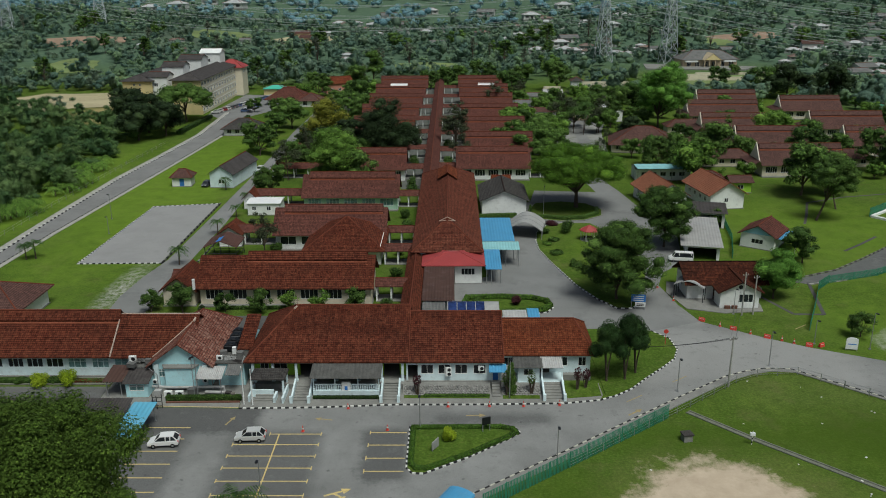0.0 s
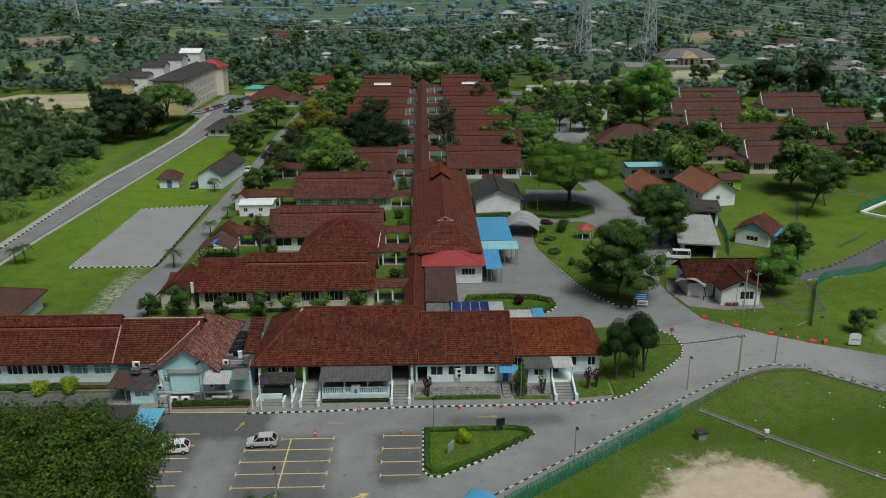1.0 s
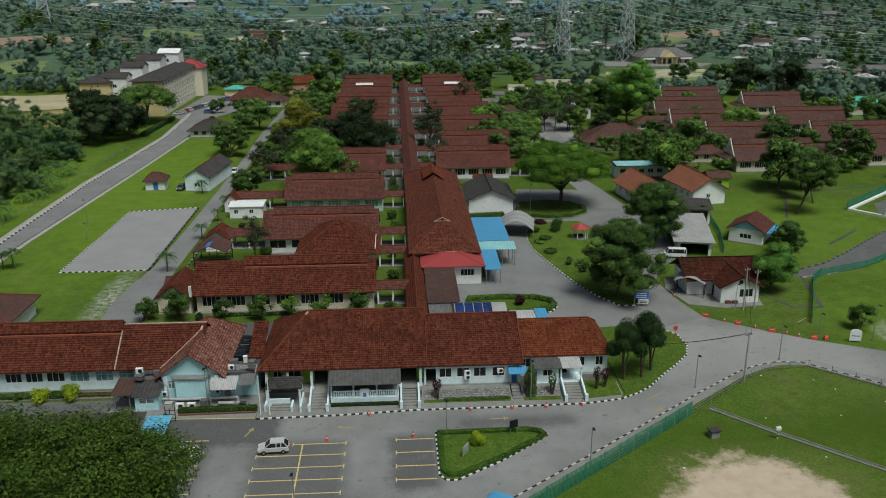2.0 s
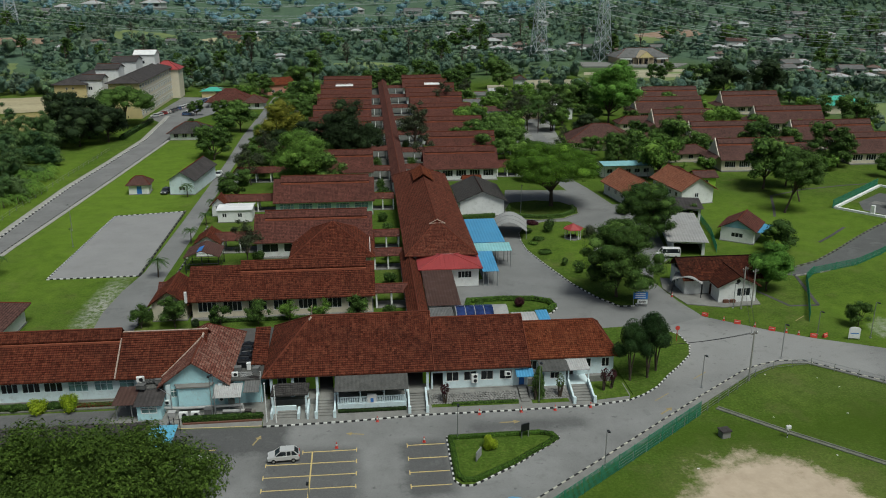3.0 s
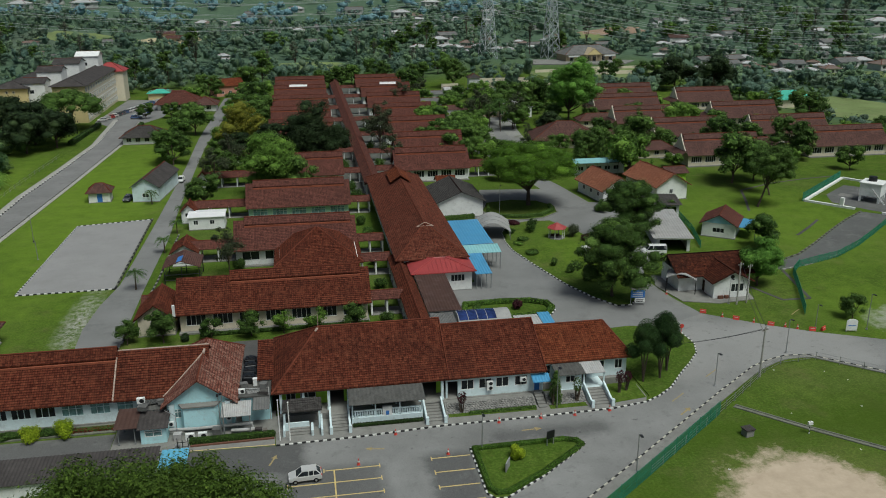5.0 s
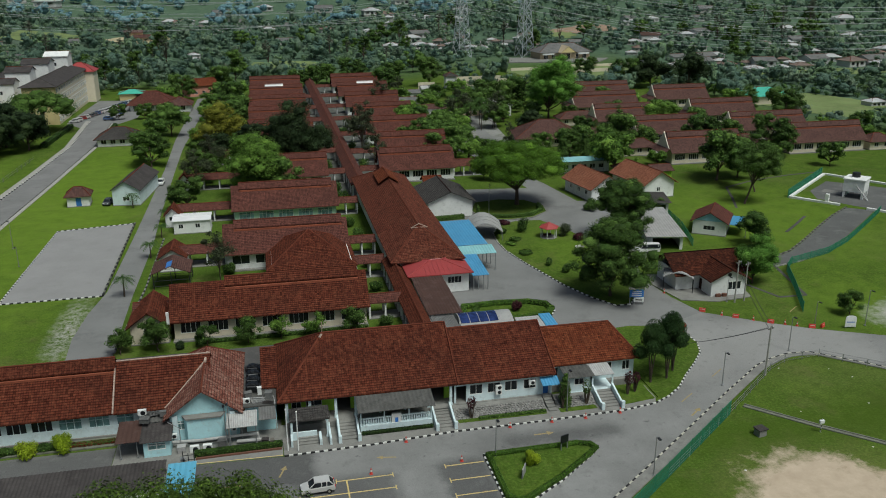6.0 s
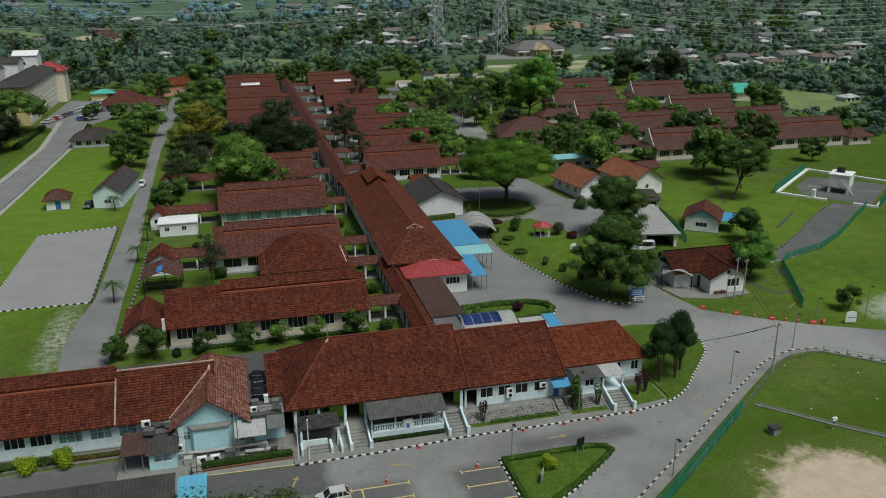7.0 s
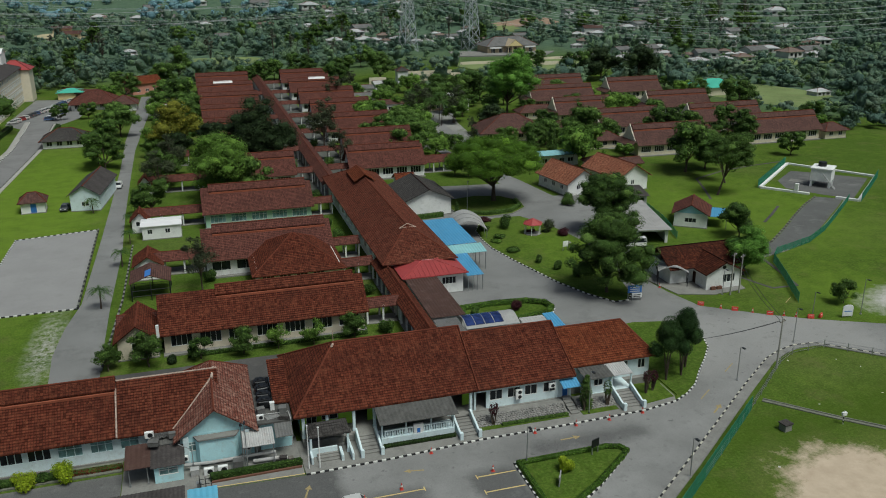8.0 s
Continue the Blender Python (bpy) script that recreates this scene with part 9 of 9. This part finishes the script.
def utility_pole(x, y, h, label="pale concrete utility pole with crossarm"):
    o = thing("utility_pole", x, y, terrain(x, y), 20, label, "utility pole", "utility poles")
    bm = bmesh.new()
    tube(bm, [(0, 0, -0.3), (0, 0, h)], 0.15, 7, 0.1)
    part("pole", bm, "footway", o)
    bm = bmesh.new()
    box(bm, -0.6, 0.6, -0.06, 0.06, h - 0.5, h - 0.38)
    part("crossarm", bm, "wood", o)
    for u in (-0.5, 0.0, 0.5):
        bm = bmesh.new()
        tube(bm, [(u, 0, h - 0.4), (u, 0, h - 0.2)], 0.05, 5)
        part("insulator", bm, "white", o)
    return (x, y, h - 0.25)


def cable(name, a, b, sag, r, label, material="black", n=14):
    pts = []
    for i in range(n + 1):
        t = i / n
        pts.append((a[0] + (b[0] - a[0]) * t, a[1] + (b[1] - a[1]) * t, a[2] + (b[2] - a[2]) * t - sag * 4 * t * (1 - t)))
    bm = bmesh.new()
    tube(bm, pts, r, 4)
    return solid(name, bm, material, label, "cable")


P1 = utility_pole(38.4, 105.6, 7.6)
P2 = utility_pole(48.6, 131.0, 7.6)
P3 = utility_pole(50.6, 131.4, 7.0)
for k in (-0.4, 0.3):
    cable("power_cable", (P1[0] + k, P1[1], P1[2]), (19.5, 110.5, 4.2), 0.8, 0.03, "thin black service cable")
    cable("power_cable", (P1[0] + k, P1[1], P1[2]), (P2[0] + k, P2[1], P2[2]), 0.7, 0.03, "thin black service cable")


def barrier(x, y, rz):
    o = thing("road_barrier", x, y, 0.03, rz, "red plastic road barrier", "barrier", "red barriers")
    bm = bmesh.new()
    pts = [(-0.28, 0), (0.28, 0), (0.2, 0.35), (0.1, 0.8), (-0.1, 0.8), (-0.2, 0.35)]
    f = [bm.verts.new((-0.5, y_ * 0.8, z_ * 0.75)) for y_, z_ in pts]
    g = [bm.verts.new((0.5, y_ * 0.8, z_ * 0.75)) for y_, z_ in pts]
    bm.faces.new(f[::-1])
    bm.faces.new(g)
    for i in range(6):
        j = (i + 1) % 6
        bm.faces.new((f[i], f[j], g[j], g[i]))
    bmesh.ops.recalc_face_normals(bm, faces=bm.faces[:])
    part("body", bm, "red_plastic", o)
    bm = bmesh.new()
    box(bm, -0.35, 0.35, -0.15, 0.15, 0.38, 0.45)
    part("band", bm, "kerb_white", o)


for x, y, rz in ((41.3, 128.6, -30), (45.3, 125.0, -30), (49.6, 121.8, -30), (54.9, 118.7, -22), (56.7, 118.6, 30)):
    barrier(x, y, rz)


def cone(x, y, z=0.03):
    o = thing("traffic_cone", x, y, z, 0, "red traffic cone with a white band", "traffic cone", "traffic cones")
    bm = bmesh.new()
    box(bm, -0.2, 0.2, -0.2, 0.2, 0, 0.05)
    bmesh.ops.create_cone(bm, cap_ends=True, segments=12, radius1=0.16, radius2=0.04, depth=0.75, matrix=Matrix.Translation((0, 0, 0.42)))
    part("body", bm, "red_plastic", o)
    bm = bmesh.new()
    bmesh.ops.create_cone(bm, cap_ends=False, segments=12, radius1=0.125, radius2=0.09, depth=0.2, matrix=Matrix.Translation((0, 0, 0.45)))
    part("band", bm, "kerb_white", o)


for x, y in ((-18.6, 93.6), (-8.0, 93.9), (-13.6, 99.4), (-0.4, 99.9), (5.1, 100.0), (9.6, 100.0), (14.4, 100.3), (43.6, 126.4), (47.5, 123.4), (51.5, 120.8), (53.0, 119.8), (37.6, 144), (38.9, 137.6)):
    cone(x, y)
o = thing("round_sign", 33.0, 119.3, 0.1, 0, "round red road sign on a post", "sign")
bm = bmesh.new()
tube(bm, [(0, 0, 0), (0, 0, 2.1)], 0.05, 6)
part("post", bm, "red_plastic", o)
bm = bmesh.new()
bmesh.ops.create_cone(bm, cap_ends=True, segments=8, radius1=0.38, radius2=0.38, depth=0.04, matrix=Matrix.Translation((0, -0.06, 2.2)) @ Matrix.Rotation(radians(90), 4, "X"))
part("plate", bm, "red_plastic", o)


def board(name, label, x, y, rz, w, z0, z1, face_m, bars_m=None, posts="steel", arched=False, bars=3):
    o = thing(name, x, y, 0.05, rz, label, "sign")
    for u in (-w / 2 + 0.08, w / 2 - 0.08):
        bm = bmesh.new()
        box(bm, u - 0.05, u + 0.05, -0.04, 0.06, 0, z0 + 0.1)
        part("post", bm, posts, o)
    bm = bmesh.new()
    if arched:
        n = 8
        pts = [(-w / 2, z0), (w / 2, z0)] + [(w / 2 * math.cos(math.pi * i / n), z1 - 0.35 + 0.35 * math.sin(math.pi * i / n)) for i in range(n + 1)]
        f = [bm.verts.new((u, -0.06, z)) for u, z in pts]
        g = [bm.verts.new((u, 0.06, z)) for u, z in pts]
        bm.faces.new(f)
        bm.faces.new(g[::-1])
        for i in range(len(pts)):
            j = (i + 1) % len(pts)
            bm.faces.new((f[j], f[i], g[i], g[j]))
        bmesh.ops.recalc_face_normals(bm, faces=bm.faces[:])
    else:
        box(bm, -w / 2, w / 2, -0.06, 0.06, z0, z1)
    p = part("panel", bm, face_m, o)
    if bars_m:
        for i in range(bars):
            z = z0 + (z1 - z0) * (i + 0.7) / (bars + 0.6)
            bm = bmesh.new()
            box(bm, -w * 0.36, w * 0.36, -0.075, -0.062, z - 0.07, z + 0.07)
            part("lettering_bar", bm, bars_m, p)
    return o


board("white_marker", "white arched sign board with a blue band beside the road", 60.6, 117.2, -12, 1.7, 0.2, 2.1, "white", "blue_paint", arched=True, bars=1)
board("direction_sign", "blue direction sign board with white lettering", 31.9, 133.9, -8, 2.4, 1.3, 2.6, "blue_paint", "kerb_white")
board("notice_sign", "white notice board below the blue sign", 32.2, 133.6, -8, 1.7, 0.5, 1.25, "white", "metal_dark", bars=2)
board("dark_sign", "black sign board on the planted island", 4.4, 93.6, 20, 1.1, 1.0, 2.0, "black", None)
board("garden_sign", "white garden sign board", 31.5, 160.5, 10, 1.2, 0.9, 2.0, "white", None)
board("small_board", "tilted pale notice board on the island", -1.9, 89.4, 60, 1.5, 0.2, 1.3, "metal_silver", None)


def gazebo(x, y):
    o = thing("gazebo", x, y, 0.1, 0, "small garden gazebo with a red hexagonal roof", "gazebo")
    bm = bmesh.new()
    r = 2.2
    for i in range(6):
        a, b = math.pi * i / 3, math.pi * (i + 1) / 3
        slope(bm, (r * math.cos(a), r * math.sin(a), 2.3), (r * math.cos(b), r * math.sin(b), 2.3), (0, 0, 3.4), (0, 0, 3.4), 0.08)
    part("roof", bm, "metal_red", o)
    for i in range(6):
        a = math.pi * i / 3
        bm = bmesh.new()
        tube(bm, [(1.7 * math.cos(a), 1.7 * math.sin(a), 0), (1.7 * math.cos(a), 1.7 * math.sin(a), 2.4)], 0.08, 6)
        part("post", bm, "white", o)
    bm = bmesh.new()
    bmesh.ops.create_cone(bm, cap_ends=True, segments=6, radius1=1.9, radius2=1.9, depth=0.15, matrix=Matrix.Translation((0, 0, 0.05)))
    part("floor", bm, "concrete", o)
    bm = bmesh.new()
    box(bm, -0.9, 0.9, 0.8, 1.2, 0.12, 0.55)
    part("bench", bm, "dark_wood", o)


gazebo(29.6, 172.6)
o = thing("garden_table", 33.2, 163.0, 0.1, 0, "round concrete garden table", "table")
bm = bmesh.new()
bmesh.ops.create_cone(bm, cap_ends=True, segments=14, radius1=0.7, radius2=0.7, depth=0.1, matrix=Matrix.Translation((0, 0, 0.72)))
part("tabletop", bm, "concrete", o)
bm = bmesh.new()
bmesh.ops.create_cone(bm, cap_ends=True, segments=10, radius1=0.25, radius2=0.15, depth=0.7, matrix=Matrix.Translation((0, 0, 0.35)))
part("pedestal", bm, "concrete", o)
o = thing("concrete_hut", 28.9, 91.6, 0, 10, "small dark concrete valve box on the field", "valve box")
bm = bmesh.new()
box(bm, -0.55, 0.55, -0.5, 0.5, 0, 0.9)
part("body", bm, "concrete", o)
bm = bmesh.new()
box(bm, -0.68, 0.68, -0.62, 0.62, 0.9, 1.02)
part("lid", bm, "metal_dark", o)
o = thing("marker_post", 36.5, 90.6, 0, 0, "black and white marker post with a white box", "marker post")
for i in range(5):
    bm = bmesh.new()
    tube(bm, [(0, 0, i * 0.25), (0, 0, i * 0.25 + 0.25)], 0.07, 6)
    part("band", bm, "kerb_black" if i % 2 else "kerb_white", o)
bm = bmesh.new()
box(bm, -0.3, 0.3, -0.15, 0.15, 1.25, 1.65)
part("box", bm, "white", o)
bm = bmesh.new()
tube(bm, [(0, 0, 0), (0, 0, 1.9)], 0.03, 5)
part("rod", bm, "steel", o)
bc = thing("blue_canopy_car", 0.4, 77.0, 0, -30, "small blue arched shelter at the car park exit", "shelter")
bm = bmesh.new()
for i in range(8):
    a, b = math.pi * i / 8, math.pi * (i + 1) / 8
    slope(bm, (-1.6 * math.cos(a), -1.6, 1.7 + 0.5 * math.sin(a)), (-1.6 * math.cos(b), -1.6, 1.7 + 0.5 * math.sin(b)), (-1.6 * math.cos(b), 1.6, 1.7 + 0.5 * math.sin(b)), (-1.6 * math.cos(a), 1.6, 1.7 + 0.5 * math.sin(a)), 0.04)
part("roof", bm, "metal_blue", bc)
for x in (-1.5, 1.5):
    for y in (-1.4, 1.4):
        bm = bmesh.new()
        tube(bm, [(x, y, 0), (x, y, 1.75)], 0.05, 6)
        part("pole", bm, "steel", bc)


rs2 = random.Random(44)
bm = bmesh.new()
for i in range(34):
    x, y = rs2.uniform(20, 62), rs2.uniform(76, 112)
    if y > 60 + x * 1.15 or y > 122 - x * 0.3 or (x - 29) ** 2 + (y - 75) ** 2 < 120:
        continue
    m = Matrix.Translation((x, y, 0.02)) @ Matrix.Rotation(rs2.random() * 6, 4, "Z")
    k = rs2.uniform(0.07, 0.16)
    box(bm, -k, k, -k * 0.7, k * 0.7, 0, 0.04, m=m)
solid("paper_scraps", bm, "kerb_white", "scattered white scraps of litter on the grass field", "litter", kind="stuff")


# ---- fences ----
def fence(name, label, pts, h, post_m, net_m=None, step=3.0, rails=2, mesh_step=0.0, lean=0.0):
    o = thing(name, 0, 0, 0, 0, label, "fence", kind="structure")
    pts = [Vector((*p, 0)) for p in pts]
    for p, q in zip(pts, pts[1:]):
        d = q - p
        n = max(1, round(d.length / step))
        for i in range(n):
            c = p + d * (i / n)
            bm = bmesh.new()
            tube(bm, [c, c + Vector((0, 0, h + 0.1))], 0.05, 5)
            part("post", bm, post_m, o)
        bm = bmesh.new()
        for k in range(rails):
            z = h * (k + 1) / rails - 0.05
            tube(bm, [p + Vector((0, 0, z)), q + Vector((0, 0, z))], 0.025, 4)
        part("rail", bm, post_m, o)
        if net_m:
            bm = bmesh.new()
            m = Matrix.Translation(p) @ Matrix.Rotation(math.atan2(d.y, d.x), 4, "Z")
            w = mesh_step or 0.14
            k = int(d.length / w)
            for i in range(k):
                u = d.length * (i + 0.5) / k
                box(bm, u - w * 0.3, u + w * 0.3, -0.008, 0.008, 0.05, h - 0.04, m=m)
            part("net", bm, net_m, o)
    return o


fence("field_fence", "low grey chain fence between footpath and field", [(13.8, 85.6), (31.6, 99.8), (39.8, 106.6), (43.4, 108.6), (49.4, 109.2), (58.8, 100.6), (80, 81)], 1.2, "steel", None, 3.0, 3)
fence("net_fence", "green net fence beside the footpath", [(3.4, 77.4), (13.8, 85.6), (28, 96.9)], 2.1, "net_green", "net_green", 3.0, 2, 0.22)
fence("net_fence", "green net fence along the lawn", [(57.4, 124.7), (62.2, 134.2), (66.2, 142.6), (69.6, 146.2)], 1.8, "net_green", "net_green", 3.0, 2, 0.2)
fence("net_fence", "green net fence along the curved drive", [(69.6, 146.2), (80.5, 150.2), (89, 155.8), (97, 162.2), (105, 168.8), (111.7, 174.4)], 1.5, "net_green", "net_green", 3.0, 2, 0.2)
fence("net_fence", "green net fence on the yard wall", [(97.9, 190.2), (109.7, 200), (121.4, 209.9)], 2.2, "net_green", "net_green", 3.0, 2, 0.2)
fence("net_fence", "green net fence on the yard wall", [(113.0, 171.9), (123.5, 180.6), (134.4, 189.8)], 2.2, "net_green", "net_green", 3.0, 2, 0.2)
fence("house_fence", "grey fence beside the garage", [(56.5, 160.5), (60, 172), (62.5, 186)], 1.6, "net_green", "net_green", 3.0, 2, 0.3)
fence("west_fence", "low fence between road and undergrowth", [(-98.6, 150), (-98.8, 200), (-98.2, 240), (-96.6, 280)], 1.2, "steel", None, 4.0, 2)


# ---- pylons and lines ----
def pylon(x, y, h, w, label="tall steel lattice power pylon"):
    z0 = terrain(x, y) - 0.5
    o = thing("power_pylon", x, y, z0, 15, label, "pylon", "power pylons")
    bm = bmesh.new()
    n = 11
    def half(t):
        return w / 2 * (1 - t) ** 1.15 + 0.55
    levels = [1 - (1 - i / n) ** 1.25 for i in range(n + 1)]
    cs = [(-1, -1), (1, -1), (1, 1), (-1, 1)]
    for a, b in zip(levels, levels[1:]):
        ha, hb = half(a), half(b)
        for k in range(4):
            p, q = cs[k], cs[(k + 1) % 4]
            tube(bm, [(p[0] * ha, p[1] * ha, a * h), (p[0] * hb, p[1] * hb, b * h)], 0.2, 4)
            tube(bm, [(p[0] * ha, p[1] * ha, a * h), (q[0] * hb, q[1] * hb, b * h)], 0.15, 4)
            tube(bm, [(q[0] * ha, q[1] * ha, a * h), (p[0] * hb, p[1] * hb, b * h)], 0.15, 4)
            tube(bm, [(p[0] * hb, p[1] * hb, b * h), (q[0] * hb, q[1] * hb, b * h)], 0.1, 4)
    part("lattice", bm, "pylon", o)
    ends = []
    for zz, arm in ((0.52, 8.5), (0.65, 7.5), (0.78, 6.5), (0.9, 5.5)):
        bm = bmesh.new()
        for s in (-1, 1):
            hh = half(zz)
            for yy in (-hh, hh):
                tube(bm, [(s * hh, yy, zz * h), (s * arm, 0, zz * h + 0.5)], 0.12, 4)
                tube(bm, [(s * hh, yy, zz * h + 2.2), (s * arm, 0, zz * h + 0.5)], 0.09, 4)
            ca, sa = math.cos(radians(15)), math.sin(radians(15))
            ends.append(Vector((x + s * arm * ca, y + s * arm * sa, z0 + zz * h - 1.5)))
        part("crossarm", bm, "pylon", o)
    return ends


Y1 = pylon(90, 507, 60, 7.5)
Y2 = pylon(127, 501, 60, 7.5)
Y3 = pylon(-330, 640, 50, 9)
Y4 = pylon(440, 395, 50, 9)
Y5 = pylon(480, 440, 50, 9)
Y6 = pylon(-280, 690, 50, 9)
for A, B in ((Y1, Y3), (Y1, Y4), (Y2, Y5), (Y2, Y6)):
    for a, b in zip(A, B):
        cable("transmission_line", a, b, 20 if B in (Y4, Y5) else 17, 0.075, "sagging grey transmission line", "wire", 24)


# pale skylight sheets on the far wing roofs
for x0, x1, y in ((-26.5, -19, 372.4), (12, 19, 373.4)):
    bm = bmesh.new()
    slope(bm, (x0, y - 0.2, 8.0), (x1, y - 0.2, 8.0), (x1, y + 0.75, 8.82), (x0, y + 0.75, 8.82), 0.05)
    solid("skylight_sheet", bm, "metal_white", "white skylight sheet on a dark red roof", "skylight")
